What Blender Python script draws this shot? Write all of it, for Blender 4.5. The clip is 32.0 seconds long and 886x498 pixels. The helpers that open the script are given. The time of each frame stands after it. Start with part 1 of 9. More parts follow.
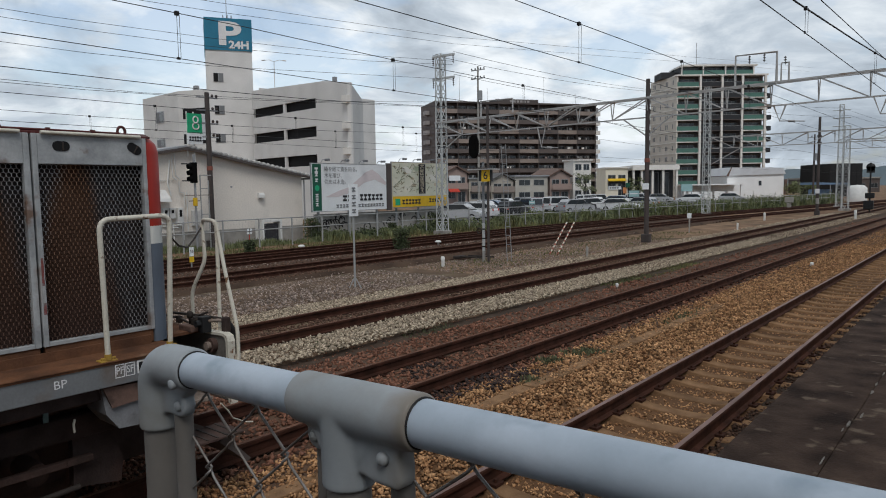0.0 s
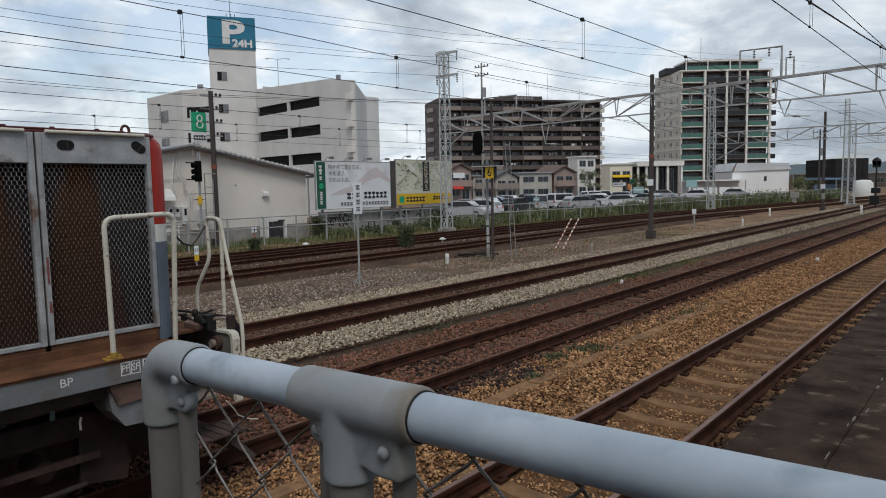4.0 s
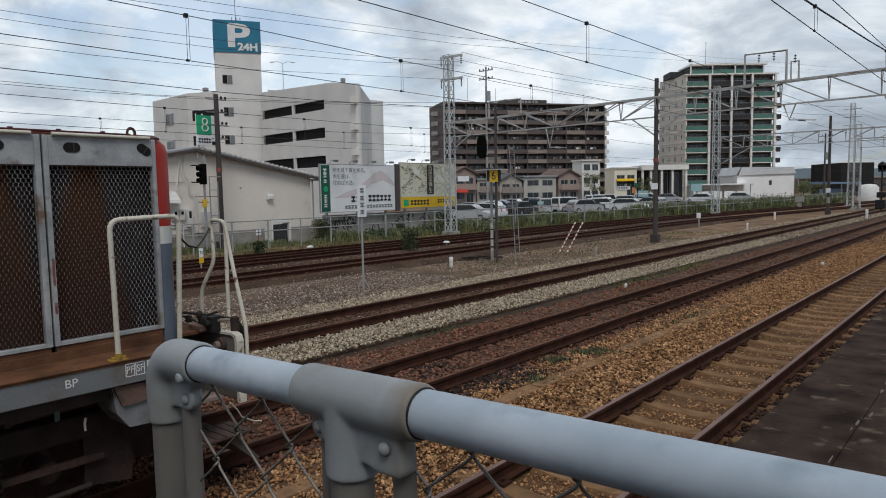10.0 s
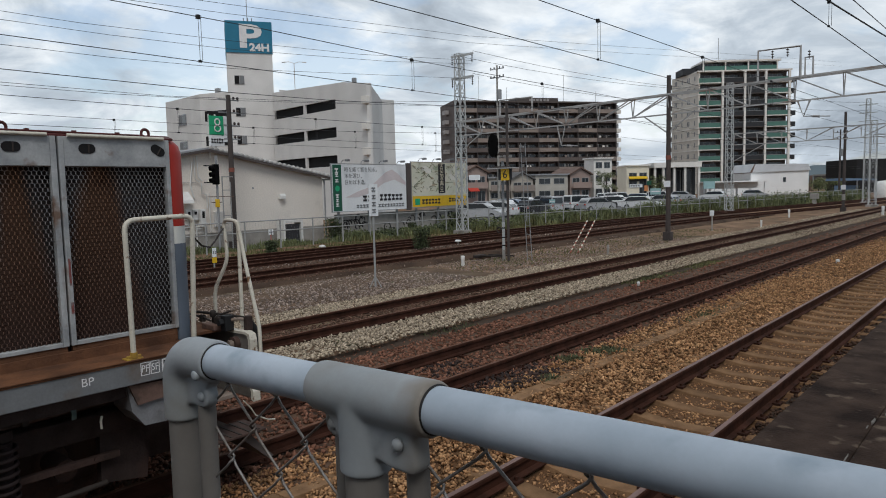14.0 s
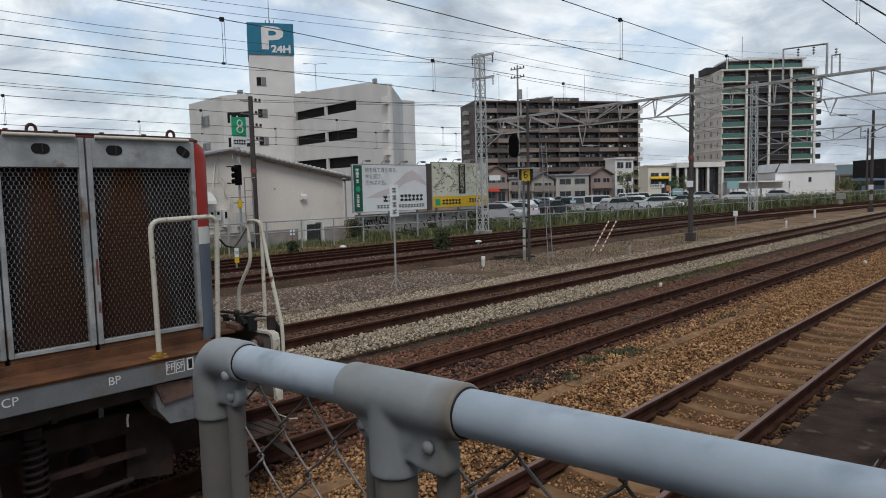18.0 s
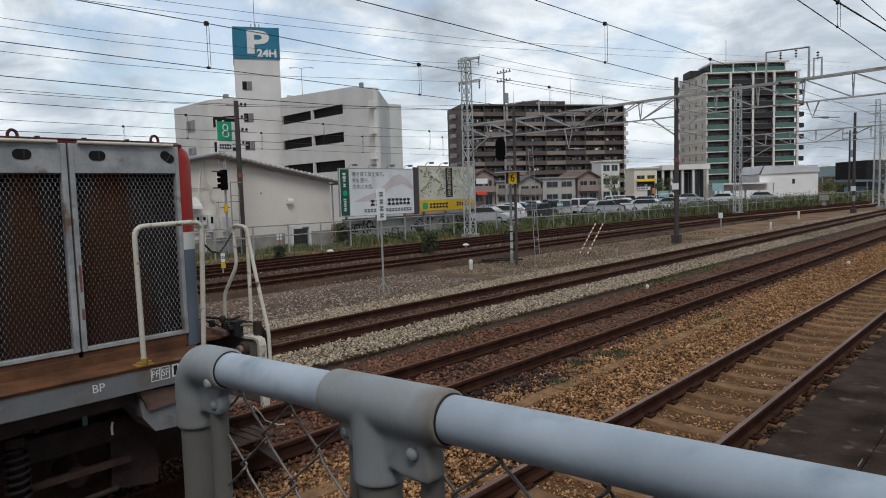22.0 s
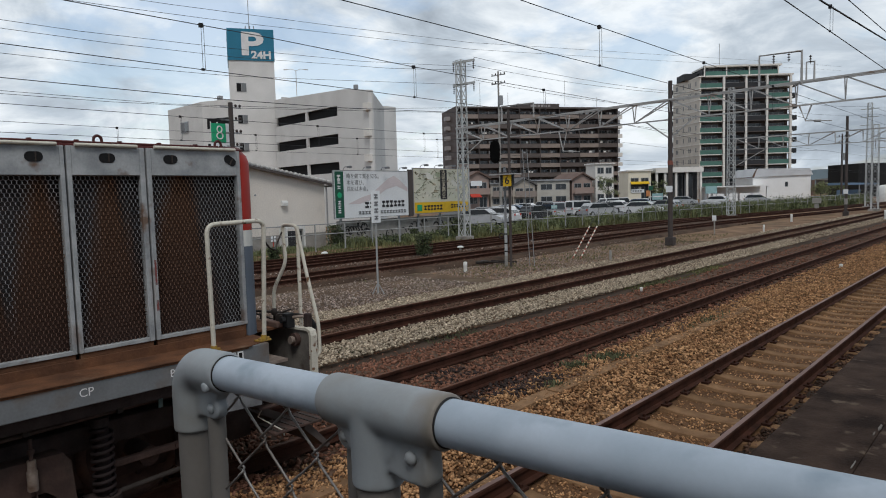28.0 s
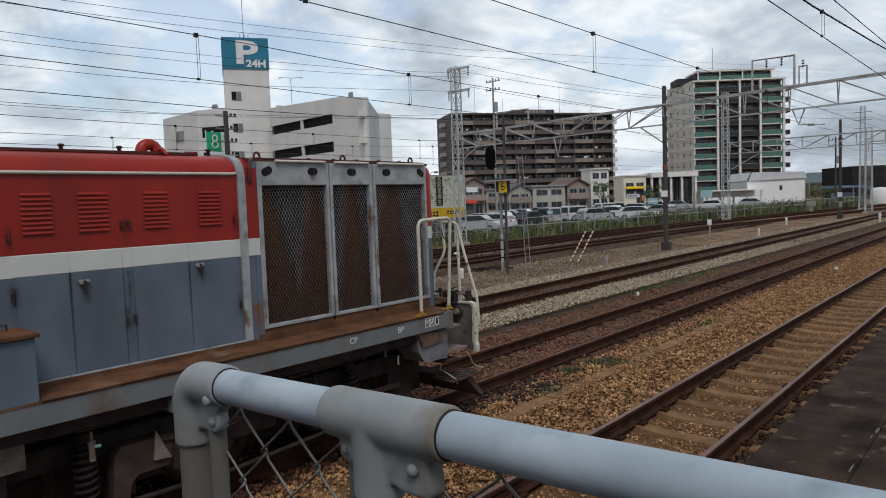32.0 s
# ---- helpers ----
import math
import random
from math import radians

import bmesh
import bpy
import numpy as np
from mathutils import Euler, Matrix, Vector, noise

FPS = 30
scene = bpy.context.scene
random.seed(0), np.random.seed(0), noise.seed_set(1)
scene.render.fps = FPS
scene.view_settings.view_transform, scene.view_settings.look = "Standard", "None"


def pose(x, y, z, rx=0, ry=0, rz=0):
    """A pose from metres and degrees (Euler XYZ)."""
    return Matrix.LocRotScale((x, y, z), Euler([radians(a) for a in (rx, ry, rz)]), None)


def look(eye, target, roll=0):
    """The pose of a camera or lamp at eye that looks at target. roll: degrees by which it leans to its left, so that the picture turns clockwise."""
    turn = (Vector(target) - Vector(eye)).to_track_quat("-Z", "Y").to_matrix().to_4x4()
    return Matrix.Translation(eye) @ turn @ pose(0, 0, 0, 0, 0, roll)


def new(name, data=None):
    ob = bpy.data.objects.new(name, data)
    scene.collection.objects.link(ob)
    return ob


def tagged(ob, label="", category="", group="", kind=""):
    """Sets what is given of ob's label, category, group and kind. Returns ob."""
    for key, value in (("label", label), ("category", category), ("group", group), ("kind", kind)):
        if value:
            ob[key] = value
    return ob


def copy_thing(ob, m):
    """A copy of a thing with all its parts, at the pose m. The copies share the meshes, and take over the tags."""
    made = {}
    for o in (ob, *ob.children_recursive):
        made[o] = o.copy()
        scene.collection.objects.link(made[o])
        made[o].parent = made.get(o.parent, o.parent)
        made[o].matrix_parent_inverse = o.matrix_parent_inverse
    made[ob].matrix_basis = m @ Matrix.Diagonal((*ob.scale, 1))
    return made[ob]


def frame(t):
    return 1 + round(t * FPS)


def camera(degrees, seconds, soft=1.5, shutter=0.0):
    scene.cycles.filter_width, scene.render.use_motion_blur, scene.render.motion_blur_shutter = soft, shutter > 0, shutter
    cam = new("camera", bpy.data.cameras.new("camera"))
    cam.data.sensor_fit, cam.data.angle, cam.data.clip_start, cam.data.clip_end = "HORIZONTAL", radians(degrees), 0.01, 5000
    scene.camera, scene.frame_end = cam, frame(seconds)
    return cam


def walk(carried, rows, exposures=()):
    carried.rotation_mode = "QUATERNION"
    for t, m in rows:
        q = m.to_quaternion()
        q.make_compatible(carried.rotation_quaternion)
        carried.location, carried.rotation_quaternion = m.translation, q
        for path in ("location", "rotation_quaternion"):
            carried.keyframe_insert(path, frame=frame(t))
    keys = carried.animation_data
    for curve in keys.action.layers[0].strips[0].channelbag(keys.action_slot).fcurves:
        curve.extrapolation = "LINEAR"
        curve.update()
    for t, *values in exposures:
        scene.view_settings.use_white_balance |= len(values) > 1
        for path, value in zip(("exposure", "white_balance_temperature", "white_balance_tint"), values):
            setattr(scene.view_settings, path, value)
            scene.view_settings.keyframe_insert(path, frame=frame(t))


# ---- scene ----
# ---- camera and its walk ----
cam = camera(66.0, 32.0, soft=1.0)
PATH = [
    (0.0, -0.021, 0.0124, 2.4171, 39.505, -4.95, 0.806),
    (0.5, -0.023, 0.0178, 2.4163, 39.213, -5.171, 1.553),
    (1.0, -0.0204, 0.0171, 2.4188, 39.13, -4.85, 1.771),
    (1.5, -0.0203, 0.0219, 2.4179, 39.196, -4.676, 1.617),
    (2.0, -0.015, 0.023, 2.4163, 39.214, -4.847, 1.583),
    (2.5, -0.0115, 0.0151, 2.4161, 39.721, -4.836, 1.174),
    (3.0, -0.0119, 0.0109, 2.4138, 40.084, -5.155, 1.136),
    (3.5, -0.0153, 0.0152, 2.4134, 39.876, -5.133, 1.211),
    (5.5, -0.0067, 0.0052, 2.4114, 39.967, -5.244, 0.946),
    (6.0, -0.0031, 0.0035, 2.4141, 40.078, -4.888, 1.159),
    (6.5, -0.0012, 0.0024, 2.4163, 40.291, -4.781, 1.299),
    (7.0, -0.0004, -0.0015, 2.4154, 40.282, -4.514, 1.149),
    (7.5, 0.0019, -0.0063, 2.415, 40.05, -4.454, 1.026),
    (8.0, 0.0044, -0.0083, 2.4165, 40.078, -4.495, 1.097),
    (8.5, 0.0039, -0.0038, 2.4164, 40.039, -4.39, 1.155),
    (9.0, -0.0, 0.0, 2.412, 40.143, -4.648, 1.17),
    (9.5, -0.0002, 0.0043, 2.4098, 39.87, -4.911, 0.857),
    (10.0, -0.0027, 0.0069, 2.4086, 40.212, -4.877, 1.005),
    (10.5, -0.0002, 0.0057, 2.4101, 40.298, -4.864, 1.235),
    (11.0, 0.0046, -0.0031, 2.4098, 40.778, -4.677, 1.171),
    (11.5, 0.0065, -0.0017, 2.4031, 40.899, -5.154, 1.061),
    (12.0, 0.0084, -0.0039, 2.4049, 41.258, -5.15, 0.791),
    (12.5, 0.005, -0.0064, 2.4024, 41.285, -5.378, 0.75),
    (13.0, 0.0028, -0.0013, 2.4062, 41.077, -5.167, 1.295),
    (13.5, 0.0024, 0.0015, 2.4078, 41.038, -5.053, 1.35),
    (15.5, -0.0007, -0.0073, 2.4087, 41.718, -4.679, 1.141),
    (16.0, -0.0028, -0.0027, 2.4083, 41.471, -4.523, 1.047),
    (16.5, -0.0018, -0.0145, 2.4135, 43.108, -4.35, 1.25),
    (17.0, -0.0049, -0.0045, 2.4119, 43.065, -4.556, 1.353),
    (17.5, -0.0083, -0.0057, 2.4099, 42.784, -4.802, 1.114),
    (18.0, -0.0091, -0.0089, 2.4113, 42.843, -4.884, 1.371),
    (18.5, -0.0105, -0.0089, 2.4088, 42.275, -5.219, 1.504),
    (19.0, -0.0067, -0.0099, 2.4116, 42.117, -5.265, 1.73),
    (19.5, 0.0097, -0.0122, 2.4142, 42.506, -4.791, 2.018),
    (20.0, 0.0125, -0.0099, 2.4097, 42.38, -5.028, 1.721),
    (20.5, 0.0093, -0.0087, 2.4099, 42.747, -4.843, 1.853),
    (21.0, 0.0031, -0.0022, 2.4086, 42.124, -4.805, 1.635),
    (21.5, -0.0044, 0.0043, 2.4094, 41.945, -4.846, 1.63),
    (22.0, -0.0072, -0.0007, 2.4131, 41.78, -4.614, 1.682),
    (22.5, -0.0052, -0.0133, 2.4116, 42.246, -4.67, 1.65),
    (23.0, -0.0021, -0.0074, 2.4117, 42.278, -4.822, 1.781),
    (23.5, -0.0054, -0.0091, 2.411, 42.589, -4.865, 1.598),
    (24.0, -0.0108, -0.0022, 2.4118, 42.508, -4.743, 1.309),
    (24.5, -0.0081, -0.0026, 2.4138, 42.346, -4.701, 1.491),
    (25.0, -0.004, -0.0016, 2.4148, 42.163, -4.58, 1.743),
    (25.5, -0.0045, -0.005, 2.4177, 42.19, -4.436, 1.791),
    (27.5, -0.0148, 0.0019, 2.4167, 41.673, -4.541, 1.738),
    (28.0, -0.0082, -0.0081, 2.4171, 41.313, -4.446, 1.574),
    (28.5, -0.0051, -0.0091, 2.4189, 40.477, -4.503, 1.549),
    (29.0, -0.0076, -0.0124, 2.4187, 40.794, -4.499, 1.465),
    (29.5, -0.0136, -0.0074, 2.4189, 40.77, -4.607, 1.656),
    (30.0, -0.0153, -0.0081, 2.42, 41.067, -4.64, 1.555),
    (30.5, -0.0185, -0.0095, 2.4194, 40.872, -4.574, 1.551),
    (31.0, -0.0145, -0.0124, 2.4234, 40.728, -4.215, 1.819),
    (31.5, -0.0061, -0.0131, 2.4246, 40.559, -4.009, 2.015),
    (32.0, -0.0054, -0.0176, 2.4274, 40.961, -3.918, 2.096),
]
walk(cam, [(t, pose(x, y, z, 90 + p, r, w)) for t, x, y, z, w, p, r in PATH])

# ---- world, sun, exposure ----
scene.view_settings.exposure = 0.0


def make_world():
    w = bpy.data.worlds.new("overcast_sky")
    scene.world = w
    w.use_nodes = True
    nt = w.node_tree
    nt.nodes.clear()
    n, k = nt.nodes.new, nt.links.new
    out, bg = n("ShaderNodeOutputWorld"), n("ShaderNodeBackground")
    sky = n("ShaderNodeTexSky")
    sky.sky_type, sky.sun_disc = "NISHITA", False
    sky.sun_elevation, sky.sun_rotation = radians(54.2), radians(130)
    sky.air_density, sky.dust_density = 1.2, 2.0
    tc, sep = n("ShaderNodeTexCoord"), n("ShaderNodeSeparateXYZ")
    k(tc.outputs["Generated"], sep.inputs[0])
    # clouds lie on a flat layer above the place
    add = n("ShaderNodeMath")
    add.operation = "ADD"
    add.inputs[1].default_value = 0.30
    k(sep.outputs["Z"], add.inputs[0])
    div = []
    for ax in ("X", "Y"):
        d = n("ShaderNodeMath")
        d.operation = "DIVIDE"
        k(sep.outputs[ax], d.inputs[0])
        k(add.outputs[0], d.inputs[1])
        div.append(d)
    comb = n("ShaderNodeCombineXYZ")
    k(div[0].outputs[0], comb.inputs[0])
    k(div[1].outputs[0], comb.inputs[1])
    big, small = n("ShaderNodeTexNoise"), n("ShaderNodeTexNoise")
    big.inputs["Scale"].default_value, big.inputs["Detail"].default_value = 2.6, 8.0
    big.inputs["Roughness"].default_value, big.inputs["Distortion"].default_value = 0.60, 0.5
    small.inputs["Scale"].default_value, small.inputs["Detail"].default_value = 3.2, 8.0
    small.inputs["Roughness"].default_value = 0.55
    off = n("ShaderNodeVectorMath")
    off.operation = "ADD"
    off.inputs[1].default_value = (7.3, 2.1, 0.0)
    k(comb.outputs[0], big.inputs["Vector"])
    k(comb.outputs[0], off.inputs[0])
    k(off.outputs[0], small.inputs["Vector"])
    # brighter towards the thinner cloud in the north-west
    lean = n("ShaderNodeVectorMath")
    lean.operation = "DOT_PRODUCT"
    lean.inputs[1].default_value = (-0.20, 0.10, -0.05)
    k(tc.outputs["Generated"], lean.inputs[0])
    tot = n("ShaderNodeMath")
    tot.operation = "ADD"
    k(big.outputs["Fac"], tot.inputs[0])
    k(lean.outputs["Value"], tot.inputs[1])

    def banks(socket, lobes):
        """Broad banks of thicker or thinner cloud: direction, half width in degrees, amount."""
        for dirn, width, amount in lobes:
            dt, mr, ad = n("ShaderNodeVectorMath"), n("ShaderNodeMapRange"), n("ShaderNodeMath")
            dt.operation, mr.interpolation_type, ad.operation = "DOT_PRODUCT", "SMOOTHSTEP", "ADD"
            dt.inputs[1].default_value = dirn
            nrm = n("ShaderNodeVectorMath")
            nrm.operation = "NORMALIZE"
            k(tc.outputs["Generated"], nrm.inputs[0])
            k(nrm.outputs[0], dt.inputs[0])
            mr.inputs["From Min"].default_value, mr.inputs["From Max"].default_value = math.cos(radians(width * 1.5)), math.cos(radians(width * 0.2))
            mr.inputs["To Max"].default_value = amount
            k(dt.outputs["Value"], mr.inputs[0])
            k(socket, ad.inputs[0])
            k(mr.outputs[0], ad.inputs[1])
            socket = ad.outputs[0]
        return socket

    banked = banks(tot.outputs[0], [((-0.877, 0.446, 0.179), 9, 0.06), ((-0.467, 0.864, 0.188), 8, 0.03), ((-0.683, 0.724, 0.098), 6, 0.03), ((-0.925, 0.369, 0.096), 8, -0.05), ((-0.417, 0.906, 0.078), 6, -0.02), ((-0.569, 0.792, 0.221), 5, 0.05), ((-0.711, 0.66, 0.243), 8, -0.1), ((-0.712, 0.678, 0.184), 6, -0.08), ((-0.179, 0.967, 0.18), 12, -0.03), ((-0.199, 0.974, 0.107), 8, -0.08), ((-0.927, 0.347, 0.139), 6, -0.08), ((-0.317, 0.925, 0.21), 7, -0.05), ((-0.913, 0.336, 0.23), 6, -0.07), ((-0.592, 0.793, 0.145), 7, -0.07), ((-0.242, 0.968, 0.068), 7, -0.06), ((-0.444, 0.893, 0.081), 5, -0.06), ((-0.312, 0.938, 0.151), 8, 0.09), ((-0.241, 0.959, 0.165), 6, 0.02), ((-0.718, 0.659, 0.223), 5, 0.07), ((-0.40, 0.90, 0.16), 4, 0.05), ((-0.20, 0.978, 0.065), 6, -0.05), ((-0.725, 0.655, 0.21), 4, 0.09)])
    thin = banks(small.outputs["Fac"], [((-0.884, 0.421, 0.201), 6, 0.16), ((-0.735, 0.639, 0.225), 5, 0.12), ((-0.784, 0.597, 0.169), 5, 0.12), ((-0.471, 0.856, 0.211), 6, 0.1), ((-0.84, 0.498, 0.216), 4, 0.1)])
    shade = n("ShaderNodeValToRGB")
    e = shade.color_ramp.elements
    e[0].position, e[0].color = 0.36, (0.34, 0.395, 0.46, 1)
    e[1].position, e[1].color = 0.72, (0.90, 0.955, 1.0, 1)
    m = shade.color_ramp.elements.new(0.53)
    m.color = (0.54, 0.615, 0.695, 1)
    k(banked, shade.inputs[0])
    gap = n("ShaderNodeValToRGB")
    g = gap.color_ramp.elements
    g[0].position, g[0].color = 0.54, (0, 0, 0, 1)
    g[1].position, g[1].color = 0.68, (1, 1, 1, 1)
    k(thin, gap.inputs[0])
    half = n("ShaderNodeMath")
    half.operation = "MULTIPLY"
    half.inputs[1].default_value = 0.62
    k(gap.outputs[0], half.inputs[0])
    skyk = n("ShaderNodeMix")
    skyk.data_type, skyk.blend_type = "RGBA", "MULTIPLY"
    skyk.inputs["Factor"].default_value = 1.0
    k(sky.outputs[0], skyk.inputs["A"])
    skyk.inputs["B"].default_value = (0.15, 0.15, 0.155, 1)
    mix = n("ShaderNodeMix")
    mix.data_type = "RGBA"
    k(half.outputs[0], mix.inputs["Factor"])
    k(shade.outputs[0], mix.inputs["A"])
    k(skyk.outputs["Result"], mix.inputs["B"])
    # the layer is thickest overhead
    dim = n("ShaderNodeMapRange")
    dim.inputs["From Min"].default_value, dim.inputs["From Max"].default_value = 0.25, 0.9
    dim.inputs["To Min"].default_value, dim.inputs["To Max"].default_value = 1.0, 0.5
    k(sep.outputs["Z"], dim.inputs[0])
    k(mix.outputs["Result"], bg.inputs["Color"])
    k(dim.outputs[0], bg.inputs["Strength"])
    k(bg.outputs[0], out.inputs[0])


make_world()
sun = new("sun", bpy.data.lights.new("sun", "SUN"))
sun.data.energy, sun.data.angle, sun.data.color = 1.6, radians(26), (1.0, 0.975, 0.95)
sun.matrix_world = look((34, -29, 62), (0, 0, 0))


# ---- materials ----
def mat(name, c1, c2=None, scale=6.0, rough=0.7, metal=0.0, bump=0.15, fine=60.0, c3=None, s3=0.6, lo3=0.55, hi3=0.7,
        stretch=(1, 1, 1), island=0.0, obrand=0.0, spec=0.4, coords="Object", grain=0.18):
    """Two scales of colour and relief: broad patches c1 to c2, fine grain, and stains c3 with a ragged outline."""
    m = bpy.data.materials.new(name)
    m.use_nodes = True
    nt = m.node_tree
    n, k = nt.nodes.new, nt.links.new
    b = nt.nodes["Principled BSDF"]
    c2 = c2 or tuple(v * 0.8 for v in c1)
    tc, mp = n("ShaderNodeTexCoord"), n("ShaderNodeMapping")
    mp.inputs["Scale"].default_value = stretch
    k(tc.outputs[coords], mp.inputs[0])
    t1, t2 = n("ShaderNodeTexNoise"), n("ShaderNodeTexNoise")
    t1.inputs["Scale"].default_value, t1.inputs["Detail"].default_value = scale, 5
    t2.inputs["Scale"].default_value, t2.inputs["Detail"].default_value = fine, 3
    k(mp.outputs[0], t1.inputs[0])
    k(mp.outputs[0], t2.inputs[0])
    r = n("ShaderNodeMapRange")
    r.inputs["From Min"].default_value, r.inputs["From Max"].default_value = 0.32, 0.68
    k(t1.outputs[0], r.inputs[0])
    mx = n("ShaderNodeMix")
    mx.data_type = "RGBA"
    mx.inputs["A"].default_value, mx.inputs["B"].default_value = (*c1, 1), (*c2, 1)
    k(r.outputs[0], mx.inputs["Factor"])
    col = mx.outputs["Result"]
    if c3:
        t3, r3, m3 = n("ShaderNodeTexNoise"), n("ShaderNodeMapRange"), n("ShaderNodeMix")
        t3.inputs["Scale"].default_value, t3.inputs["Detail"].default_value = s3, 8
        k(mp.outputs[0], t3.inputs[0])
        r3.inputs["From Min"].default_value, r3.inputs["From Max"].default_value = lo3, hi3
        k(t3.outputs[0], r3.inputs[0])
        m3.data_type = "RGBA"
        m3.inputs["B"].default_value = (*c3, 1)
        k(col, m3.inputs["A"])
        k(r3.outputs[0], m3.inputs["Factor"])
        col = m3.outputs["Result"]
    g = n("ShaderNodeMapRange")
    g.inputs["To Min"].default_value, g.inputs["To Max"].default_value = 1 - grain, 1 + grain
    k(t2.outputs[0], g.inputs[0])
    val = g.outputs[0]
    for amount, node, sock in ((island, "ShaderNodeNewGeometry", "Random Per Island"), (obrand, "ShaderNodeObjectInfo", "Random")):
        if amount:
            o, rr, ml = n(node), n("ShaderNodeMapRange"), n("ShaderNodeMath")
            rr.inputs["To Min"].default_value, rr.inputs["To Max"].default_value = 1 - amount, 1 + amount
            k(o.outputs[sock], rr.inputs[0])
            ml.operation = "MULTIPLY"
            k(val, ml.inputs[0])
            k(rr.outputs[0], ml.inputs[1])
            val = ml.outputs[0]
    hs = n("ShaderNodeHueSaturation")
    k(col, hs.inputs["Color"])
    k(val, hs.inputs["Value"])
    k(hs.outputs[0], b.inputs["Base Color"])
    rg = n("ShaderNodeMapRange")
    rg.inputs["To Min"].default_value, rg.inputs["To Max"].default_value = max(0.03, rough - 0.1), min(1, rough + 0.12)
    k(t1.outputs[0], rg.inputs[0])
    k(rg.outputs[0], b.inputs["Roughness"])
    b.inputs["Metallic"].default_value = metal
    b.inputs["Specular IOR Level"].default_value = spec
    if bump:
        bp = n("ShaderNodeBump")
        bp.inputs["Strength"].default_value, bp.inputs["Distance"].default_value = bump, 0.01
        k(t2.outputs[0], bp.inputs["Height"])
        k(bp.outputs[0], b.inputs["Normal"])
    return m


def glass(name, c, rough=0.06):
    m = mat(name, c, tuple(v * 0.7 for v in c), scale=0.6, rough=rough, bump=0, spec=0.8)
    return m


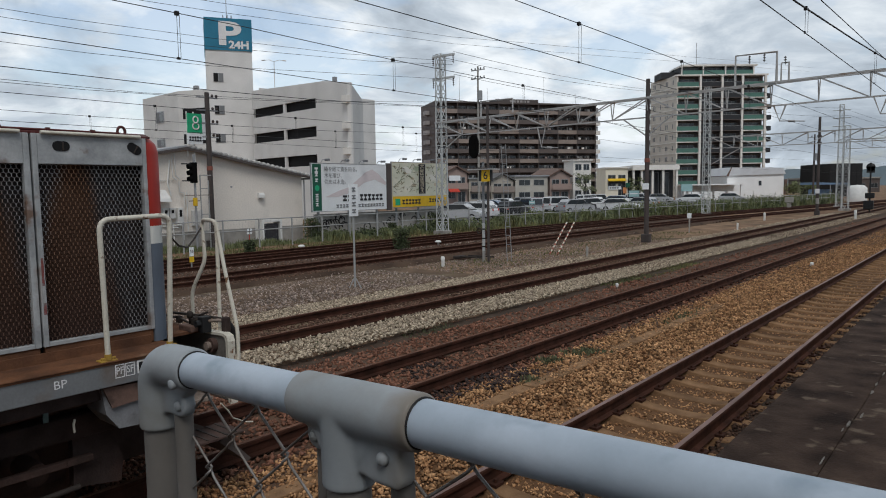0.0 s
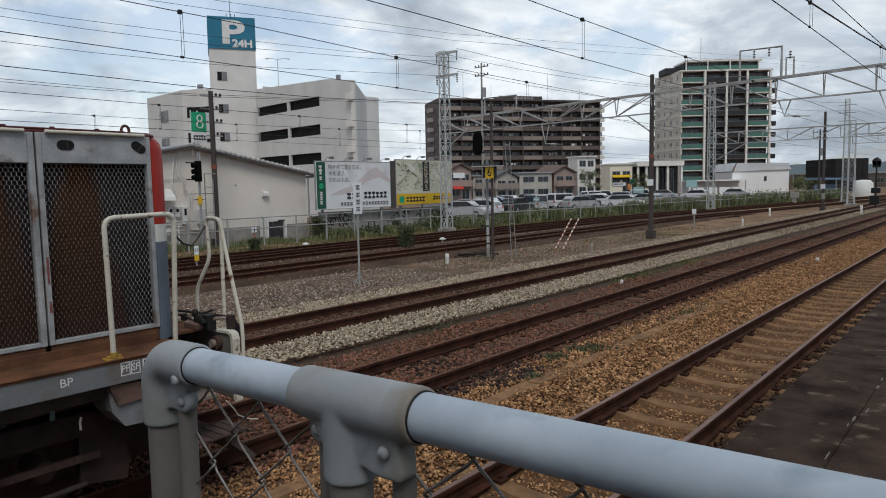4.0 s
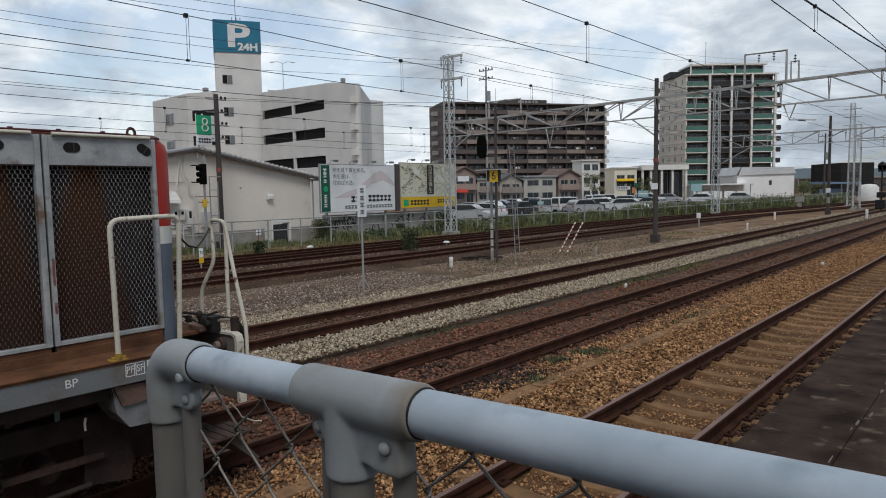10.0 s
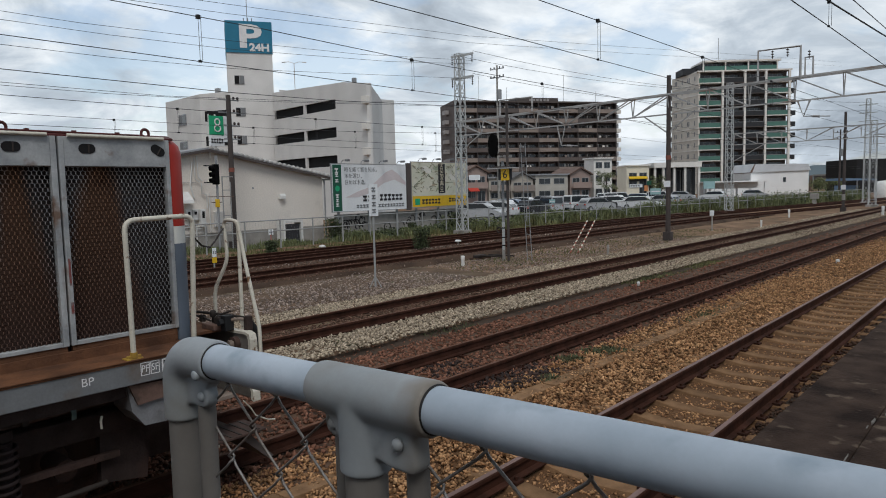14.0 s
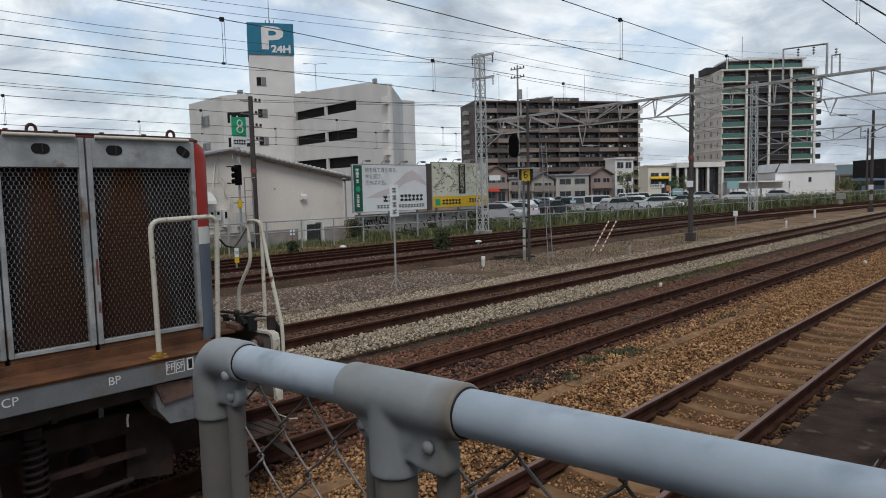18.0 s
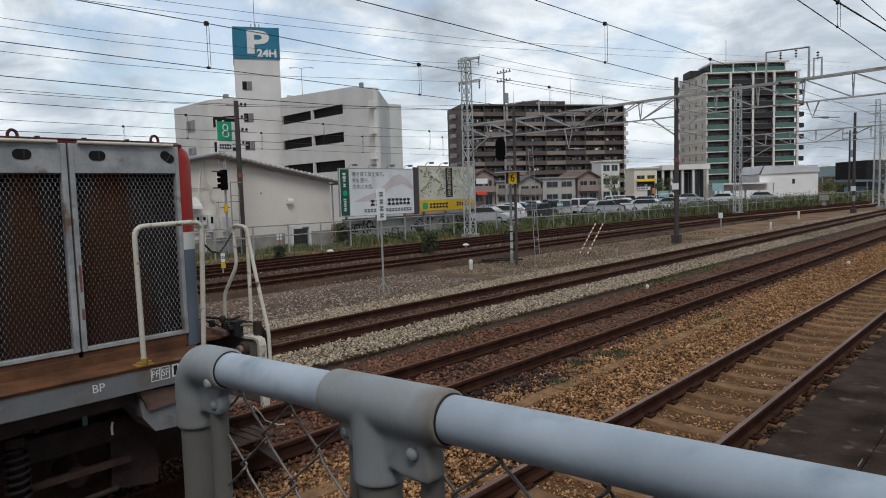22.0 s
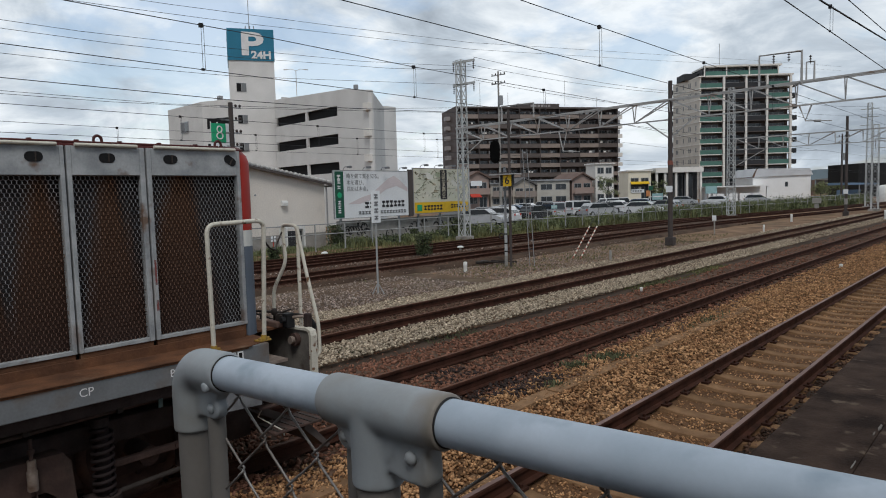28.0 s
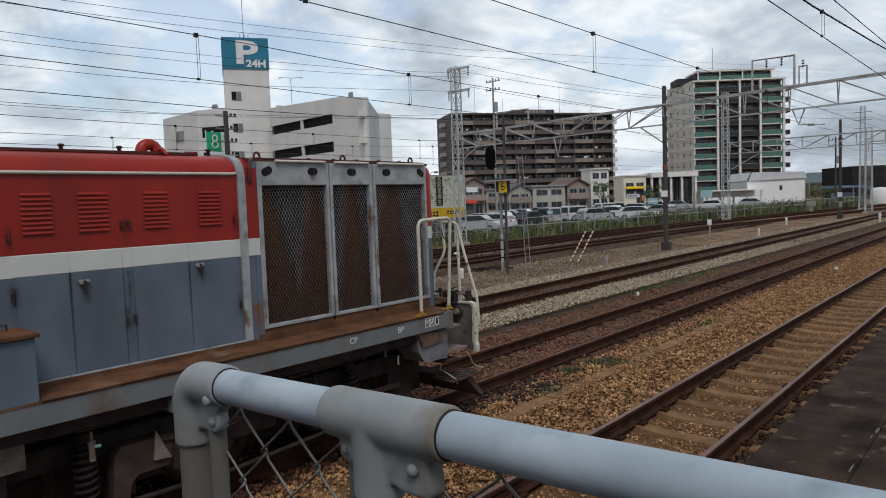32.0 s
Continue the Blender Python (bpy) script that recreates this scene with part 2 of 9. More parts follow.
M = dict(
    earth=mat("dry_earth", (0.285, 0.183, 0.115), (0.135, 0.086, 0.055), 0.9, 0.95, bump=0.7, fine=40, c3=(0.085, 0.072, 0.045), s3=0.5, lo3=0.56, hi3=0.72, spec=0.12),
    asphalt=mat("platform_asphalt", (0.072, 0.049, 0.038), (0.022, 0.015, 0.0125), 3.2, 0.95, bump=1.0, fine=50, c3=(0.120, 0.092, 0.070), s3=5.0, lo3=0.60, hi3=0.68, spec=0.06),
    mortar=mat("crumbled_mortar", (0.19, 0.175, 0.155), (0.11, 0.10, 0.09), 20, 0.9, bump=0.5),
    lot=mat("lot_asphalt", (0.13, 0.13, 0.13), (0.10, 0.10, 0.10), 0.3, 0.9, bump=0.2),
    tan=mat("brown_ballast_bed", (0.160, 0.086, 0.044), (0.085, 0.046, 0.025), 1.4, 0.95, bump=1.0, fine=26, spec=0.12),
    # dark dirt between the sidings; also the painted shade at the platform foot
    dirt=mat("dark_dirt_and_shade", (0.085, 0.058, 0.042), (0.050, 0.036, 0.027), 1.5, 0.95, bump=0.8, fine=45, spec=0.12),
    rust_bed=mat("rust_ballast_bed", (0.135, 0.083, 0.056), (0.075, 0.047, 0.033), 1.2, 0.95, bump=1.0, fine=30, c3=(0.10, 0.065, 0.045), s3=0.9, spec=0.12),
    grey=mat("grey_ballast_bed", (0.165, 0.110, 0.073), (0.080, 0.054, 0.037), 1.2, 0.95, bump=1.0, fine=26, c3=(0.17, 0.13, 0.085), s3=0.4, spec=0.12),
    far_bed=mat("dark_ballast_bed", (0.105, 0.069, 0.048), (0.050, 0.033, 0.024), 0.8, 0.95, bump=1.0, fine=30, spec=0.12),
    stone_tan=mat("brown_ballast_stone", (0.50, 0.295, 0.150), (0.20, 0.098, 0.047), 5, 0.9, bump=0.3, island=0.60, spec=0.12),
    stone_red=mat("rust_ballast_stone", (0.265, 0.128, 0.084), (0.120, 0.058, 0.039), 14, 0.9, bump=0.3, island=0.5, spec=0.12),
    stone_pale=mat("pale_ballast_stone", (0.57, 0.48, 0.365), (0.22, 0.175, 0.125), 14, 0.9, bump=0.3, island=0.45, spec=0.12),
    stone_grey=mat("grey_ballast_stone", (0.41, 0.335, 0.29), (0.135, 0.102, 0.086), 14, 0.9, bump=0.3, island=0.6, spec=0.12),
    rail=mat("rusty_rail_steel", (0.064, 0.026, 0.017), (0.030, 0.0135, 0.009), 5, 0.75, bump=0.3, spec=0.12),
    railtop=mat("worn_rail_head", (0.23, 0.135, 0.112), (0.13, 0.075, 0.06), 4, 0.5, metal=0.2, bump=0.05, stretch=(1, 0.2, 1)),
    railtop_rust=mat("rusted_rail_head", (0.17, 0.078, 0.046), (0.09, 0.042, 0.026), 4, 0.65, metal=0.1, bump=0.1, spec=0.12),
    sleeper=mat("dusty_sleeper", (0.27, 0.16, 0.085), (0.16, 0.092, 0.05), 5, 0.95, bump=0.6, obrand=0.22, spec=0.12),
    sleeper_old=mat("old_dark_sleeper", (0.075, 0.044, 0.030), (0.042, 0.027, 0.02), 5, 0.95, bump=0.6, obrand=0.3, spec=0.12),
    concrete=mat("weathered_concrete", (0.36, 0.345, 0.32), (0.27, 0.26, 0.24), 2, 0.9, bump=0.4, c3=(0.18, 0.17, 0.15), s3=1.2),
    # brownish grey of the posts, darkened further for the shade on them
    post=mat("shaded_post_paint", (0.178, 0.166, 0.152), (0.140, 0.131, 0.120), 9, 0.55, bump=0.03, fine=120, c3=(0.17, 0.16, 0.135), s3=5, lo3=0.58, hi3=0.8, grain=0.05),
    # rail colour is lighter and bluer: sky reflection is mixed into it
    pipe=mat("sky_lit_pipe_paint", (0.445, 0.515, 0.595), (0.325, 0.39, 0.46), 9, 0.42, bump=0.02, grain=0.05, fine=160, c3=(0.255, 0.32, 0.385), s3=11, lo3=0.54, hi3=0.70),
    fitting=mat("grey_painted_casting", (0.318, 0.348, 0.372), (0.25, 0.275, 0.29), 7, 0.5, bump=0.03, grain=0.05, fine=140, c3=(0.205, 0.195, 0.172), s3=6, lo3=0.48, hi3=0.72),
    wire=mat("galvanised_wire", (0.30, 0.29, 0.28), (0.17, 0.14, 0.12), 20, 0.5, metal=0.6, bump=0.1),
    rust=mat("rusted_deck_plate", (0.185, 0.086, 0.045), (0.085, 0.043, 0.027), 4, 0.85, bump=0.5, c3=(0.235, 0.15, 0.098), s3=2.2, lo3=0.60, hi3=0.72, spec=0.12),
    l_red=mat("red_loco_paint", (0.37, 0.024, 0.013), (0.27, 0.017, 0.011), 2.2, 0.45, bump=0.03, c3=(0.24, 0.020, 0.013), s3=1.6, stretch=(1, 1, 0.5), grain=0.05),
    l_white=mat("cream_band_paint", (0.69, 0.70, 0.66), (0.61, 0.62, 0.59), 3, 0.45, bump=0.02, c3=(0.50, 0.50, 0.47), s3=1.6, lo3=0.6, hi3=0.85, grain=0.05),
    # broad c1 to c2 patches paint cloud reflections on the doors; c3 is grime
    l_grey=mat("blue_grey_loco_paint", (0.146, 0.180, 0.228), (0.096, 0.118, 0.151), 2.6, 0.45, bump=0.03, c3=(0.085, 0.095, 0.11), s3=1.7, lo3=0.55, hi3=0.85, stretch=(1, 1, 0.55), grain=0.06),
    l_frame=mat("grey_sill_paint", (0.185, 0.195, 0.202), (0.150, 0.157, 0.163), 4, 0.55, bump=0.08, c3=(0.14, 0.095, 0.065), s3=2.5, lo3=0.6, hi3=0.8),
    black=mat("sooty_running_gear", (0.058, 0.041, 0.037), (0.032, 0.023, 0.021), 6, 0.9, bump=0.3, c3=(0.072, 0.043, 0.036), s3=2, spec=0.2),
    dusty=mat("dusty_brown_iron", (0.098, 0.062, 0.052), (0.056, 0.036, 0.031), 7, 0.9, bump=0.25, spec=0.2, c3=(0.05, 0.038, 0.032), s3=3),
    dusty_pale=mat("pale_dusty_iron", (0.30, 0.25, 0.21), (0.20, 0.155, 0.13), 9, 0.85, bump=0.25, spec=0.2, c3=(0.11, 0.07, 0.05), s3=5),
    sooty=mat("sooty_spring_steel", (0.030, 0.020, 0.020), (0.016, 0.011, 0.011), 6, 0.7, bump=0.3, spec=0.2),
    pipe_teal=mat("faded_green_iron", (0.11, 0.17, 0.16), (0.07, 0.10, 0.095), 12, 0.7, bump=0.1, c3=(0.07, 0.05, 0.04), s3=9),
    gear=mat("greasy_iron", (0.048, 0.038, 0.033), (0.026, 0.021, 0.018), 6, 0.75, bump=0.3, spec=0.3),
    beam_dirt=mat("dirty_grey_beam", (0.20, 0.185, 0.165), (0.11, 0.098, 0.088), 6, 0.8, bump=0.15, c3=(0.07, 0.055, 0.045), s3=5, spec=0.25),
    lid_rust=mat("rusty_lid_plate", (0.185, 0.115, 0.092), (0.11, 0.07, 0.056), 8, 0.8, bump=0.2, c3=(0.05, 0.035, 0.03), s3=7, spec=0.2),
    # stone colour darkened to hold the shade beside the platform
    stone_dark=mat("shaded_ballast_stone", (0.115, 0.066, 0.044), (0.040, 0.024, 0.018), 9, 0.9, bump=0.3, island=0.5, spec=0.12),
    sand_grey=mat("sooty_grey_paint", (0.21, 0.215, 0.225), (0.135, 0.135, 0.14), 6, 0.7, bump=0.15, c3=(0.055, 0.045, 0.04), s3=4, spec=0.3),
    maroon=mat("dull_maroon_roof", (0.105, 0.020, 0.018), (0.065, 0.017, 0.015), 3, 0.6, bump=0.08),
    frame_pale=mat("worn_pale_frame", (0.44, 0.455, 0.46), (0.27, 0.285, 0.295), 7, 0.5, bump=0.1, c3=(0.17, 0.11, 0.08), s3=6, lo3=0.62, hi3=0.74),
    cream=mat("cream_tube_paint", (0.66, 0.63, 0.54), (0.56, 0.53, 0.45), 8, 0.45, bump=0.08, c3=(0.36, 0.25, 0.16), s3=9, lo3=0.66, hi3=0.74),
    rail_paint=mat("chipped_cream_paint", (0.66, 0.63, 0.54), (0.56, 0.53, 0.45), 5, 0.5, bump=0.06, c3=(0.17, 0.085, 0.04), s3=16, lo3=0.60, hi3=0.68),
    radiator=mat("rusty_radiator_core", (0.030, 0.024, 0.024), (0.010, 0.008, 0.008), 4.5, 0.85, bump=0.6, fine=120, stretch=(1, 1, 0.22)),
    mesh=mat("grey_expanded_mesh", (0.36, 0.365, 0.375), (0.27, 0.27, 0.28), 6, 0.6, bump=0.1),
    lattice=mat("pale_grey_lattice_steel", (0.52, 0.54, 0.54), (0.43, 0.45, 0.45), 2, 0.6, bump=0.05),
    truss=mat("grey_gantry_steel", (0.46, 0.46, 0.455), (0.33, 0.33, 0.325), 1.5, 0.6, bump=0.05, c3=(0.24, 0.18, 0.14), s3=1.3, lo3=0.57, hi3=0.72),
    pole=mat("dark_brown_mast", (0.075, 0.060, 0.055), (0.05, 0.042, 0.04), 2, 0.7, bump=0.1, stretch=(1, 1, 0.2)),
    cable=mat("dark_cable", (0.035, 0.037, 0.042), rough=0.6, bump=0),
    white=mat("white_painted_steel", (0.74, 0.74, 0.72), (0.66, 0.66, 0.64), 3, 0.5, bump=0.03),
    insul=mat("dark_glazed_insulator", (0.05, 0.035, 0.032), rough=0.3, bump=0),
    mustard=mat("dirty_yellow_paint", (0.42, 0.27, 0.04), (0.30, 0.17, 0.04), 20, 0.6, bump=0.2, c3=(0.15, 0.08, 0.04), s3=12),
    yellow=mat("yellow_sign_paint", (0.78, 0.50, 0.02), (0.70, 0.44, 0.02), 4, 0.5, bump=0.03),
    blackp=mat("matt_black_paint", (0.012, 0.012, 0.013), rough=0.6, bump=0.03),
    # near-black colour, mostly in place of shade inside openings and slots
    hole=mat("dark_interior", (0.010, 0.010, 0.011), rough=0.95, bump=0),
)
for key, c in dict(wall_white=(0.83, 0.80, 0.75), wall_garage=(0.70, 0.69, 0.67), wall_tower=(0.75, 0.74, 0.72), roof_grey=(0.34, 0.35, 0.37), blue_sign=(0.025, 0.20, 0.32),
                   green_sign=(0.015, 0.105, 0.065), sign_white=(0.86, 0.89, 0.91), brown_wall=(0.095, 0.075, 0.069), brown_slab=(0.29, 0.24, 0.21), dark_slab=(0.09, 0.075, 0.07),
                   beige_wall=(0.71, 0.66, 0.59), green_glass=(0.085, 0.20, 0.165), pink_wall=(0.36, 0.27, 0.235), cream_wall=(0.68, 0.61, 0.46), dark_wall=(0.03, 0.032, 0.036),
                   blue_roof=(0.16, 0.25, 0.38), tile_roof=(0.12, 0.115, 0.115), tile_brown=(0.15, 0.095, 0.075), sign_green_bright=(0.02, 0.42, 0.20), orange=(0.72, 0.30, 0.12),
                   text_dark=(0.03, 0.03, 0.035), text_grey=(0.20, 0.21, 0.22), text_white=(0.80, 0.80, 0.80), pink=(0.73, 0.66, 0.67), steel_grey=(0.30, 0.31, 0.32), teal=(0.30, 0.47, 0.48), red=(0.5, 0.05, 0.03)).items():
    M[key] = mat(key, c, tuple(v * 0.86 for v in c), 0.5, 0.7, bump=0.05, fine=14)


def wedge_rust(m, c1, c2):
    """Rust that has run down the grilles in wedges, narrow above and wide below."""
    nt = m.node_tree
    n, k = nt.nodes.new, nt.links.new
    b = nt.nodes["Principled BSDF"]
    src = b.inputs["Base Color"].links[0].from_socket
    tc, sep, ns = n("ShaderNodeTexCoord"), n("ShaderNodeSeparateXYZ"), n("ShaderNodeTexNoise")
    mp = n("ShaderNodeMapping")
    mp.inputs["Scale"].default_value = (1, 2.2, 0.25)
    k(tc.outputs["Object"], sep.inputs[0])
    k(tc.outputs["Object"], mp.inputs[0])
    k(mp.outputs[0], ns.inputs[0])
    ns.inputs["Scale"].default_value, ns.inputs["Detail"].default_value = 7.0, 6.0

    def op(kind, a, v):
        q = n("ShaderNodeMath")
        q.operation = kind
        k(a, q.inputs[0])
        if isinstance(v, float):
            q.inputs[1].default_value = v
        else:
            k(v, q.inputs[1])
        return q.outputs[0]
    down = op("DIVIDE", op("SUBTRACT", op("MULTIPLY", sep.outputs["Z"], -1.0), -2.632), 1.23)
    wob = op("MULTIPLY", op("SUBTRACT", ns.outputs["Fac"], 0.5), 0.16)
    total = None
    # each run: left and right edge at its head, left and right edge at its foot, and the frame that bounds it
    for l0, r0, l1, r1, lo, hi in ((0.20, 0.616, 0.20, 0.94, 0.2, 1.28), (1.045, 1.117, 0.80, 1.49, 0.2, 1.28), (1.514, 1.609, 1.325, 1.825, 1.28, 1.86), (2.014, 2.183, 1.72, 2.41, 1.86, 2.7)):
        left = op("SUBTRACT", sep.outputs["Y"], op("ADD", op("MULTIPLY", down, l1 - l0), l0))
        right = op("SUBTRACT", op("ADD", op("MULTIPLY", down, r1 - r0), r0), sep.outputs["Y"])
        one = op("MINIMUM", op("MINIMUM", left, right), op("MINIMUM", op("MULTIPLY", op("SUBTRACT", sep.outputs["Y"], lo), 9.0), op("MULTIPLY", op("SUBTRACT", sep.outputs["Y"], hi), -9.0)))
        total = one if total is None else op("MAXIMUM", total, one)
    mask = n("ShaderNodeMapRange")
    mask.inputs["From Min"].default_value, mask.inputs["From Max"].default_value = -0.045, 0.045
    k(op("ADD", total, wob), mask.inputs[0])
    tone, mx = n("ShaderNodeMix"), n("ShaderNodeMix")
    tone.data_type = mx.data_type = "RGBA"
    tone.inputs["A"].default_value, tone.inputs["B"].default_value = (*c1, 1), (*c2, 1)
    k(down, tone.inputs["Factor"])
    k(src, mx.inputs["A"])
    k(tone.outputs["Result"], mx.inputs["B"])
    k(mask.outputs[0], mx.inputs["Factor"])
    k(mx.outputs["Result"], b.inputs["Base Color"])


def rim_stain(m, places, width, colour):
    """Rusty dirt with a ragged edge round the mouths of the castings. places: x of each mouth."""
    nt = m.node_tree
    n, k = nt.nodes.new, nt.links.new
    b = nt.nodes["Principled BSDF"]
    tc, sep, ns = n("ShaderNodeTexCoord"), n("ShaderNodeSeparateXYZ"), n("ShaderNodeTexNoise")
    k(tc.outputs["Object"], sep.inputs[0])
    k(tc.outputs["Object"], ns.inputs[0])
    ns.inputs["Scale"].default_value, ns.inputs["Detail"].default_value = 28.0, 4.0
    for x in places:
        off, far, wob, r, mx = n("ShaderNodeMath"), n("ShaderNodeMath"), n("ShaderNodeMath"), n("ShaderNodeMapRange"), n("ShaderNodeMix")
        off.operation, far.operation, wob.operation = "SUBTRACT", "ABSOLUTE", "MULTIPLY_ADD"
        k(sep.outputs["X"], off.inputs[0])
        off.inputs[1].default_value = x
        k(off.outputs[0], far.inputs[0])
        k(ns.outputs["Fac"], wob.inputs[0])
        wob.inputs[1].default_value = 0.05
        k(far.outputs[0], wob.inputs[2])
        r.interpolation_type = "SMOOTHSTEP"
        r.inputs["From Min"].default_value, r.inputs["From Max"].default_value = width + 0.025, 0.025
        r.inputs["To Max"].default_value = 0.75
        k(wob.outputs[0], r.inputs[0])
        mx.data_type = "RGBA"
        mx.inputs["B"].default_value = (*colour, 1)
        k(b.inputs["Base Color"].links[0].from_socket, mx.inputs["A"])
        k(r.outputs[0], mx.inputs["Factor"])
        k(mx.outputs["Result"], b.inputs["Base Color"])


rim_stain(M["fitting"], (-0.580, 1.320), 0.045, (0.19, 0.155, 0.115))


def streaks(m, marks, colour, strength=0.8):
    """Grime that has run down below fittings. marks: y, z of its head, half width, length."""
    nt = m.node_tree
    n, k = nt.nodes.new, nt.links.new
    b = nt.nodes["Principled BSDF"]
    tc, sep, ns = n("ShaderNodeTexCoord"), n("ShaderNodeSeparateXYZ"), n("ShaderNodeTexNoise")
    k(tc.outputs["Object"], sep.inputs[0])
    k(tc.outputs["Object"], ns.inputs[0])
    ns.inputs["Scale"].default_value, ns.inputs["Detail"].default_value = 16.0, 4.0
    total = None

    def op(kind, a, v):
        q = n("ShaderNodeMath")
        q.operation = kind
        k(a, q.inputs[0])
        if isinstance(v, float):
            q.inputs[1].default_value = v
        else:
            k(v, q.inputs[1])
        return q.outputs[0]

    def ramp(a, lo, hi):
        r = n("ShaderNodeMapRange")
        r.interpolation_type = "SMOOTHSTEP"
        r.inputs["From Min"].default_value, r.inputs["From Max"].default_value = lo, hi
        k(a, r.inputs[0])
        return r.outputs[0]
    for y, z, w, ln in marks:
        side = ramp(op("ABSOLUTE", op("SUBTRACT", sep.outputs["Y"], y), 0.0), w, 0.0)
        fall = op("MULTIPLY", ramp(sep.outputs["Z"], z - ln, z), ramp(sep.outputs["Z"], z + 0.06, z))
        one = op("MULTIPLY", side, fall)
        total = one if total is None else op("MAXIMUM", total, one)
    total = op("MULTIPLY", op("MULTIPLY", total, strength), ramp(ns.outputs["Fac"], 0.2, 0.6))
    mx = n("ShaderNodeMix")
    mx.data_type = "RGBA"
    mx.inputs["B"].default_value = (*colour, 1)
    k(b.inputs["Base Color"].links[0].from_socket, mx.inputs["A"])
    k(total, mx.inputs["Factor"])
    k(mx.outputs["Result"], b.inputs["Base Color"])


streaks(M["l_grey"], [(-1.02, 1.95, 0.035, 0.22), (-0.13, 1.99, 0.03, 0.16), (-0.705, 1.70, 0.075, 0.30), (-0.70, 2.03, 0.03, 0.55), (0.225, 1.68, 0.045, 0.22), (-1.11, 2.03, 0.02, 0.7), (-0.22, 2.03, 0.015, 0.6), (-1.46, 1.95, 0.05, 0.3)], (0.03, 0.03, 0.033), 0.9)
streaks(M["l_red"], [(-0.70, 2.36, 0.06, 0.2), (-1.47, 2.33, 0.04, 0.2), (0.215, 2.38, 0.035, 0.22)], (0.06, 0.012, 0.01), 0.8)
streaks(M["l_grey"], [(0.40, 1.58, 0.10, 0.32)], (0.19, 0.08, 0.03), 0.95)
streaks(M["l_frame"], [(0.31, 1.45, 0.10, 0.2), (0.9, 1.262, 0.3, 0.05), (-0.6, 1.262, 0.4, 0.06), (2.2, 1.262, 0.2, 0.05)], (0.17, 0.075, 0.03), 0.9)
streaks(M["frame_pale"], [(0.46, 1.60, 0.05, 0.3), (1.255, 1.55, 0.05, 0.25), (1.82, 1.9, 0.04, 0.4), (2.58, 1.5, 0.05, 0.25)], (0.16, 0.085, 0.045), 0.7)
wedge_rust(M["mesh"], (0.25, 0.140, 0.082), (0.130, 0.078, 0.060))
wedge_rust(M["radiator"], (0.062, 0.028, 0.0135), (0.034, 0.016, 0.011))
M["guy_red"] = mat("faded_red_cover", (0.34, 0.10, 0.065), (0.25, 0.085, 0.06), 8, 0.7, bump=0.05)
M["verge"] = mat("weathered_roof_tile", (0.56, 0.55, 0.53), (0.42, 0.41, 0.395), 3, 0.8, bump=0.2, obrand=0.2)
M["hall_white"] = mat("hall_white", (0.86, 0.86, 0.85), (0.80, 0.80, 0.79), 0.5, 0.7, bump=0.05, fine=14)
M["hall_roof"] = mat("hall_roof", (0.62, 0.63, 0.65), (0.54, 0.55, 0.57), 0.5, 0.5, bump=0.05, fine=14)
M["house_beige"] = mat("house_beige", (0.47, 0.42, 0.36), (0.36, 0.325, 0.28), 0.6, 0.8, bump=0.05, fine=14, c3=(0.24, 0.215, 0.185), s3=0.9, lo3=0.55, hi3=0.75)
M["ring_red"] = mat("worn_red_ring", (0.30, 0.09, 0.06), (0.20, 0.075, 0.055), 8, 0.7, bump=0.05)
M["weed_low"] = mat("ballast_weed_leaf", (0.115, 0.120, 0.062), (0.075, 0.082, 0.042), 1.0, 0.85, bump=0.1, island=0.4)
M["stone_brown"] = mat("brown_dusty_stone", (0.175, 0.104, 0.074), (0.070, 0.043, 0.032), 14, 0.9, bump=0.3, island=0.5, spec=0.12)
M["matt"] = mat("sooty_matt_black", (0.006, 0.006, 0.006), rough=0.95, bump=0, spec=0.05)
M["tape_red"] = mat("faded_red_tape", (0.26, 0.055, 0.05), (0.17, 0.07, 0.065), 20, 0.6, bump=0.05, c3=(0.20, 0.16, 0.16), s3=25, lo3=0.5, hi3=0.62)
M["pane"] = glass("window_pane", (0.035, 0.042, 0.048))
M["leaf"] = mat("weed_leaf", (0.20, 0.22, 0.10), (0.115, 0.14, 0.064), 1.0, 0.8, bump=0.1, island=0.3)
M["leaf_dry"] = mat("dry_weed_leaf", (0.15, 0.14, 0.055), (0.09, 0.10, 0.04), 1.0, 0.85, bump=0.1, island=0.4)
# haze of the distance is mixed into this blue-grey
M["hill"] = mat("hazed_hill_tint", (0.14, 0.18, 0.20), (0.11, 0.145, 0.165), 0.02, 1.0, bump=0)
M["wall_cream"] = mat("wall_cream", (0.80, 0.745, 0.675), (0.73, 0.68, 0.62), 0.5, 0.75, bump=0.05, fine=14, c3=(0.62, 0.58, 0.53), s3=0.9, lo3=0.6, hi3=0.8)
M["brown_gable"] = mat("brown_gable", (0.105, 0.080, 0.075), (0.085, 0.066, 0.062), 0.4, 0.7, bump=0.03)
M["cream_shop"] = mat("cream_shop", (0.80, 0.75, 0.62), (0.73, 0.68, 0.56), 0.5, 0.7, bump=0.03)
M["print_cream"] = mat("print_cream", (0.70, 0.68, 0.57), (0.60, 0.62, 0.50), 1.4, 0.6, bump=0, c3=(0.60, 0.60, 0.53), s3=2.5)
M["ink_green"] = mat("ink_green", (0.16, 0.22, 0.12), (0.11, 0.15, 0.08), 1.0, 0.7, bump=0)
M["wash_green"] = mat("wash_green", (0.40, 0.47, 0.32), (0.50, 0.55, 0.42), 2.0, 0.7, bump=0)
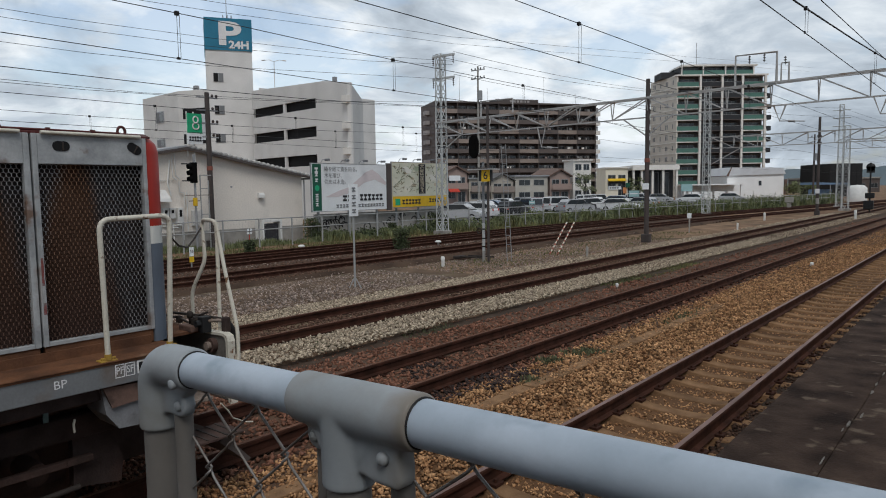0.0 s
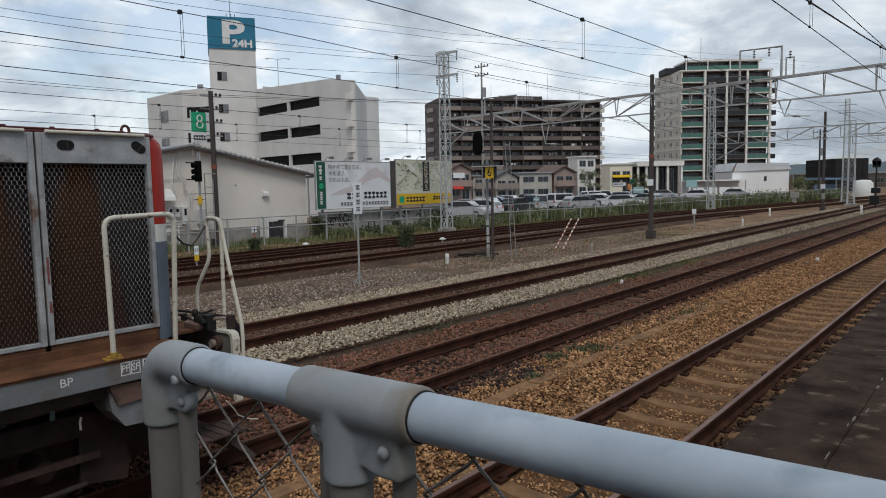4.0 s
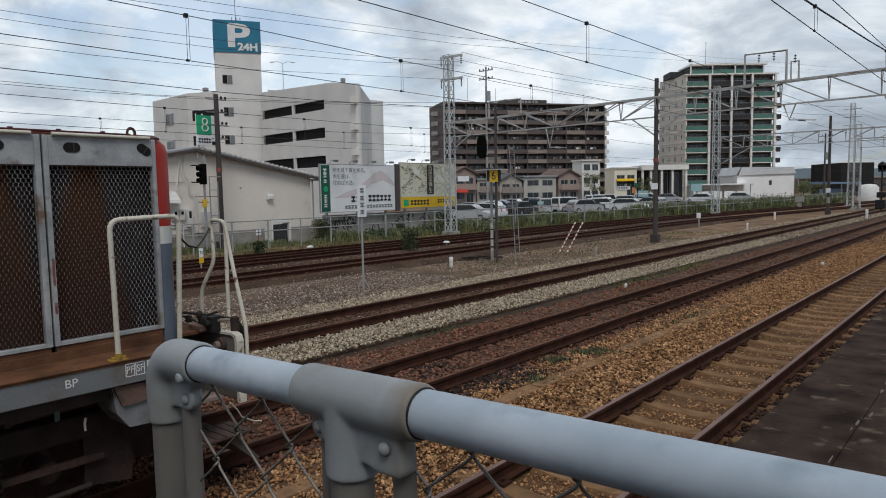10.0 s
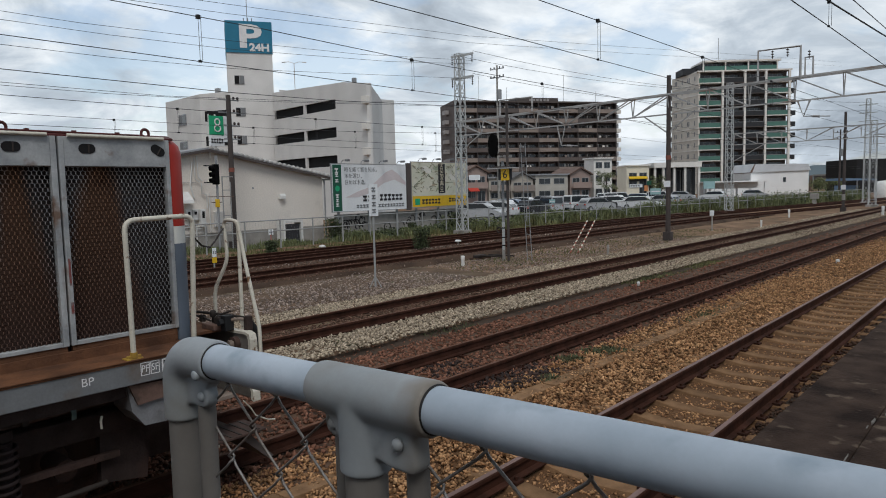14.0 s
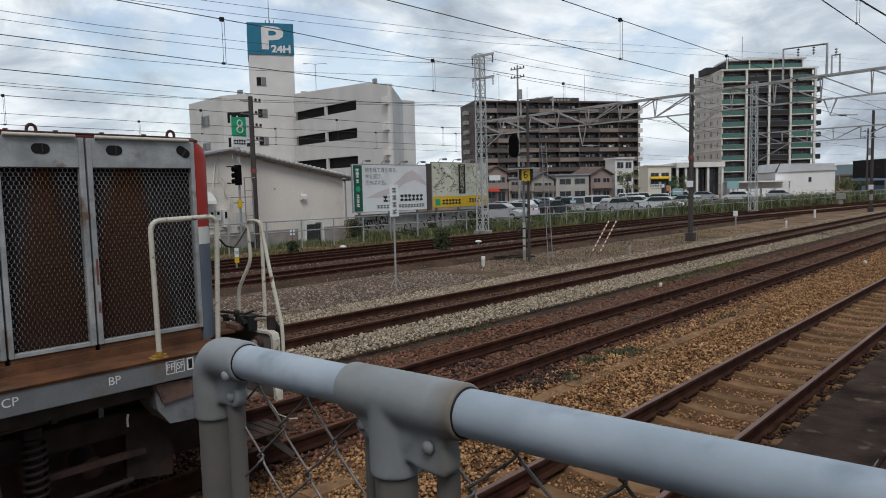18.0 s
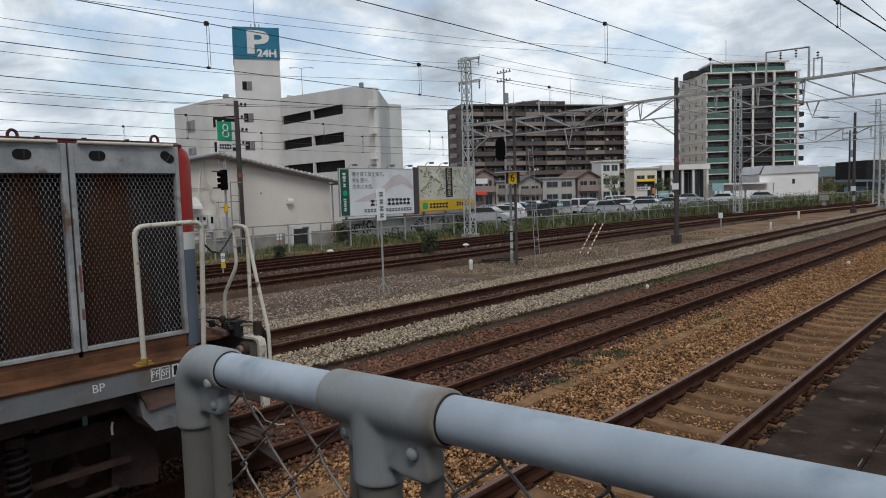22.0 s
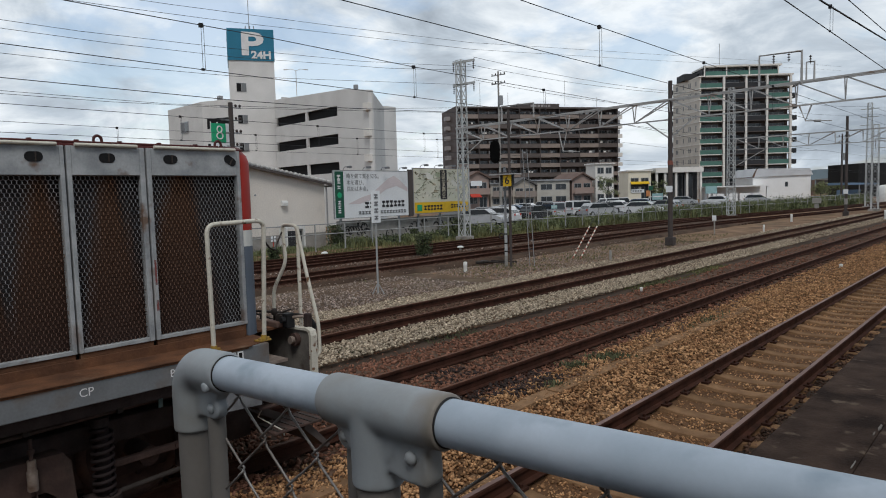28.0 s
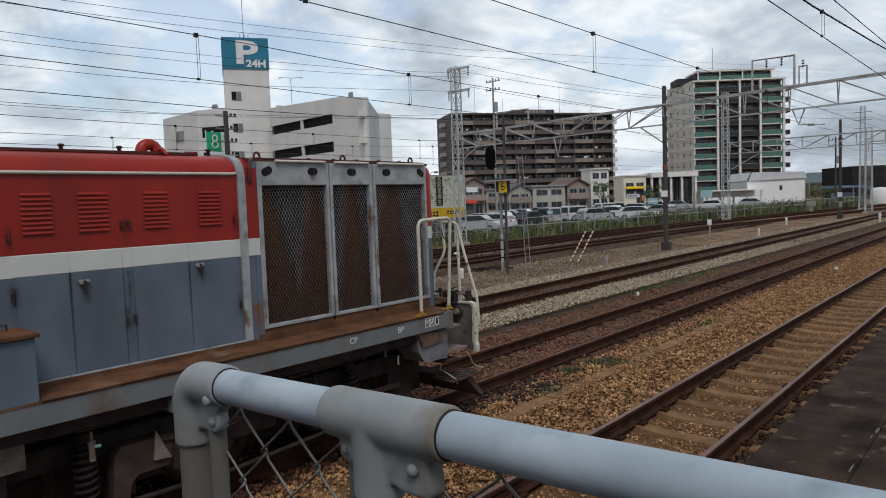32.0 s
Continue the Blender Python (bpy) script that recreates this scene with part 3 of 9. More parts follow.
M["wash_brown"] = mat("wash_brown", (0.47, 0.40, 0.28), (0.57, 0.50, 0.38), 2.0, 0.7, bump=0)
M["wash_pale"] = mat("wash_pale", (0.76, 0.75, 0.68), (0.70, 0.70, 0.64), 2.0, 0.7, bump=0)
M["ink"] = mat("ink", (0.13, 0.14, 0.08), (0.22, 0.17, 0.07), 1.0, 0.7, bump=0)
M["brown_rail"] = mat("brown_rail", (0.125, 0.104, 0.096), (0.10, 0.083, 0.077), 0.4, 0.6, bump=0.03)
M["brown_end"] = mat("brown_end", (0.34, 0.32, 0.31), (0.28, 0.265, 0.26), 0.4, 0.6, bump=0.03)
M["cream_pale"] = mat("cream_pale", (0.50, 0.475, 0.425), (0.40, 0.375, 0.33), 0.5, 0.7, bump=0.03)
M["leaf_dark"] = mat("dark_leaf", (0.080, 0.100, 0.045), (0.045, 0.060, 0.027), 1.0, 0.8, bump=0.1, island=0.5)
M["fence_steel"] = mat("fence_steel", (0.36, 0.37, 0.365), (0.28, 0.285, 0.28), 2, 0.6, bump=0.03)


# ---- mesh building ----
class Shape:
    """Vertices and faces of one mesh, gathered from simple solids."""

    def __init__(self):
        self.v, self.f, self.s = [], [], []

    def add(self, verts, faces, smooth=False):
        o = len(self.v)
        self.v += [tuple(p) for p in verts]
        self.f += [tuple(i + o for i in q) for q in faces]
        self.s += [smooth] * len(faces)
        return self

    def box(self, x0, x1, y0, y1, z0, z1, m=None):
        p = [Vector((x, y, z)) for z in (z0, z1) for y in (y0, y1) for x in (x0, x1)]
        if m is not None:
            p = [m @ q for q in p]
        return self.add(p, [(0, 2, 3, 1), (4, 5, 7, 6), (0, 1, 5, 4), (2, 6, 7, 3), (0, 4, 6, 2), (1, 3, 7, 5)])

    def cyl(self, a, b, r, n=10, r2=None, caps=True):
        a, b = Vector(a), Vector(b)
        d = (b - a).normalized()
        u = d.orthogonal().normalized()
        w = d.cross(u)
        r2 = r if r2 is None else r2
        ring = [(math.cos(2 * math.pi * i / n), math.sin(2 * math.pi * i / n)) for i in range(n)]
        self.add([a + u * c * r + w * s * r for c, s in ring] + [b + u * c * r2 + w * s * r2 for c, s in ring],
                 [(i, (i + 1) % n, n + (i + 1) % n, n + i) for i in range(n)], n > 4)
        if caps:
            self.add([a + u * c * r + w * s * r for c, s in ring], [tuple(reversed(range(n)))])
            self.add([b + u * c * r2 + w * s * r2 for c, s in ring], [tuple(range(n))])
        return self

    def tube(self, pts, r, n=8, caps=True, flat=False):
        pts = [Vector(p) for p in pts]
        u, rings = None, []
        for i, p in enumerate(pts):
            d = ((pts[min(i + 1, len(pts) - 1)] - p).normalized() + (p - pts[max(i - 1, 0)]).normalized()).normalized()
            u = d.orthogonal().normalized() if u is None else (u - d * u.dot(d)).normalized()
            w = d.cross(u)
            rings.append([p + (u * math.cos(2 * math.pi * j / n) + w * math.sin(2 * math.pi * j / n)) * r for j in range(n)])
        fs = [(i * n + j, i * n + (j + 1) % n, (i + 1) * n + (j + 1) % n, (i + 1) * n + j) for i in range(len(pts) - 1) for j in range(n)]
        self.add([q for g in rings for q in g], fs, not flat)
        if caps:
            self.add(rings[0], [tuple(reversed(range(n)))])
            self.add(rings[-1], [tuple(range(n))])
        return self

    def prism(self, poly, a0, a1, axis="y", smooth=False):
        """A polygon drawn out along an axis. poly: (x, z) for y, (x, y) for z, (y, z) for x."""
        def at(p, a):
            return {"y": (p[0], a, p[1]), "z": (p[0], p[1], a), "x": (a, p[0], p[1])}[axis]
        n = len(poly)
        self.add([at(p, a0) for p in poly] + [at(p, a1) for p in poly], [(i, (i + 1) % n, n + (i + 1) % n, n + i) for i in range(n)], smooth)
        self.add([at(p, a0) for p in poly], [tuple(reversed(range(n)))])
        self.add([at(p, a1) for p in poly], [tuple(range(n))])
        return self

    def lathe(self, prof, c, n=16, axis="z"):
        """(radius, height) turned round an upright axis through c, or along y or x."""
        cx, cy, cz = c
        vs = []
        for r, h in prof:
            for j in range(n):
                a = 2 * math.pi * j / n
                p = (r * math.cos(a), r * math.sin(a), h)
                if axis == "y":
                    p = (p[0], p[2], p[1])
                elif axis == "x":
                    p = (p[2], p[0], p[1])
                vs.append((cx + p[0], cy + p[1], cz + p[2]))
        fs = [(i * n + j, i * n + (j + 1) % n, (i + 1) * n + (j + 1) % n, (i + 1) * n + j) for i in range(len(prof) - 1) for j in range(n)]
        return self.add(vs, fs, True)

    def mesh(self, name):
        me = bpy.data.meshes.new(name)
        me.from_pydata(self.v, [], self.f)
        me.polygons.foreach_set("use_smooth", self.s)
        me.update()
        bm = bmesh.new()
        bm.from_mesh(me)
        bmesh.ops.recalc_face_normals(bm, faces=bm.faces)
        bm.to_mesh(me)
        bm.free()
        return me


def part(name, sh, material, parent=None, label="", bevel=0.0, m=None):
    me = sh.mesh(name) if isinstance(sh, Shape) else sh
    if not me.materials:
        me.materials.append(M[material] if isinstance(material, str) else material)
    ob = new(name, me)
    if parent is not None:
        ob.parent = parent
    if m is not None:
        ob.matrix_basis = m
    if bevel:
        b = ob.modifiers.new("bevel", "BEVEL")
        b.width, b.segments, b.limit_method = bevel, 2, "ANGLE"
    if label:
        ob["label"] = label
    return ob


def thing(name, label, category, m=None, group="", kind=""):
    ob = new(name)
    ob.empty_display_size = 0.1
    if m is not None:
        ob.matrix_basis = m
    return tagged(ob, label, category, group, kind)


def S():
    return Shape()


def text(name, body, size, material, parent, m, label="", depth=0.002, align="CENTER", space=1.0, squeeze=1.0, bold=0.0):
    """Letters of the built-in font, turned to a mesh."""
    cu = bpy.data.curves.new(name, "FONT")
    cu.body, cu.size, cu.extrude, cu.align_x, cu.align_y = body, size, depth, align, "CENTER"
    cu.space_line, cu.resolution_u, cu.offset = space, 3, bold
    tmp = bpy.data.objects.new(name, cu)
    scene.collection.objects.link(tmp)
    dg = bpy.context.evaluated_depsgraph_get()
    me = bpy.data.meshes.new_from_object(tmp.evaluated_get(dg))
    bpy.data.objects.remove(tmp)
    me.materials.clear()
    me.transform(Matrix.Diagonal((squeeze, 1, 1, 1)))
    return part(name, me, material, parent, label, m=m)


UP_X = Matrix(((0, 0, 1, 0), (1, 0, 0, 0), (0, 1, 0, 0), (0, 0, 0, 1)))  # letters on a wall that faces +x, read along +y


# ---- ground, beds, tracks, platform ----
def strip(name, x0, x1, y0, y1, z, material, label, slope=0.25, step=1.0):
    """A low bank of ballast with sloping sides and an uneven top."""
    rnd = random.Random(len(name) + int(abs(x0) * 10))
    ys = [y0 + i * step for i in range(int((y1 - y0) / step) + 1)]
    prof = [(x0 - slope, -0.34), (x0, z), (x0 + (x1 - x0) * 0.33, z + 0.012), (x0 + (x1 - x0) * 0.66, z - 0.006), (x1, z), (x1 + slope, -0.34)]
    vs = [(x + rnd.uniform(-0.05, 0.05), y, zz + rnd.uniform(-0.012, 0.012)) for y in ys for x, zz in prof]
    n = len(prof)
    fs = [(i * n + j, i * n + j + 1, (i + 1) * n + j + 1, (i + 1) * n + j) for i in range(len(ys) - 1) for j in range(n - 1)]
    ob = part(name, S().add(vs, fs, True), material)
    return tagged(ob, label, "ballast", kind="structure")


ground = part("ground", S().add([(-1500, -600, -0.28), (1500, -600, -0.28), (1500, 2500, -0.28), (-1500, 2500, -0.28)], [(0, 1, 2, 3)]), "earth")
tagged(ground, "dry grey-brown earth of a railway yard with thin weeds", "ground", kind="structure")
TA, TB, TC = -2.86, -6.20, -10.14
strip("ballast_a", -4.75, -1.45, -12, 160, -0.212, "tan", "brown-stained ballast bed under the platform track")
# the platform's shade is put into this dark bed
strip("ballast_foot", -2.18, -1.42, -12, 160, -0.176, "dirt", "dark bed along the foot of the platform, shade in its colour", slope=0.05)
strip("ballast_b", -7.85, -4.85, -12, 160, -0.185, "rust_bed", "rust-red ballast and dirt round the siding")
strip("dirt_strip", -8.6, -7.7, -12, 90, -0.262, "dirt", "dark damp dirt between the sidings", slope=0.05)
strip("ballast_c", -12.0, -8.75, -12, 160, -0.170, "grey", "pale grey ballast bed of the middle track")
strip("ballast_d", -24.6, -16.5, -12, 60, -0.135, "far_bed", "dark stony bed under the far tracks", step=2.0)
strip("ballast_e", -16.3, -12.4, -12, 17, -0.215, "grey", "grey stones spread between the tracks")


def bend(y, x0, y0, slope, ease=16.0):
    """The sideways place of a track that leaves the straight at y0."""
    d = y - y0
    return x0 if d <= 0 else x0 + slope * (d * d / (2 * ease) if d < ease else d - ease / 2)


RAIL = [(-0.0635, -0.153), (0.0635, -0.153), (0.0635, -0.142), (0.012, -0.126), (0.009, -0.05), (0.0325, -0.036), (0.0325, -0.008), (0.026, 0.0),
        (-0.026, 0.0), (-0.0325, -0.008), (-0.0325, -0.036), (-0.009, -0.05), (-0.012, -0.126), (-0.0635, -0.142)]


def sweep(sh, prof, xs, side):
    n, o = len(prof), len(sh.v)
    vs = [(x + side + p, y, z) for x, y in xs for p, z in prof]
    fs = [(i * n + j, i * n + (j + 1) % n, (i + 1) * n + (j + 1) % n, (i + 1) * n + j) for i in range(len(xs) - 1) for j in range(n)]
    sh.add(vs, fs)
    sh.add([vs[i] for i in range(n)], [tuple(range(n))])
    return sh


SLEEPERS = {}


def track(label, xs, top, ys, sleeper, z=-0.153, length=2.1, fast=40):
    tr = thing("railway_track", label, "track", kind="structure")
    for side in (-0.566, 0.566):
        r = part("rail", sweep(S(), RAIL, xs, side), "rail", tr)
        part("running_surface", sweep(S(), [(-0.024, 0.0015), (0.024, 0.0015), (0.024, 0.004), (-0.024, 0.004)], xs, side), top, r, "worn rail head")
    key = (sleeper, length)
    if key not in SLEEPERS:
        # concrete sleepers dip in the middle and at their ends
        dip = 1.0 if sleeper == "sleeper" else 0.15
        secs = [(-length / 2, -0.035), (-0.80, -0.004), (-0.68, 0.0), (-0.46, 0.0), (-0.32, -0.022), (-0.12, -0.034), (0.12, -0.034), (0.32, -0.026), (0.46, 0.0), (0.68, 0.0), (0.80, -0.004), (length / 2, -0.035)]
        sl = S()
        n = len(secs)
        sl.add([(x, y, z) for x, d in secs for y, z in ((-0.125, -0.16), (0.125, -0.16), (0.092 - d * 0.2, d * dip - 0.008), (0.080, d * dip), (-0.080, d * dip), (-0.092 + d * 0.2, d * dip - 0.008))],
               [(i * 6 + j, i * 6 + (j + 1) % 6, i * 6 + 6 + (j + 1) % 6, i * 6 + 6 + j) for i in range(n - 1) for j in range(6)] + [tuple(range(6)), tuple(range(n * 6 - 6, n * 6))])
        me = sl.mesh("sleeper")
        me.materials.append(M[sleeper])
        fa = S()
        for s in (-0.566, 0.566):
            for e in (-0.11, 0.11):
                fa.box(s + e - 0.045, s + e + 0.045, -0.06, 0.06, 0.002, 0.026).cyl((s + e, 0, 0.026), (s + e, 0, 0.055), 0.018, 6)
        fm = fa.mesh("rail_clip")
        fm.materials.append(M["rail"])
        SLEEPERS[key] = (me, fm)
    me, fm = SLEEPERS[key]
    rnd = random.Random(int(abs(xs[0][0]) * 7))
    for i, y in enumerate(ys):
        x = np.interp(y, [p[1] for p in xs], [p[0] for p in xs])
        s = part("sleeper", me, sleeper, tr, m=pose(float(x) + rnd.uniform(-0.03, 0.03), y, z + rnd.uniform(-0.012, 0.0), 0, 0, rnd.uniform(-1.5, 1.5)))
        if i < fast:
            part("rail_clip", fm, "rail", s)
    return tr


def straight(x):
    return [(x, -14.0), (x, 20.0), (x, 420.0)]


def curved(x, y0, slope):
    return [(bend(y, x, y0, slope), y) for y in [-14, 0, 20, 34] + list(range(38, 180, 4))]


track("platform track with worn bright rail heads on dusty tan sleepers", straight(TA), "railtop", [2.9 + 0.6 * i for i in range(-24, 95)], "sleeper", z=-0.142)
track("rusty siding with half-buried dark sleepers", straight(TB), "railtop_rust", [-3.2 + 0.62 * i for i in range(75)], "sleeper_old", z=-0.165)
track("rusty middle track on pale ballast", straight(TC), "railtop_rust", [0.4 + 0.62 * i for i in range(90)], "sleeper_old", z=-0.16, fast=0)
track("far rusty track that curves towards the others", curved(-17.80, 41, 0.120), "railtop_rust", [4 + 0.64 * i for i in range(80)], "sleeper_old", z=-0.165, fast=0)
track("rusty track through the points near the boundary fence", curved(-21.15, 43, 0.118), "railtop_rust", [6 + 0.64 * i for i in range(80)], "sleeper_old", z=-0.165, fast=0)
track("farthest rusty track beside the boundary fence", curved(-23.15, 36, 0.118), "railtop_rust", [8.3 + 0.64 * i for i in range(45)], "sleeper_old", z=-0.178, length=1.9, fast=0)


def stones(name, label, zones, material, seed):
    """Many broken stones in one mesh. zones: x0, x1, y0, y1, count, smallest, largest, height of the bed."""
    rng = np.random.default_rng(seed)
    base = np.array([(1, 0, 0), (-1, 0, 0), (0, 1, 0), (0, -1, 0), (0, 0, 1), (0, 0, -1)], float)
    tri = np.array([(0, 2, 4), (2, 1, 4), (1, 3, 4), (3, 0, 4), (2, 0, 5), (1, 2, 5), (3, 1, 5), (0, 3, 5)])
    V, F, o = [], [], 0
    for x0, x1, y0, y1, count, a, b, z in zones:
        c = np.stack([rng.uniform(x0, x1, count), y0 + (y1 - y0) * rng.uniform(0, 1, count), z + rng.uniform(-0.02, 0.015, count)], 1)
        r = rng.uniform(a, b, (count, 1, 1)) * rng.uniform(0.65, 1.25, (count, 6, 1))
        q = rng.normal(size=(count, 4)) * np.array([1.0, 0.42, 0.42, 1.0])
        q /= np.linalg.norm(q, axis=1, keepdims=True)
        w, i, j, k = q.T
        R = np.stack([1 - 2 * (j * j + k * k), 2 * (i * j - k * w), 2 * (i * k + j * w), 2 * (i * j + k * w), 1 - 2 * (i * i + k * k), 2 * (j * k - i * w),
                      2 * (i * k - j * w), 2 * (j * k + i * w), 1 - 2 * (i * i + j * j)], 1).reshape(-1, 3, 3)
        p = np.einsum("nij,nkj->nki", R, base[None] * r * np.array([1.1, 0.82, 0.52])) + c[:, None, :]
        V.append(p.reshape(-1, 3))
        F.append((tri[None] + (np.arange(count) * 6)[:, None, None] + o).reshape(-1, 3))
        o += count * 6
    V, F = np.concatenate(V), np.concatenate(F)
    me = bpy.data.meshes.new(name)
    me.vertices.add(len(V))
    me.vertices.foreach_set("co", V.ravel())
    me.loops.add(len(F) * 3)
    me.loops.foreach_set("vertex_index", F.ravel())
    me.polygons.add(len(F))
    me.polygons.foreach_set("loop_start", np.arange(len(F)) * 3)
    me.update(calc_edges=True)
    return tagged(part(name, me, material), label, "ballast", kind="stuff")


def build_stones():
    tan = []
    for y0, y1, dens in ((-12, 1.5, 160), (1.5, 6, 360), (6, 12, 330), (12, 20, 230), (20, 34, 120), (34, 60, 45)):
        for x0, x1 in ((-5.35, -3.5), (-3.36, -2.36)):
            inner = x0 == -3.36
            tan.append((x0, x1, y0, y1, int((x1 - x0) * (y1 - y0) * dens * (2.6 if inner else 2.5)), 0.012 if inner else 0.015, 0.026 if inner else 0.036, -0.213 if inner else -0.170))
    # dark stones carry the platform edge's shadow in their colour
    stones("sooty_ballast_stones", "dark stones along the foot of the platform, shade in their colour", [(-2.2, -1.3, -12, 3, 1200, 0.02, 0.04, -0.168), (-2.2, -1.3, 3, 14, 4200, 0.02, 0.04, -0.168), (-2.2, -1.3, 14, 40, 3600, 0.02, 0.04, -0.168)], "stone_dark", 7)
    stones("brown_ballast_stones", "brown-stained broken stones round the platform track", tan, "stone_tan", 1)
    red = []
    for y0, y1, dens in ((-12, 1.5, 120), (1.5, 8, 330), (8, 11, 240), (11, 18, 120), (18, 34, 45), (34, 60, 15)):
        for x0, x1 in ((-7.95, -6.85), (-6.68, -5.72), (-5.55, -5.25)):
            red.append((x0, x1, y0, y1, int((x1 - x0) * (y1 - y0) * dens * 1.35), 0.020, 0.048, -0.172))
        red.append((-8.6, -7.9, y0, y1, int(0.7 * (y1 - y0) * dens * 0.25), 0.010, 0.028, -0.255))
    stones("rust_ballast_stones", "rust-red stones along the siding", red, "stone_red", 2)
    pale = []
    for y0, y1, dens in ((-10, 3, 100), (3, 10, 330), (10, 20, 260), (20, 36, 130), (36, 70, 45)):
        for x0, x1 in ((-9.5, -8.4), (-12.3, -10.8)):
            pale.append((x0, x1, y0, y1, int((x1 - x0) * (y1 - y0) * dens * 1.7), 0.020, 0.043, -0.158))
        pale.append((-10.6, -9.7, y0, y1, int(0.9 * (y1 - y0) * dens * 0.10), 0.02, 0.035, -0.175))
    stones("pale_ballast_stones", "pale cream-grey stones along the middle track", pale, "stone_pale", 3)
    grey = [(-16.0, -12.6, 5, 16, 6500, 0.022, 0.048, -0.21), (-16.4, -12.2, 16, 24, 5200, 0.014, 0.034, -0.262), (-16.6, -12.6, 24, 34, 4200, 0.014, 0.034, -0.266), (-17.3, -15.7, 5, 16, 3600, 0.016, 0.036, -0.245),
            (-17.8, -16.4, 8, 40, 3600, 0.02, 0.042, -0.19), (-20.4, -19.9, 8, 40, 900, 0.025, 0.045, -0.13)]
    stones("dark_ballast_stones", "dark rusty stones between the rails of the middle track", [(-10.6, -9.68, 3, 12, 3600, 0.02, 0.045, -0.156), (-10.6, -9.68, 12, 30, 4200, 0.02, 0.045, -0.156), (-10.6, -9.68, 30, 60, 1500, 0.02, 0.045, -0.156),
                                                                                                          (-20.5, -16.6, 8, 22, 7000, 0.02, 0.045, -0.128), (-20.5, -17.0, 22, 45, 5000, 0.025, 0.05, -0.125), (-24.0, -20.6, 10, 50, 6000, 0.025, 0.05, -0.125)], "stone_brown", 5)
    stones("oily_stones", "black oil-soaked stones under the siding", [(-6.65, -5.72, 6.8, 7.7, 190, 0.02, 0.045, -0.155), (-5.6, -4.95, 7.0, 8.2, 330, 0.02, 0.045, -0.155), (-5.6, -5.2, 6.0, 7.0, 160, 0.02, 0.04, -0.158)], "black", 6)
    stones("grey_ballast_stones", "blue-grey stones between the tracks", grey, "stone_grey", 4)


build_stones()


def cable_trough():
    """A row of half-buried concrete lids along the ballast shoulder."""
    rnd = random.Random(17)
    t = thing("cable_trough", "row of half-buried dusty concrete cable trough lids", "cable trough")
    for i in range(24):
        y = 3.0 + i * 0.52
        part("trough_lid", S().box(-0.10, 0.10, -0.25, 0.25, -0.10, 0.0), "sleeper", t, m=pose(-4.745 + rnd.uniform(-0.012, 0.012), y, -0.150 + rnd.uniform(-0.018, 0.008), rnd.uniform(-2, 2), rnd.uniform(-3, 3), rnd.uniform(-2, 2)), bevel=0.008)


cable_trough()

platform = thing("platform", "low railway platform with patched dark asphalt and a worn edge", "platform", kind="structure")
part("platform_surface", S().box(-0.718, 8.0, -14, 90, 0.60, 0.915), "asphalt", platform, "dark patched asphalt", bevel=0.01)
part("platform_edge", S().box(-1.225, -0.7188, -14, 90, 0.60, 0.913), "asphalt", platform, "worn dark edge strip", bevel=0.015)
rnd = random.Random(5)
for i in range(60):
    # mortar that has crumbled along the joint
    y, w, ln = 2.0 + i * 0.16 + rnd.uniform(-0.05, 0.05), rnd.uniform(0.003, 0.014), rnd.uniform(0.02, 0.09)
    if rnd.random() < 0.55:
        continue
    x = -0.72 + rnd.gauss(0, 0.014)
    ang = [k * 2 * math.pi / 9 for k in range(9)]
    rr = [rnd.uniform(0.55, 1.15) for _ in ang]
    part("mortar_patch", S().prism([(x + w * r * math.cos(a), y + ln * r * math.sin(a)) for a, r in zip(ang, rr)], 0.905, 0.9185, "z"), "mortar", platform, "pale crumbled mortar")
part("platform_wall", S().box(-1.12, 7.9, -14, 90, -0.3, 0.61), "concrete", platform, "stained concrete retaining wall")

# plain unseen wall and roof behind the camera, added to dim the fence
back_screen = thing("station_end", "plain unseen wall and roof added to block light from behind", "building", kind="structure")
part("rear_wall", S().box(-0.9, 8.0, -14.0, -13.8, 0.9, 4.0), "concrete", back_screen)
part("canopy", S().box(-1.1, 8.0, -14.0, -1.0, 4.0, 4.2), "steel_grey", back_screen)
for x in (0.6, 6.5):
    part("canopy_post", S().cyl((x, -3.5, 0.9), (x, -3.5, 4.0), 0.08, 12), "steel_grey", back_screen)


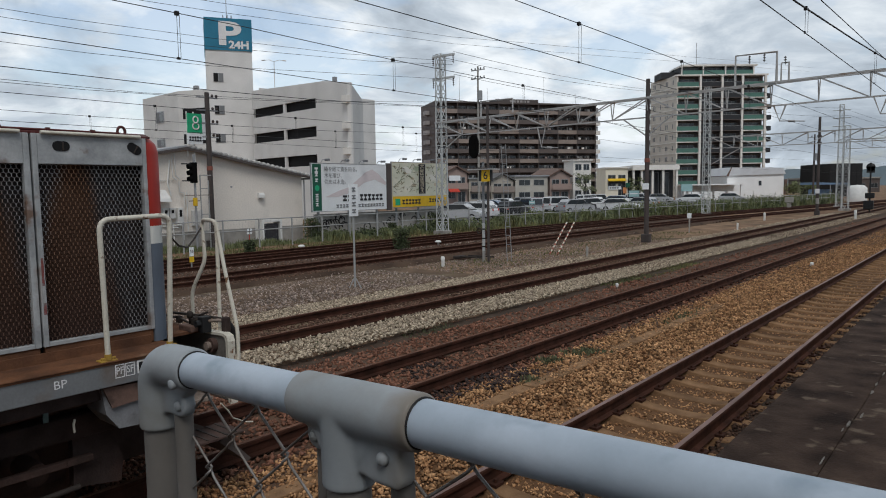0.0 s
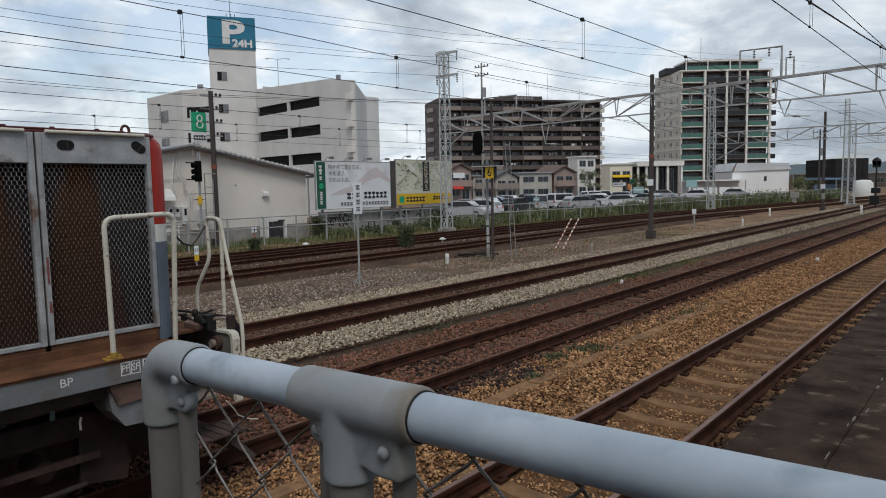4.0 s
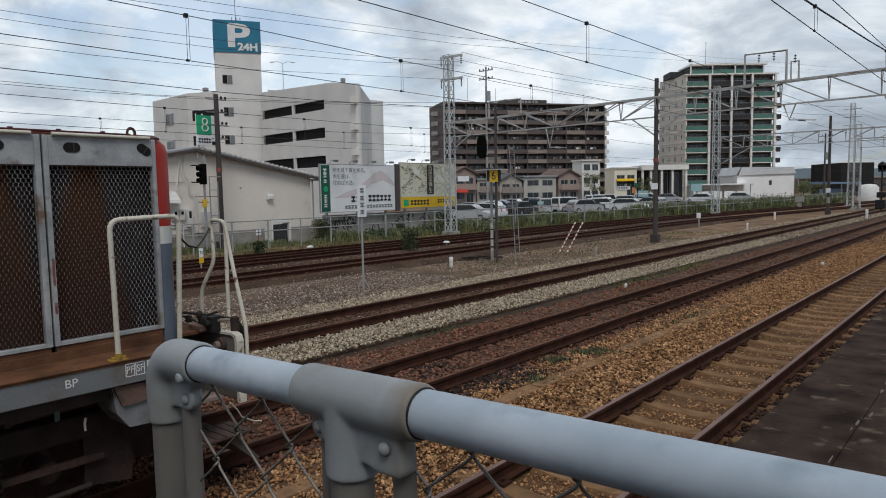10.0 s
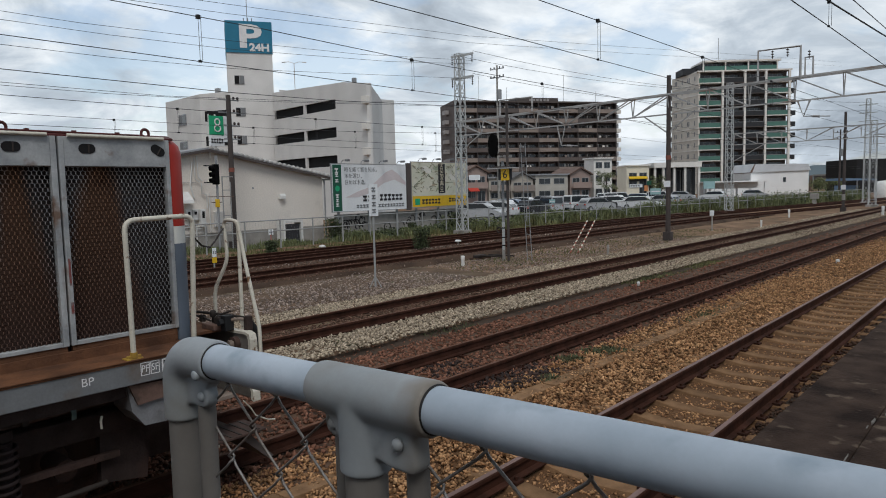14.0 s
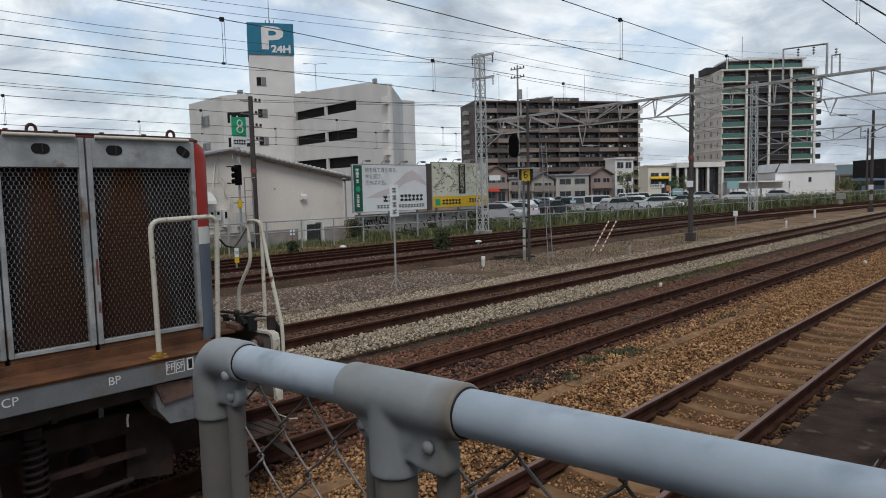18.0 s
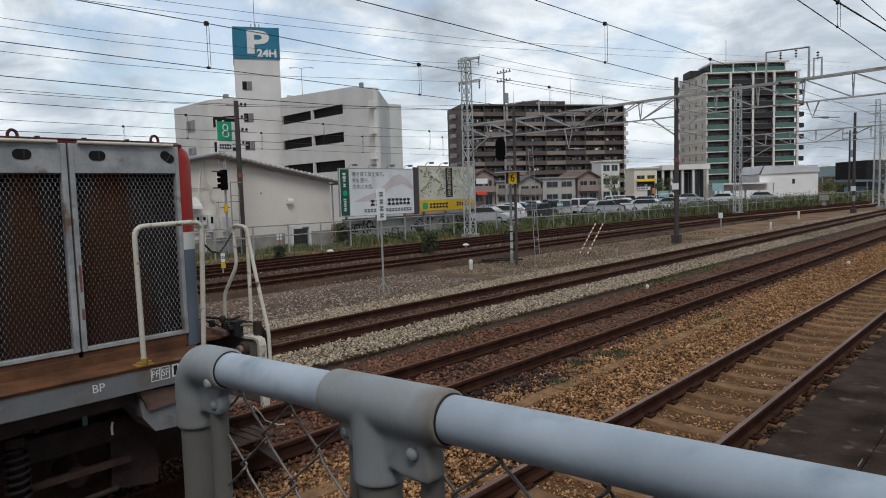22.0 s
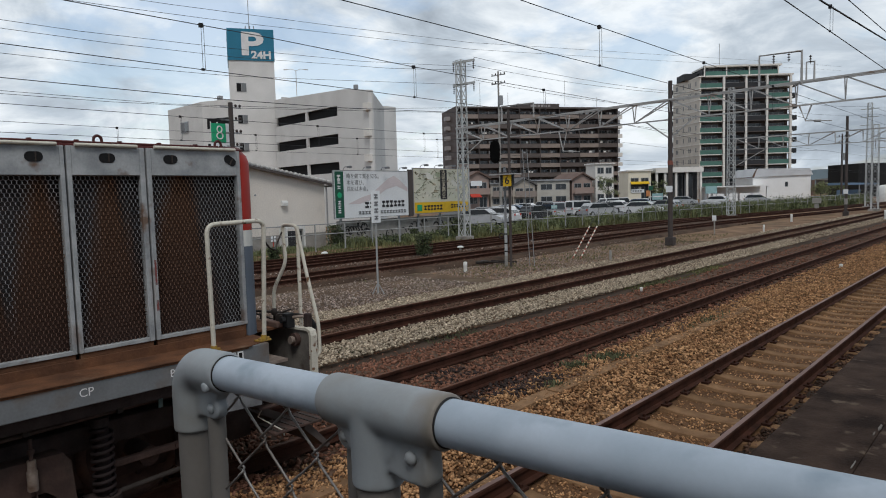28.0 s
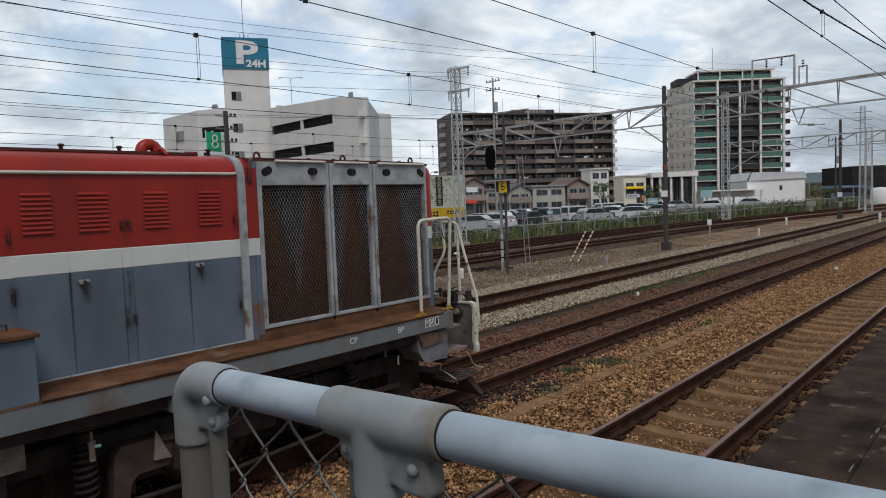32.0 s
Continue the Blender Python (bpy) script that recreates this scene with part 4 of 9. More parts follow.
# ---- pipe fence across the platform ----
def build_fence():
    fy, slope = 0.64, 0.031  # the top rail rises a little towards +x
    xe, xt, zl = -1.237, -0.696, 2.104
    R, RC = 0.0312, 0.0375

    def zt(x):
        return zl + slope * (x - xe)

    f = thing("pipe_fence", "grey painted pipe fence with cast elbow, tee and chain-link mesh", "fence", pose(0, fy, 0))
    part("top_rail", S().cyl((xe + 0.05, 0, zt(xe + 0.05)), (2.6, 0, zt(2.6)), R, 48), "pipe", f, "grey painted tube with sky light in its colour")

    def seam(x, parent):
        q = RC - 0.0042
        # black ring paints the edge shadow in the joint at the casting's mouth
        part("seam", S().lathe([(0.029, -0.002), (q, -0.002), (q, 0.0008), (0.029, 0.0008)], (x, 0, zt(x)), 40, "x"), "blackp", parent, "black ring for the shaded joint between casting and tube")

    def lug(x, z, parent, y=0.0):
        """The bolt of a drilled ear."""
        part("bolt", S().lathe([(0.0, -0.0195), (0.004, -0.0190), (0.0072, -0.0172), (0.0092, -0.0148), (0.0096, -0.0105), (0.0, -0.0105)], (x, y, z), 20, "y"), "fitting", parent, "domed painted bolt head")

    def cast(name, shape, parent, label):
        """One casting: its solids are fused and their inner corners rounded."""
        ob = part(name, shape, "fitting", parent, label)
        r = ob.modifiers.new("fuse", "REMESH")
        r.mode, r.voxel_size, r.use_smooth_shade = "VOXEL", 0.0022, True
        sm = ob.modifiers.new("round", "SMOOTH")
        sm.factor, sm.iterations = 0.5, 40
        return ob

    def ear(sh, x, z, to):
        sg = -1 if to > x else 1
        pr = [(x + sg * 0.0215 * math.cos(radians(a)), z + 0.0215 * math.sin(radians(a))) for a in range(-90, 91, 15)] + [(to, z + 0.0215), (to, z - 0.0215)]
        sh.prism(pr, -0.0125, 0.0125)

    # elbow
    br = 0.052
    arc = [(xe + 0.129, 0, zt(xe + 0.129)), (xe + 0.09, 0, zt(xe + 0.09))]
    for a in range(0, 91, 6):
        t = radians(a)
        arc.append((xe + br - br * math.sin(t), 0, zt(xe + br) - br + br * math.cos(t)))
    arc += [(xe, 0, zl - 0.10), (xe, 0, zl - 0.124)]
    sh = S().tube(arc, RC + 0.0006, 40)
    ear(sh, xe + 0.088, zl - 0.066, xe)
    sh.prism([(xe, zl - 0.01), (xe + 0.115, zl - 0.01), (xe + 0.115, zl - 0.040), (xe + 0.05, zl - 0.085), (xe, zl - 0.11)], -0.014, 0.014)
    elb = cast("elbow", sh, f, "grey cast elbow fitting")
    seam(xe + 0.129, elb)
    lug(xe + 0.088, zl - 0.066, elb)
    part("set_screw", S().lathe([(0.0, -0.0385), (0.005, -0.0383), (0.0085, -0.0370), (0.0095, -0.034), (0.0095, -0.03)], (xe + 0.108, 0, zl - 0.018), 16, "y"), "fitting", elb, "painted set screw")
    part("post", S().cyl((xe, 0, 0.90), (xe, 0, zl - 0.06), R, 40), "post", f, "grey painted upright tube, darkened for shade")
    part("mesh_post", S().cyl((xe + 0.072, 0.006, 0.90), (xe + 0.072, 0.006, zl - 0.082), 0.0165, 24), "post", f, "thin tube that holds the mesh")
    # tees
    for x in (xt, xt + 1.9):
        te = S().cyl((x - 0.116, 0, zt(x - 0.116)), (x + 0.1195, 0, zt(x + 0.1195)), RC + 0.0006, 44)
        c = x - 0.020
        te.cyl((c, 0, zt(c)), (c, 0, zt(c) - 0.112), RC + 0.0006, 44)
        te.prism([(c - 0.070, zt(x) - 0.022), (c + 0.070, zt(x) - 0.022), (c + 0.040, zt(x) - 0.066), (c - 0.040, zt(x) - 0.066)], -0.020, 0.020)
        te.prism([(c, zt(x) - 0.022), (x + 0.092, zt(x) - 0.022), (x + 0.094, zt(x) - 0.080), (x + 0.088, zt(x) - 0.090), (x + 0.046, zt(x) - 0.090), (c, zt(x) - 0.074)], -0.017, 0.016)
        ear(te, x - 0.076, zt(x) - 0.052, c)
        tee = cast("tee", te, f, "grey cast tee fitting")
        seam(x + 0.1195, tee)
        lug(x + 0.066, zt(x) - 0.050, tee, -0.0075)
        lug(x - 0.076, zt(x) - 0.052, tee)
        part("post", S().cyl((c, 0, 0.90), (c, 0, zt(c) - 0.03), R, 40), "post", f, "grey painted upright tube, darkened for shade")
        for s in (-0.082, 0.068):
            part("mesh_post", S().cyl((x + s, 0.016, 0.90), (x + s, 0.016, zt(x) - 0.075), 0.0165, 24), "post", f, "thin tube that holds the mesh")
    part("post", S().cyl((2.57, 0, 0.90), (2.57, 0, zt(2.57)), R, 40), "post", f, "grey painted upright tube, darkened for shade")
    # woven mesh, each wire bent to and fro and hooked into its neighbours
    pw, hh = 0.0735, 0.070
    x, col = xe + 0.0655, 0
    while x < 2.4:
        if not any(abs(x + pw / 2 - p) < 0.075 for p in (xt, xt + 1.9)):
            z, i, pts = zt(x) - 0.041, 0, []
            while z > 0.95:
                right = (i + col + 1) % 2
                sg = 1 if right else -1
                xo = x + pw * right + 0.004 * sg
                pts += [(xo - 0.012 * sg, 0.012 + 0.003 * sg, z + 0.013), (xo - 0.003 * sg, 0.012 + 0.005 * sg, z + 0.005), (xo, 0.012, z), (xo - 0.003 * sg, 0.012 - 0.005 * sg, z - 0.005), (xo - 0.012 * sg, 0.012 - 0.003 * sg, z - 0.013)]
                z -= hh
                i += 1
            part("mesh_wire", S().tube(pts, 0.0023, 8), "wire", f)
        x += pw
        col += 1
    for b in (1.02, 1.55):
        part("middle_wire", S().cyl((xe, 0.012, b), (2.4, 0.012, b), 0.002, 6), "wire", f)


build_fence()


# ---- the locomotive ----
REST = -6.20
loco = thing("diesel_locomotive", "red, cream and grey diesel shunting locomotive with rust-stained radiator grilles", "locomotive", pose(REST, 0, 0))


def ring(cx, cz, pts):
    return [(cx + a, cz + b) for a, b in pts]


def build_loco():
    L = loco
    y0 = -7.0
    # underframe
    for s in (1, -1):
        part("side_sill", S().box(s * 1.39, s * 1.455, y0, 2.585, 1.092, 1.262), "l_frame", L, "grey painted frame sill", bevel=0.006)
        part("sill_lip", S().prism([(s * 1.34, 1.264), (s * 1.462, 1.258), (s * 1.472, 1.262), (s * 1.472, 1.272), (s * 1.34, 1.276)], -1.46, 2.42), "rust", L, "bent rusty deck lip", bevel=0.003)
    part("underframe", S().box(-1.36, 1.36, y0, 2.56, 0.99, 1.20), "black", L)
    part("deck", S().prism([(-1.452, y0), (1.452, y0), (1.462, 2.30), (1.452, 2.44), (1.42, 2.56), (1.34, 2.64), (1.20, 2.67), (0.95, 2.68), (0.95, 3.12), (-0.95, 3.12), (-0.95, 2.68), (-1.20, 2.67), (-1.34, 2.64), (-1.42, 2.56), (-1.452, 2.44), (-1.462, 2.30)], 1.245, 1.268, "z"), "rust", L, "rusty brown walkway plate")
    part("toe_board", S().box(1.10, 1.122, -1.45, 0.40, 1.268, 1.303).box(1.10, 1.122, 0.40, 2.58, 1.268, 1.335), "rust", L, "rusty strip at the foot of the hood")
    # hood, behind the radiator
    part("hood_lower", S().prism([(-1.095, 1.27), (1.095, 1.27), (1.095, 2.03), (-1.095, 2.03)], y0, 0.40), "l_grey", L)
    part("hood_band", S().prism([(-1.097, 2.03), (1.097, 2.03), (1.097, 2.178), (-1.097, 2.178)], y0, 0.42), "l_white", L, "cream band")
    top = [(1.095, 2.178), (1.095, 2.186), (1.095, 2.700), (1.095, 2.72), (1.08, 2.78), (1.04, 2.83), (0.97, 2.868), (0.85, 2.892), (0.5, 2.908), (0, 2.915)]
    poly = top + [(-x, z) for x, z in reversed(top[:-1])]
    part("hood_upper", S().prism(poly, y0, 0.40, smooth=True), "l_red", L, "red upper hood with a rounded shoulder")
    part("gutter", S().tube([(1.105, y0, 2.728), (1.105, 0.22, 2.728), (1.09, 0.25, 2.735)], 0.013, 8), "cream", L, "cream drip rail")
    strip_pts = [(1.115, 1.28), (1.115, 2.72), (1.10, 2.79), (1.055, 2.845), (0.98, 2.885), (0.85, 2.91), (0.4, 2.925)]
    inner = [(x - 0.03, z - 0.012) for x, z in strip_pts]
    part("joint_strap", S().prism(strip_pts + inner[::-1], 0.255, 0.325), "frame_pale", L, "grey steel strap over the hood joint", bevel=0.004)
    # doors of the engine hood, with louvres, latches and hinges
    doors = [(-1.455, -1.115), (-1.105, -0.745), (-0.665, -0.225), (-0.215, 0.235)]
    for i, (a, b) in enumerate(doors):
        d = part("hood_door", S().box(1.090, 1.104, a, b, 1.314, 2.03), "l_grey", L, "grey hinged hood door", bevel=0.004)
        part("door_band", S().box(1.090, 1.105, a, b, 2.032, 2.176), "l_white", d, "cream band on the door", bevel=0.003)
    part("door_pillar", S().box(1.090, 1.101, -0.737, -0.673, 1.314, 2.03), "l_grey", L)
    part("pillar_band", S().box(1.090, 1.101, -0.737, -0.673, 2.032, 2.176), "l_white", L, "cream band")
    part("door_sill", S().box(1.098, 1.124, -1.45, 0.25, 1.304, 1.313), "frame_pale", L, "pale worn strip under the doors")
    part("centre_sill", S().box(-0.62, 0.62, y0, 2.9, 0.22, 0.985), "black", L, "dark frame between the wheels")
    for a, b in ((-1.385, -1.195), (-1.025, -0.82), (-0.555, -0.365), (-0.105, 0.085)):
        lv = part("louvre", S().box(1.093, 1.099, a - 0.008, b + 0.008, 2.30, 2.605), "l_red", L, "pressed red louvre panel")
        for j in range(9):
            z = 2.312 + j * 0.0325
            part("louvre_slat", S().prism([(1.097, z), (1.108, z - 0.002), (1.110, z + 0.003), (1.097, z + 0.023)], a, b), "l_red", lv)
    def latch(y, z, parent):
        h = part("latch", S().box(1.10, 1.120, y - 0.034, y + 0.016, z - 0.010, z + 0.014).cyl((1.112, y - 0.026, z), (1.136, y - 0.026, z), 0.016, 12).cyl((1.112, y + 0.018, z + 0.006), (1.134, y + 0.018, z + 0.006), 0.012, 12), "steel_grey", parent, "dull steel turned latch")
        part("latch_lever", S().tube([(1.134, y - 0.010, z + 0.010), (1.138, y - 0.004, z - 0.035), (1.134, y - 0.002, z - 0.085)], 0.010, 8), "gear", h)
    def hinge(y, z, parent):
        part("hinge", S().cyl((1.110, y, z - 0.030), (1.110, y, z + 0.030), 0.0085, 8).box(1.10, 1.106, y - 0.012, y + 0.012, z - 0.026, z + 0.026), "maroon" if z > 2.2 else "gear", parent, "black greasy hinge")
    latch(-1.02, 1.96, L)
    latch(-0.13, 1.995, L)
    for y, z in ((-0.735, 1.63), (-0.672, 1.64), (0.225, 1.62), (-0.73, 2.345), (-0.672, 2.345), (-1.47, 1.90), (-1.47, 2.30), (0.215, 2.34)):
        hinge(y, z, L)
    # radiator section
    part("radiator_body", S().box(-1.0, 1.0, 0.40, 2.655, 1.27, 2.84), "radiator", L, "rusty radiator core behind the grille")
    part("radiator_end_post", S().box(0.99, 1.10, 0.40, 0.452, 1.27, 2.84), "l_grey", L)
    part("hood_band_end", S().box(1.0, 1.102, 0.325, 0.448, 2.03, 2.178), "l_white", L)
    part("hood_red_end", S().box(1.0, 1.101, 0.325, 0.448, 2.178, 2.78), "l_red", L)
    part("radiator_roof", S().prism([(1.09, 2.836), (1.09, 2.852), (1.0, 2.878), (0.5, 2.90), (-0.5, 2.90), (-1.0, 2.878), (-1.09, 2.852), (-1.09, 2.836)], 0.40, 2.66), "maroon", L, "dull maroon radiator roof")
    plan = [(1.10, 2.624), (1.10, 2.655), (1.09, 2.692), (1.065, 2.730), (1.03, 2.754), (0.98, 2.766)]
    shell = plan + [(-x, y) for x, y in reversed(plan)]
    part("end_sheet_lower", S().prism(shell, 1.27, 2.035, "z", True), "l_grey", L)
    part("end_sheet_band", S().prism(shell, 2.035, 2.172, "z", True), "l_white", L, "cream band round the hood end")
    rows = []
    for z, k in ((2.172, 0), (2.74, 0), (2.80, 0.012), (2.84, 0.04), (2.862, 0.085), (2.875, 0.16)):
        rows.append([(math.copysign(max(0.0, abs(x) - k), x), y - k, z) for x, y in shell])
    n = len(shell)
    sh = S().add([p for r in rows for p in r], [(i * n + j, i * n + (j + 1) % n, (i + 1) * n + (j + 1) % n, (i + 1) * n + j) for i in range(len(rows) - 1) for j in range(n)], True)
    sh.add(rows[-1], [tuple(range(n))])
    part("end_sheet_upper", sh, "l_red", L, "red rounded hood end")
    for a, b, ma, mb in ((0.452, 1.248, 0.498, 1.218), (1.262, 1.812, 1.294, 1.772), (1.826, 2.622, 1.861, 2.591)):
        fr = S().box(1.045, 1.103, a, ma, 1.372, 2.838).box(1.045, 1.103, mb, b, 1.372, 2.838).box(1.047, 1.101, ma, mb, 1.372, 1.402).box(1.047, 1.101, ma, mb, 2.632, 2.838)
        d = part("grille_door", fr, "frame_pale", L, "grey framed radiator door", bevel=0.004)
        part("door_foot", S().box(1.05, 1.09, a + 0.01, b - 0.01, 1.275, 1.37), "rust", L)
        # expanded metal
        e, pw, ph, t = S(), 0.0158, 0.0285, 0.0023
        cols, lines = int((mb - ma) / pw), int((2.632 - 1.402) / ph)
        for r in range(lines + 1):
            z = 1.402 + r * ph
            for c in range(cols):
                q0, q1 = ma + c * pw, ma + (c + 1) * pw
                up = 1 if (r + c) % 2 else -1
                za, zb = z - up * ph * 0.155, z + up * ph * 0.155
                if c == cols - 1:
                    q1 = mb
                o = len(e.v)
                e.v += [(1.070, q0, za - t), (1.070, q1, zb - t), (1.075, q1, zb + t), (1.075, q0, za + t)]
                e.f.append((o, o + 1, o + 2, o + 3))
                e.s.append(False)
                if up > 0 and r < lines:
                    o = len(e.v)
                    zc = z + ph - ph * 0.155
                    e.v += [(1.071, q1 - t * 0.9, zb), (1.074, q1 + t * 0.9, zb), (1.074, q1 + t * 0.9, zc), (1.071, q1 - t * 0.9, zc)]
                    e.f.append((o, o + 1, o + 2, o + 3))
                    e.s.append(False)
        part("expanded_mesh", e, "mesh", d, "grey hexagonal metal mesh with rust streaks")
        part("cream_bar", S().tube([(1.118, ma + 0.02 if a > 1 else 0.64, 2.845), (1.118, mb - 0.02, 2.845)], 0.013, 8), "cream", d, "cream painted drip rail")
    slot = [(0.023 + 0.034 * math.cos(radians(a)), 0.034 * math.sin(radians(a))) for a in range(-90, 91, 15)] + [(-0.023 - 0.034 * math.cos(radians(a)), -0.034 * math.sin(radians(a))) for a in range(-90, 91, 15)]
    for y, tilt in ((0.556, 24), (1.058, 0), (1.537, 0), (2.014, 0), (2.530, -32)):
        at = Matrix.Translation((0, y, 2.757)) @ Matrix.Rotation(radians(tilt), 4, "X")
        # no opening is cut: a black plate paints the slot's inner shade
        ob = part("lifting_hole", S().prism(slot, 1.098, 1.1055, "x"), "hole", L, "black rounded plate for the shade in a lifting slot", m=at)
        part("hook_bar", S().cyl((1.1057, 0.012, -0.03), (1.1057, 0.012, 0.03), 0.006, 6), "gear", ob)
    # roof fittings
    for y in (0.53, 1.52, 2.487, -1.9):
        part("lifting_eye", S().tube([(1.0, y - 0.029 * math.cos(radians(a)), 2.868 + 0.036 * math.sin(radians(a)) + 0.02) for a in range(-30, 211, 20)], 0.0105, 8), "maroon", L, "dull red lifting eye")
    pts = [(0.70, -0.29 + 0.066 * math.cos(radians(a)), 2.925 + 0.062 * math.sin(radians(a))) for a in range(-10, 191, 12)]
    part("exhaust_bend", S().tube(pts, 0.047, 16), "l_red", L, "red curved roof duct")
    part("duct_base", S().box(0.55, 0.82, -0.48, -0.06, 2.89, 2.922), "maroon", L, bevel=0.01)
    part("duct_cap", S().tube([(0.80, -0.27, 2.935), (0.86, -0.26, 2.94), (0.90, -0.24, 2.89)], 0.014, 8).cyl((0.80, -0.28, 2.935), (0.82, -0.28, 2.935), 0.024, 12), "l_red", L)
    for y in (-0.96, -0.53, 0.24):
        part("roof_cap", S().lathe([(0.0, 0.05), (0.022, 0.045), (0.026, 0.03), (0.015, 0.026), (0.015, -0.02)], (0.7, y, 2.92), 12), "gear", L, "small dark roof vent")
    part("roof_edge", S().box(0.80, 0.86, y0, 0.05, 2.895, 2.915), "maroon", L)
    part("roof_rail", S().tube([(0.7, 0.02, 2.9), (0.7, 0.02, 2.935), (0.7, 0.13, 2.935), (0.7, 0.13, 2.9)], 0.007, 6), "l_red", L)
    part("sand_pipe", S().tube([(1.0, 0.42, 2.85), (1.09, 0.40, 2.84), (1.115, 0.375, 2.80), (1.115, 0.37, 2.70)], 0.014, 8).cyl((1.115, 0.37, 2.665), (1.115, 0.37, 2.71), 0.021, 10), "maroon", L, "dull red air pipe with a valve")
    # cab-side tank box
    part("side_tank", S().box(0.9, 1.458, y0, -1.47, 1.255, 1.672), "l_grey", L, "blue-grey side tank", bevel=0.01)
    part("tank_step", S().box(0.9, 1.485, y0, -1.448, 1.676, 1.702), "rust", L, "rusty tread plate", bevel=0.004)
    part("tank_rail", S().tube([(1.2, -1.75, 1.69), (1.2, -1.75, 1.74), (1.2, -1.55, 1.74), (1.2, -1.55, 1.69)], 0.008, 6), "gear", L)
    # hand rails
    def rail(pts, r=0.0185, label="cream painted hand rail", name="hand_rail"):
        out = []
        for i, p in enumerate(pts):
            p = Vector(p)
            if 0 < i < len(pts) - 1:
                a, b = (Vector(pts[i - 1]) - p), (Vector(pts[i + 1]) - p)
                d = min(0.075, a.length * 0.45, b.length * 0.45)
                a, b = p + a.normalized() * d, p + b.normalized() * d
                out += [a.lerp(p, t).lerp(p.lerp(b, t), t) for t in (0, 0.25, 0.5, 0.75, 1)]
            else:
                out.append(p)
        return part(name, S().tube(out, r, 12), "rail_paint", L, label)
    rail([(1.445, 2.100, 1.27), (1.455, 2.085, 2.248), (1.455, 2.590, 2.262), (1.405, 2.575, 1.27)])
    for x, y in ((1.445, 2.100), (1.405, 2.573)):
        part("rail_foot", S().box(x - 0.055, x + 0.02, y - 0.06, y + 0.06, 1.268, 1.282).box(x - 0.012, x + 0.012, y - 0.05, y + 0.05, 1.282, 1.300).cyl((x, y, 1.282), (x, y, 1.322), 0.025, 12), "mustard", L, "yellow painted rail foot", bevel=0.004)
    for s in (1, -1):
        rail([(s * 0.62, 3.22, 1.20), (s * 0.63, 3.22, 1.56), (s * 0.775, 3.275, 1.83), (s * 0.720, 3.285, 2.192), (s * 0.985, 3.265, 2.180), (s * 1.02, 3.24, 1.20)], 0.0165)
        rail([(s * 0.985, 3.262, 2.172), (s * 1.10, 3.25, 1.80), (s * 1.275, 3.24, 1.30), (s * 1.30, 3.225, 1.03), (s * 1.27, 3.17, 0.98)], 0.0165)
    part("chain", S().tube([(1.43, 2.59, 2.115), (1.30, 2.74, 2.02), (1.11, 2.92, 1.985), (0.90, 3.10, 2.03), (0.735, 3.27, 2.115)], 0.0075, 6), "gear", L, "dark safety chain")
    # end beam, steps
    part("end_beam", S().box(-1.29, 1.29, 3.13, 3.17, 0.70, 1.245), "beam_dirt", L, "dirty grey end beam plate", bevel=0.01)
    for s in (1, -1):
        edge = [(0.93, 1.236), (1.245, 1.246), (1.278, 1.236), (1.292, 1.205), (1.286, 0.80), (1.30, 0.77), (1.30, 0.70)]
        outer = [(0.93, 1.256), (1.25, 1.268), (1.306, 1.252), (1.324, 1.205), (1.322, 0.80), (1.335, 0.77), (1.335, 0.685)]
        part("beam_edge", S().prism([(s * x, z) for x, z in edge + outer[::-1]], 3.112, 3.18), "rail_paint", L, "white painted beam edge", bevel=0.006)
        for z, x0, x1, ya, yb in ((1.035, 1.0, 1.31, 2.62, 2.86), (0.775, 1.0, 1.33, 2.56, 2.95)):
            st = part("step", S().box(s * x0, s * x1, ya, yb, z, z + 0.022), "dusty_pale", L, "worn pale step tread", bevel=0.004)
            part("step_nosing", S().box(s * x1, s * (x1 + 0.012), ya, yb, z - 0.004, z + 0.026), "dusty_pale", st, bevel=0.004)
        part("step", S().box(s * 1.0, s * 1.34, 2.54, 2.80, 0.672, 0.690), "dusty", L, "worn step tread", bevel=0.004)
        low = part("bottom_step", S().box(s * 1.0, s * 1.34, 2.68, 3.22, 0.42, 0.44), "dusty", L, "brown bottom step plate with ribs", bevel=0.004)
        for k in range(6):
            part("tread_rib", S().box(s * 1.01, s * 1.33, 2.72 + k * 0.085, 2.735 + k * 0.085, 0.44, 0.446), "gear", low)
        part("step_side", S().prism([(s * 1.0, 1.25), (s * 1.28, 1.25), (s * 1.22, 0.70), (s * 1.0, 0.70)], 2.545, 2.565), "black", L)
        part("step_hanger", S().tube([(s * 1.24, 2.655, 0.69), (s * 1.22, 2.60, 0.585), (s * 1.28, 2.70, 0.50), (s * 1.30, 2.79, 0.43), (s * 1.30, 2.80, 0.385)], 0.0065, 6), "cream", L, "thin bright bent rod at the steps")
        part("step_hanger", S().tube([(s * 1.22, 3.09, 0.68), (s * 1.21, 3.16, 0.60), (s * 1.20, 3.21, 0.52), (s * 1.20, 3.33, 0.45), (s * 1.20, 3.405, 0.432)], 0.0065, 6), "cream", L, "thin bright bent rod at the steps")
        nut = part("beam_bolt", S().cyl((s * 1.095, 3.13, 1.15), (s * 1.095, 3.085, 1.15), 0.060, 16), "dusty", L, "large bolt on the beam")
        part("bolt_boss", S().cyl((s * 1.095, 3.085, 1.15), (s * 1.095, 3.05, 1.15), 0.036, 6), "dusty_pale", nut)
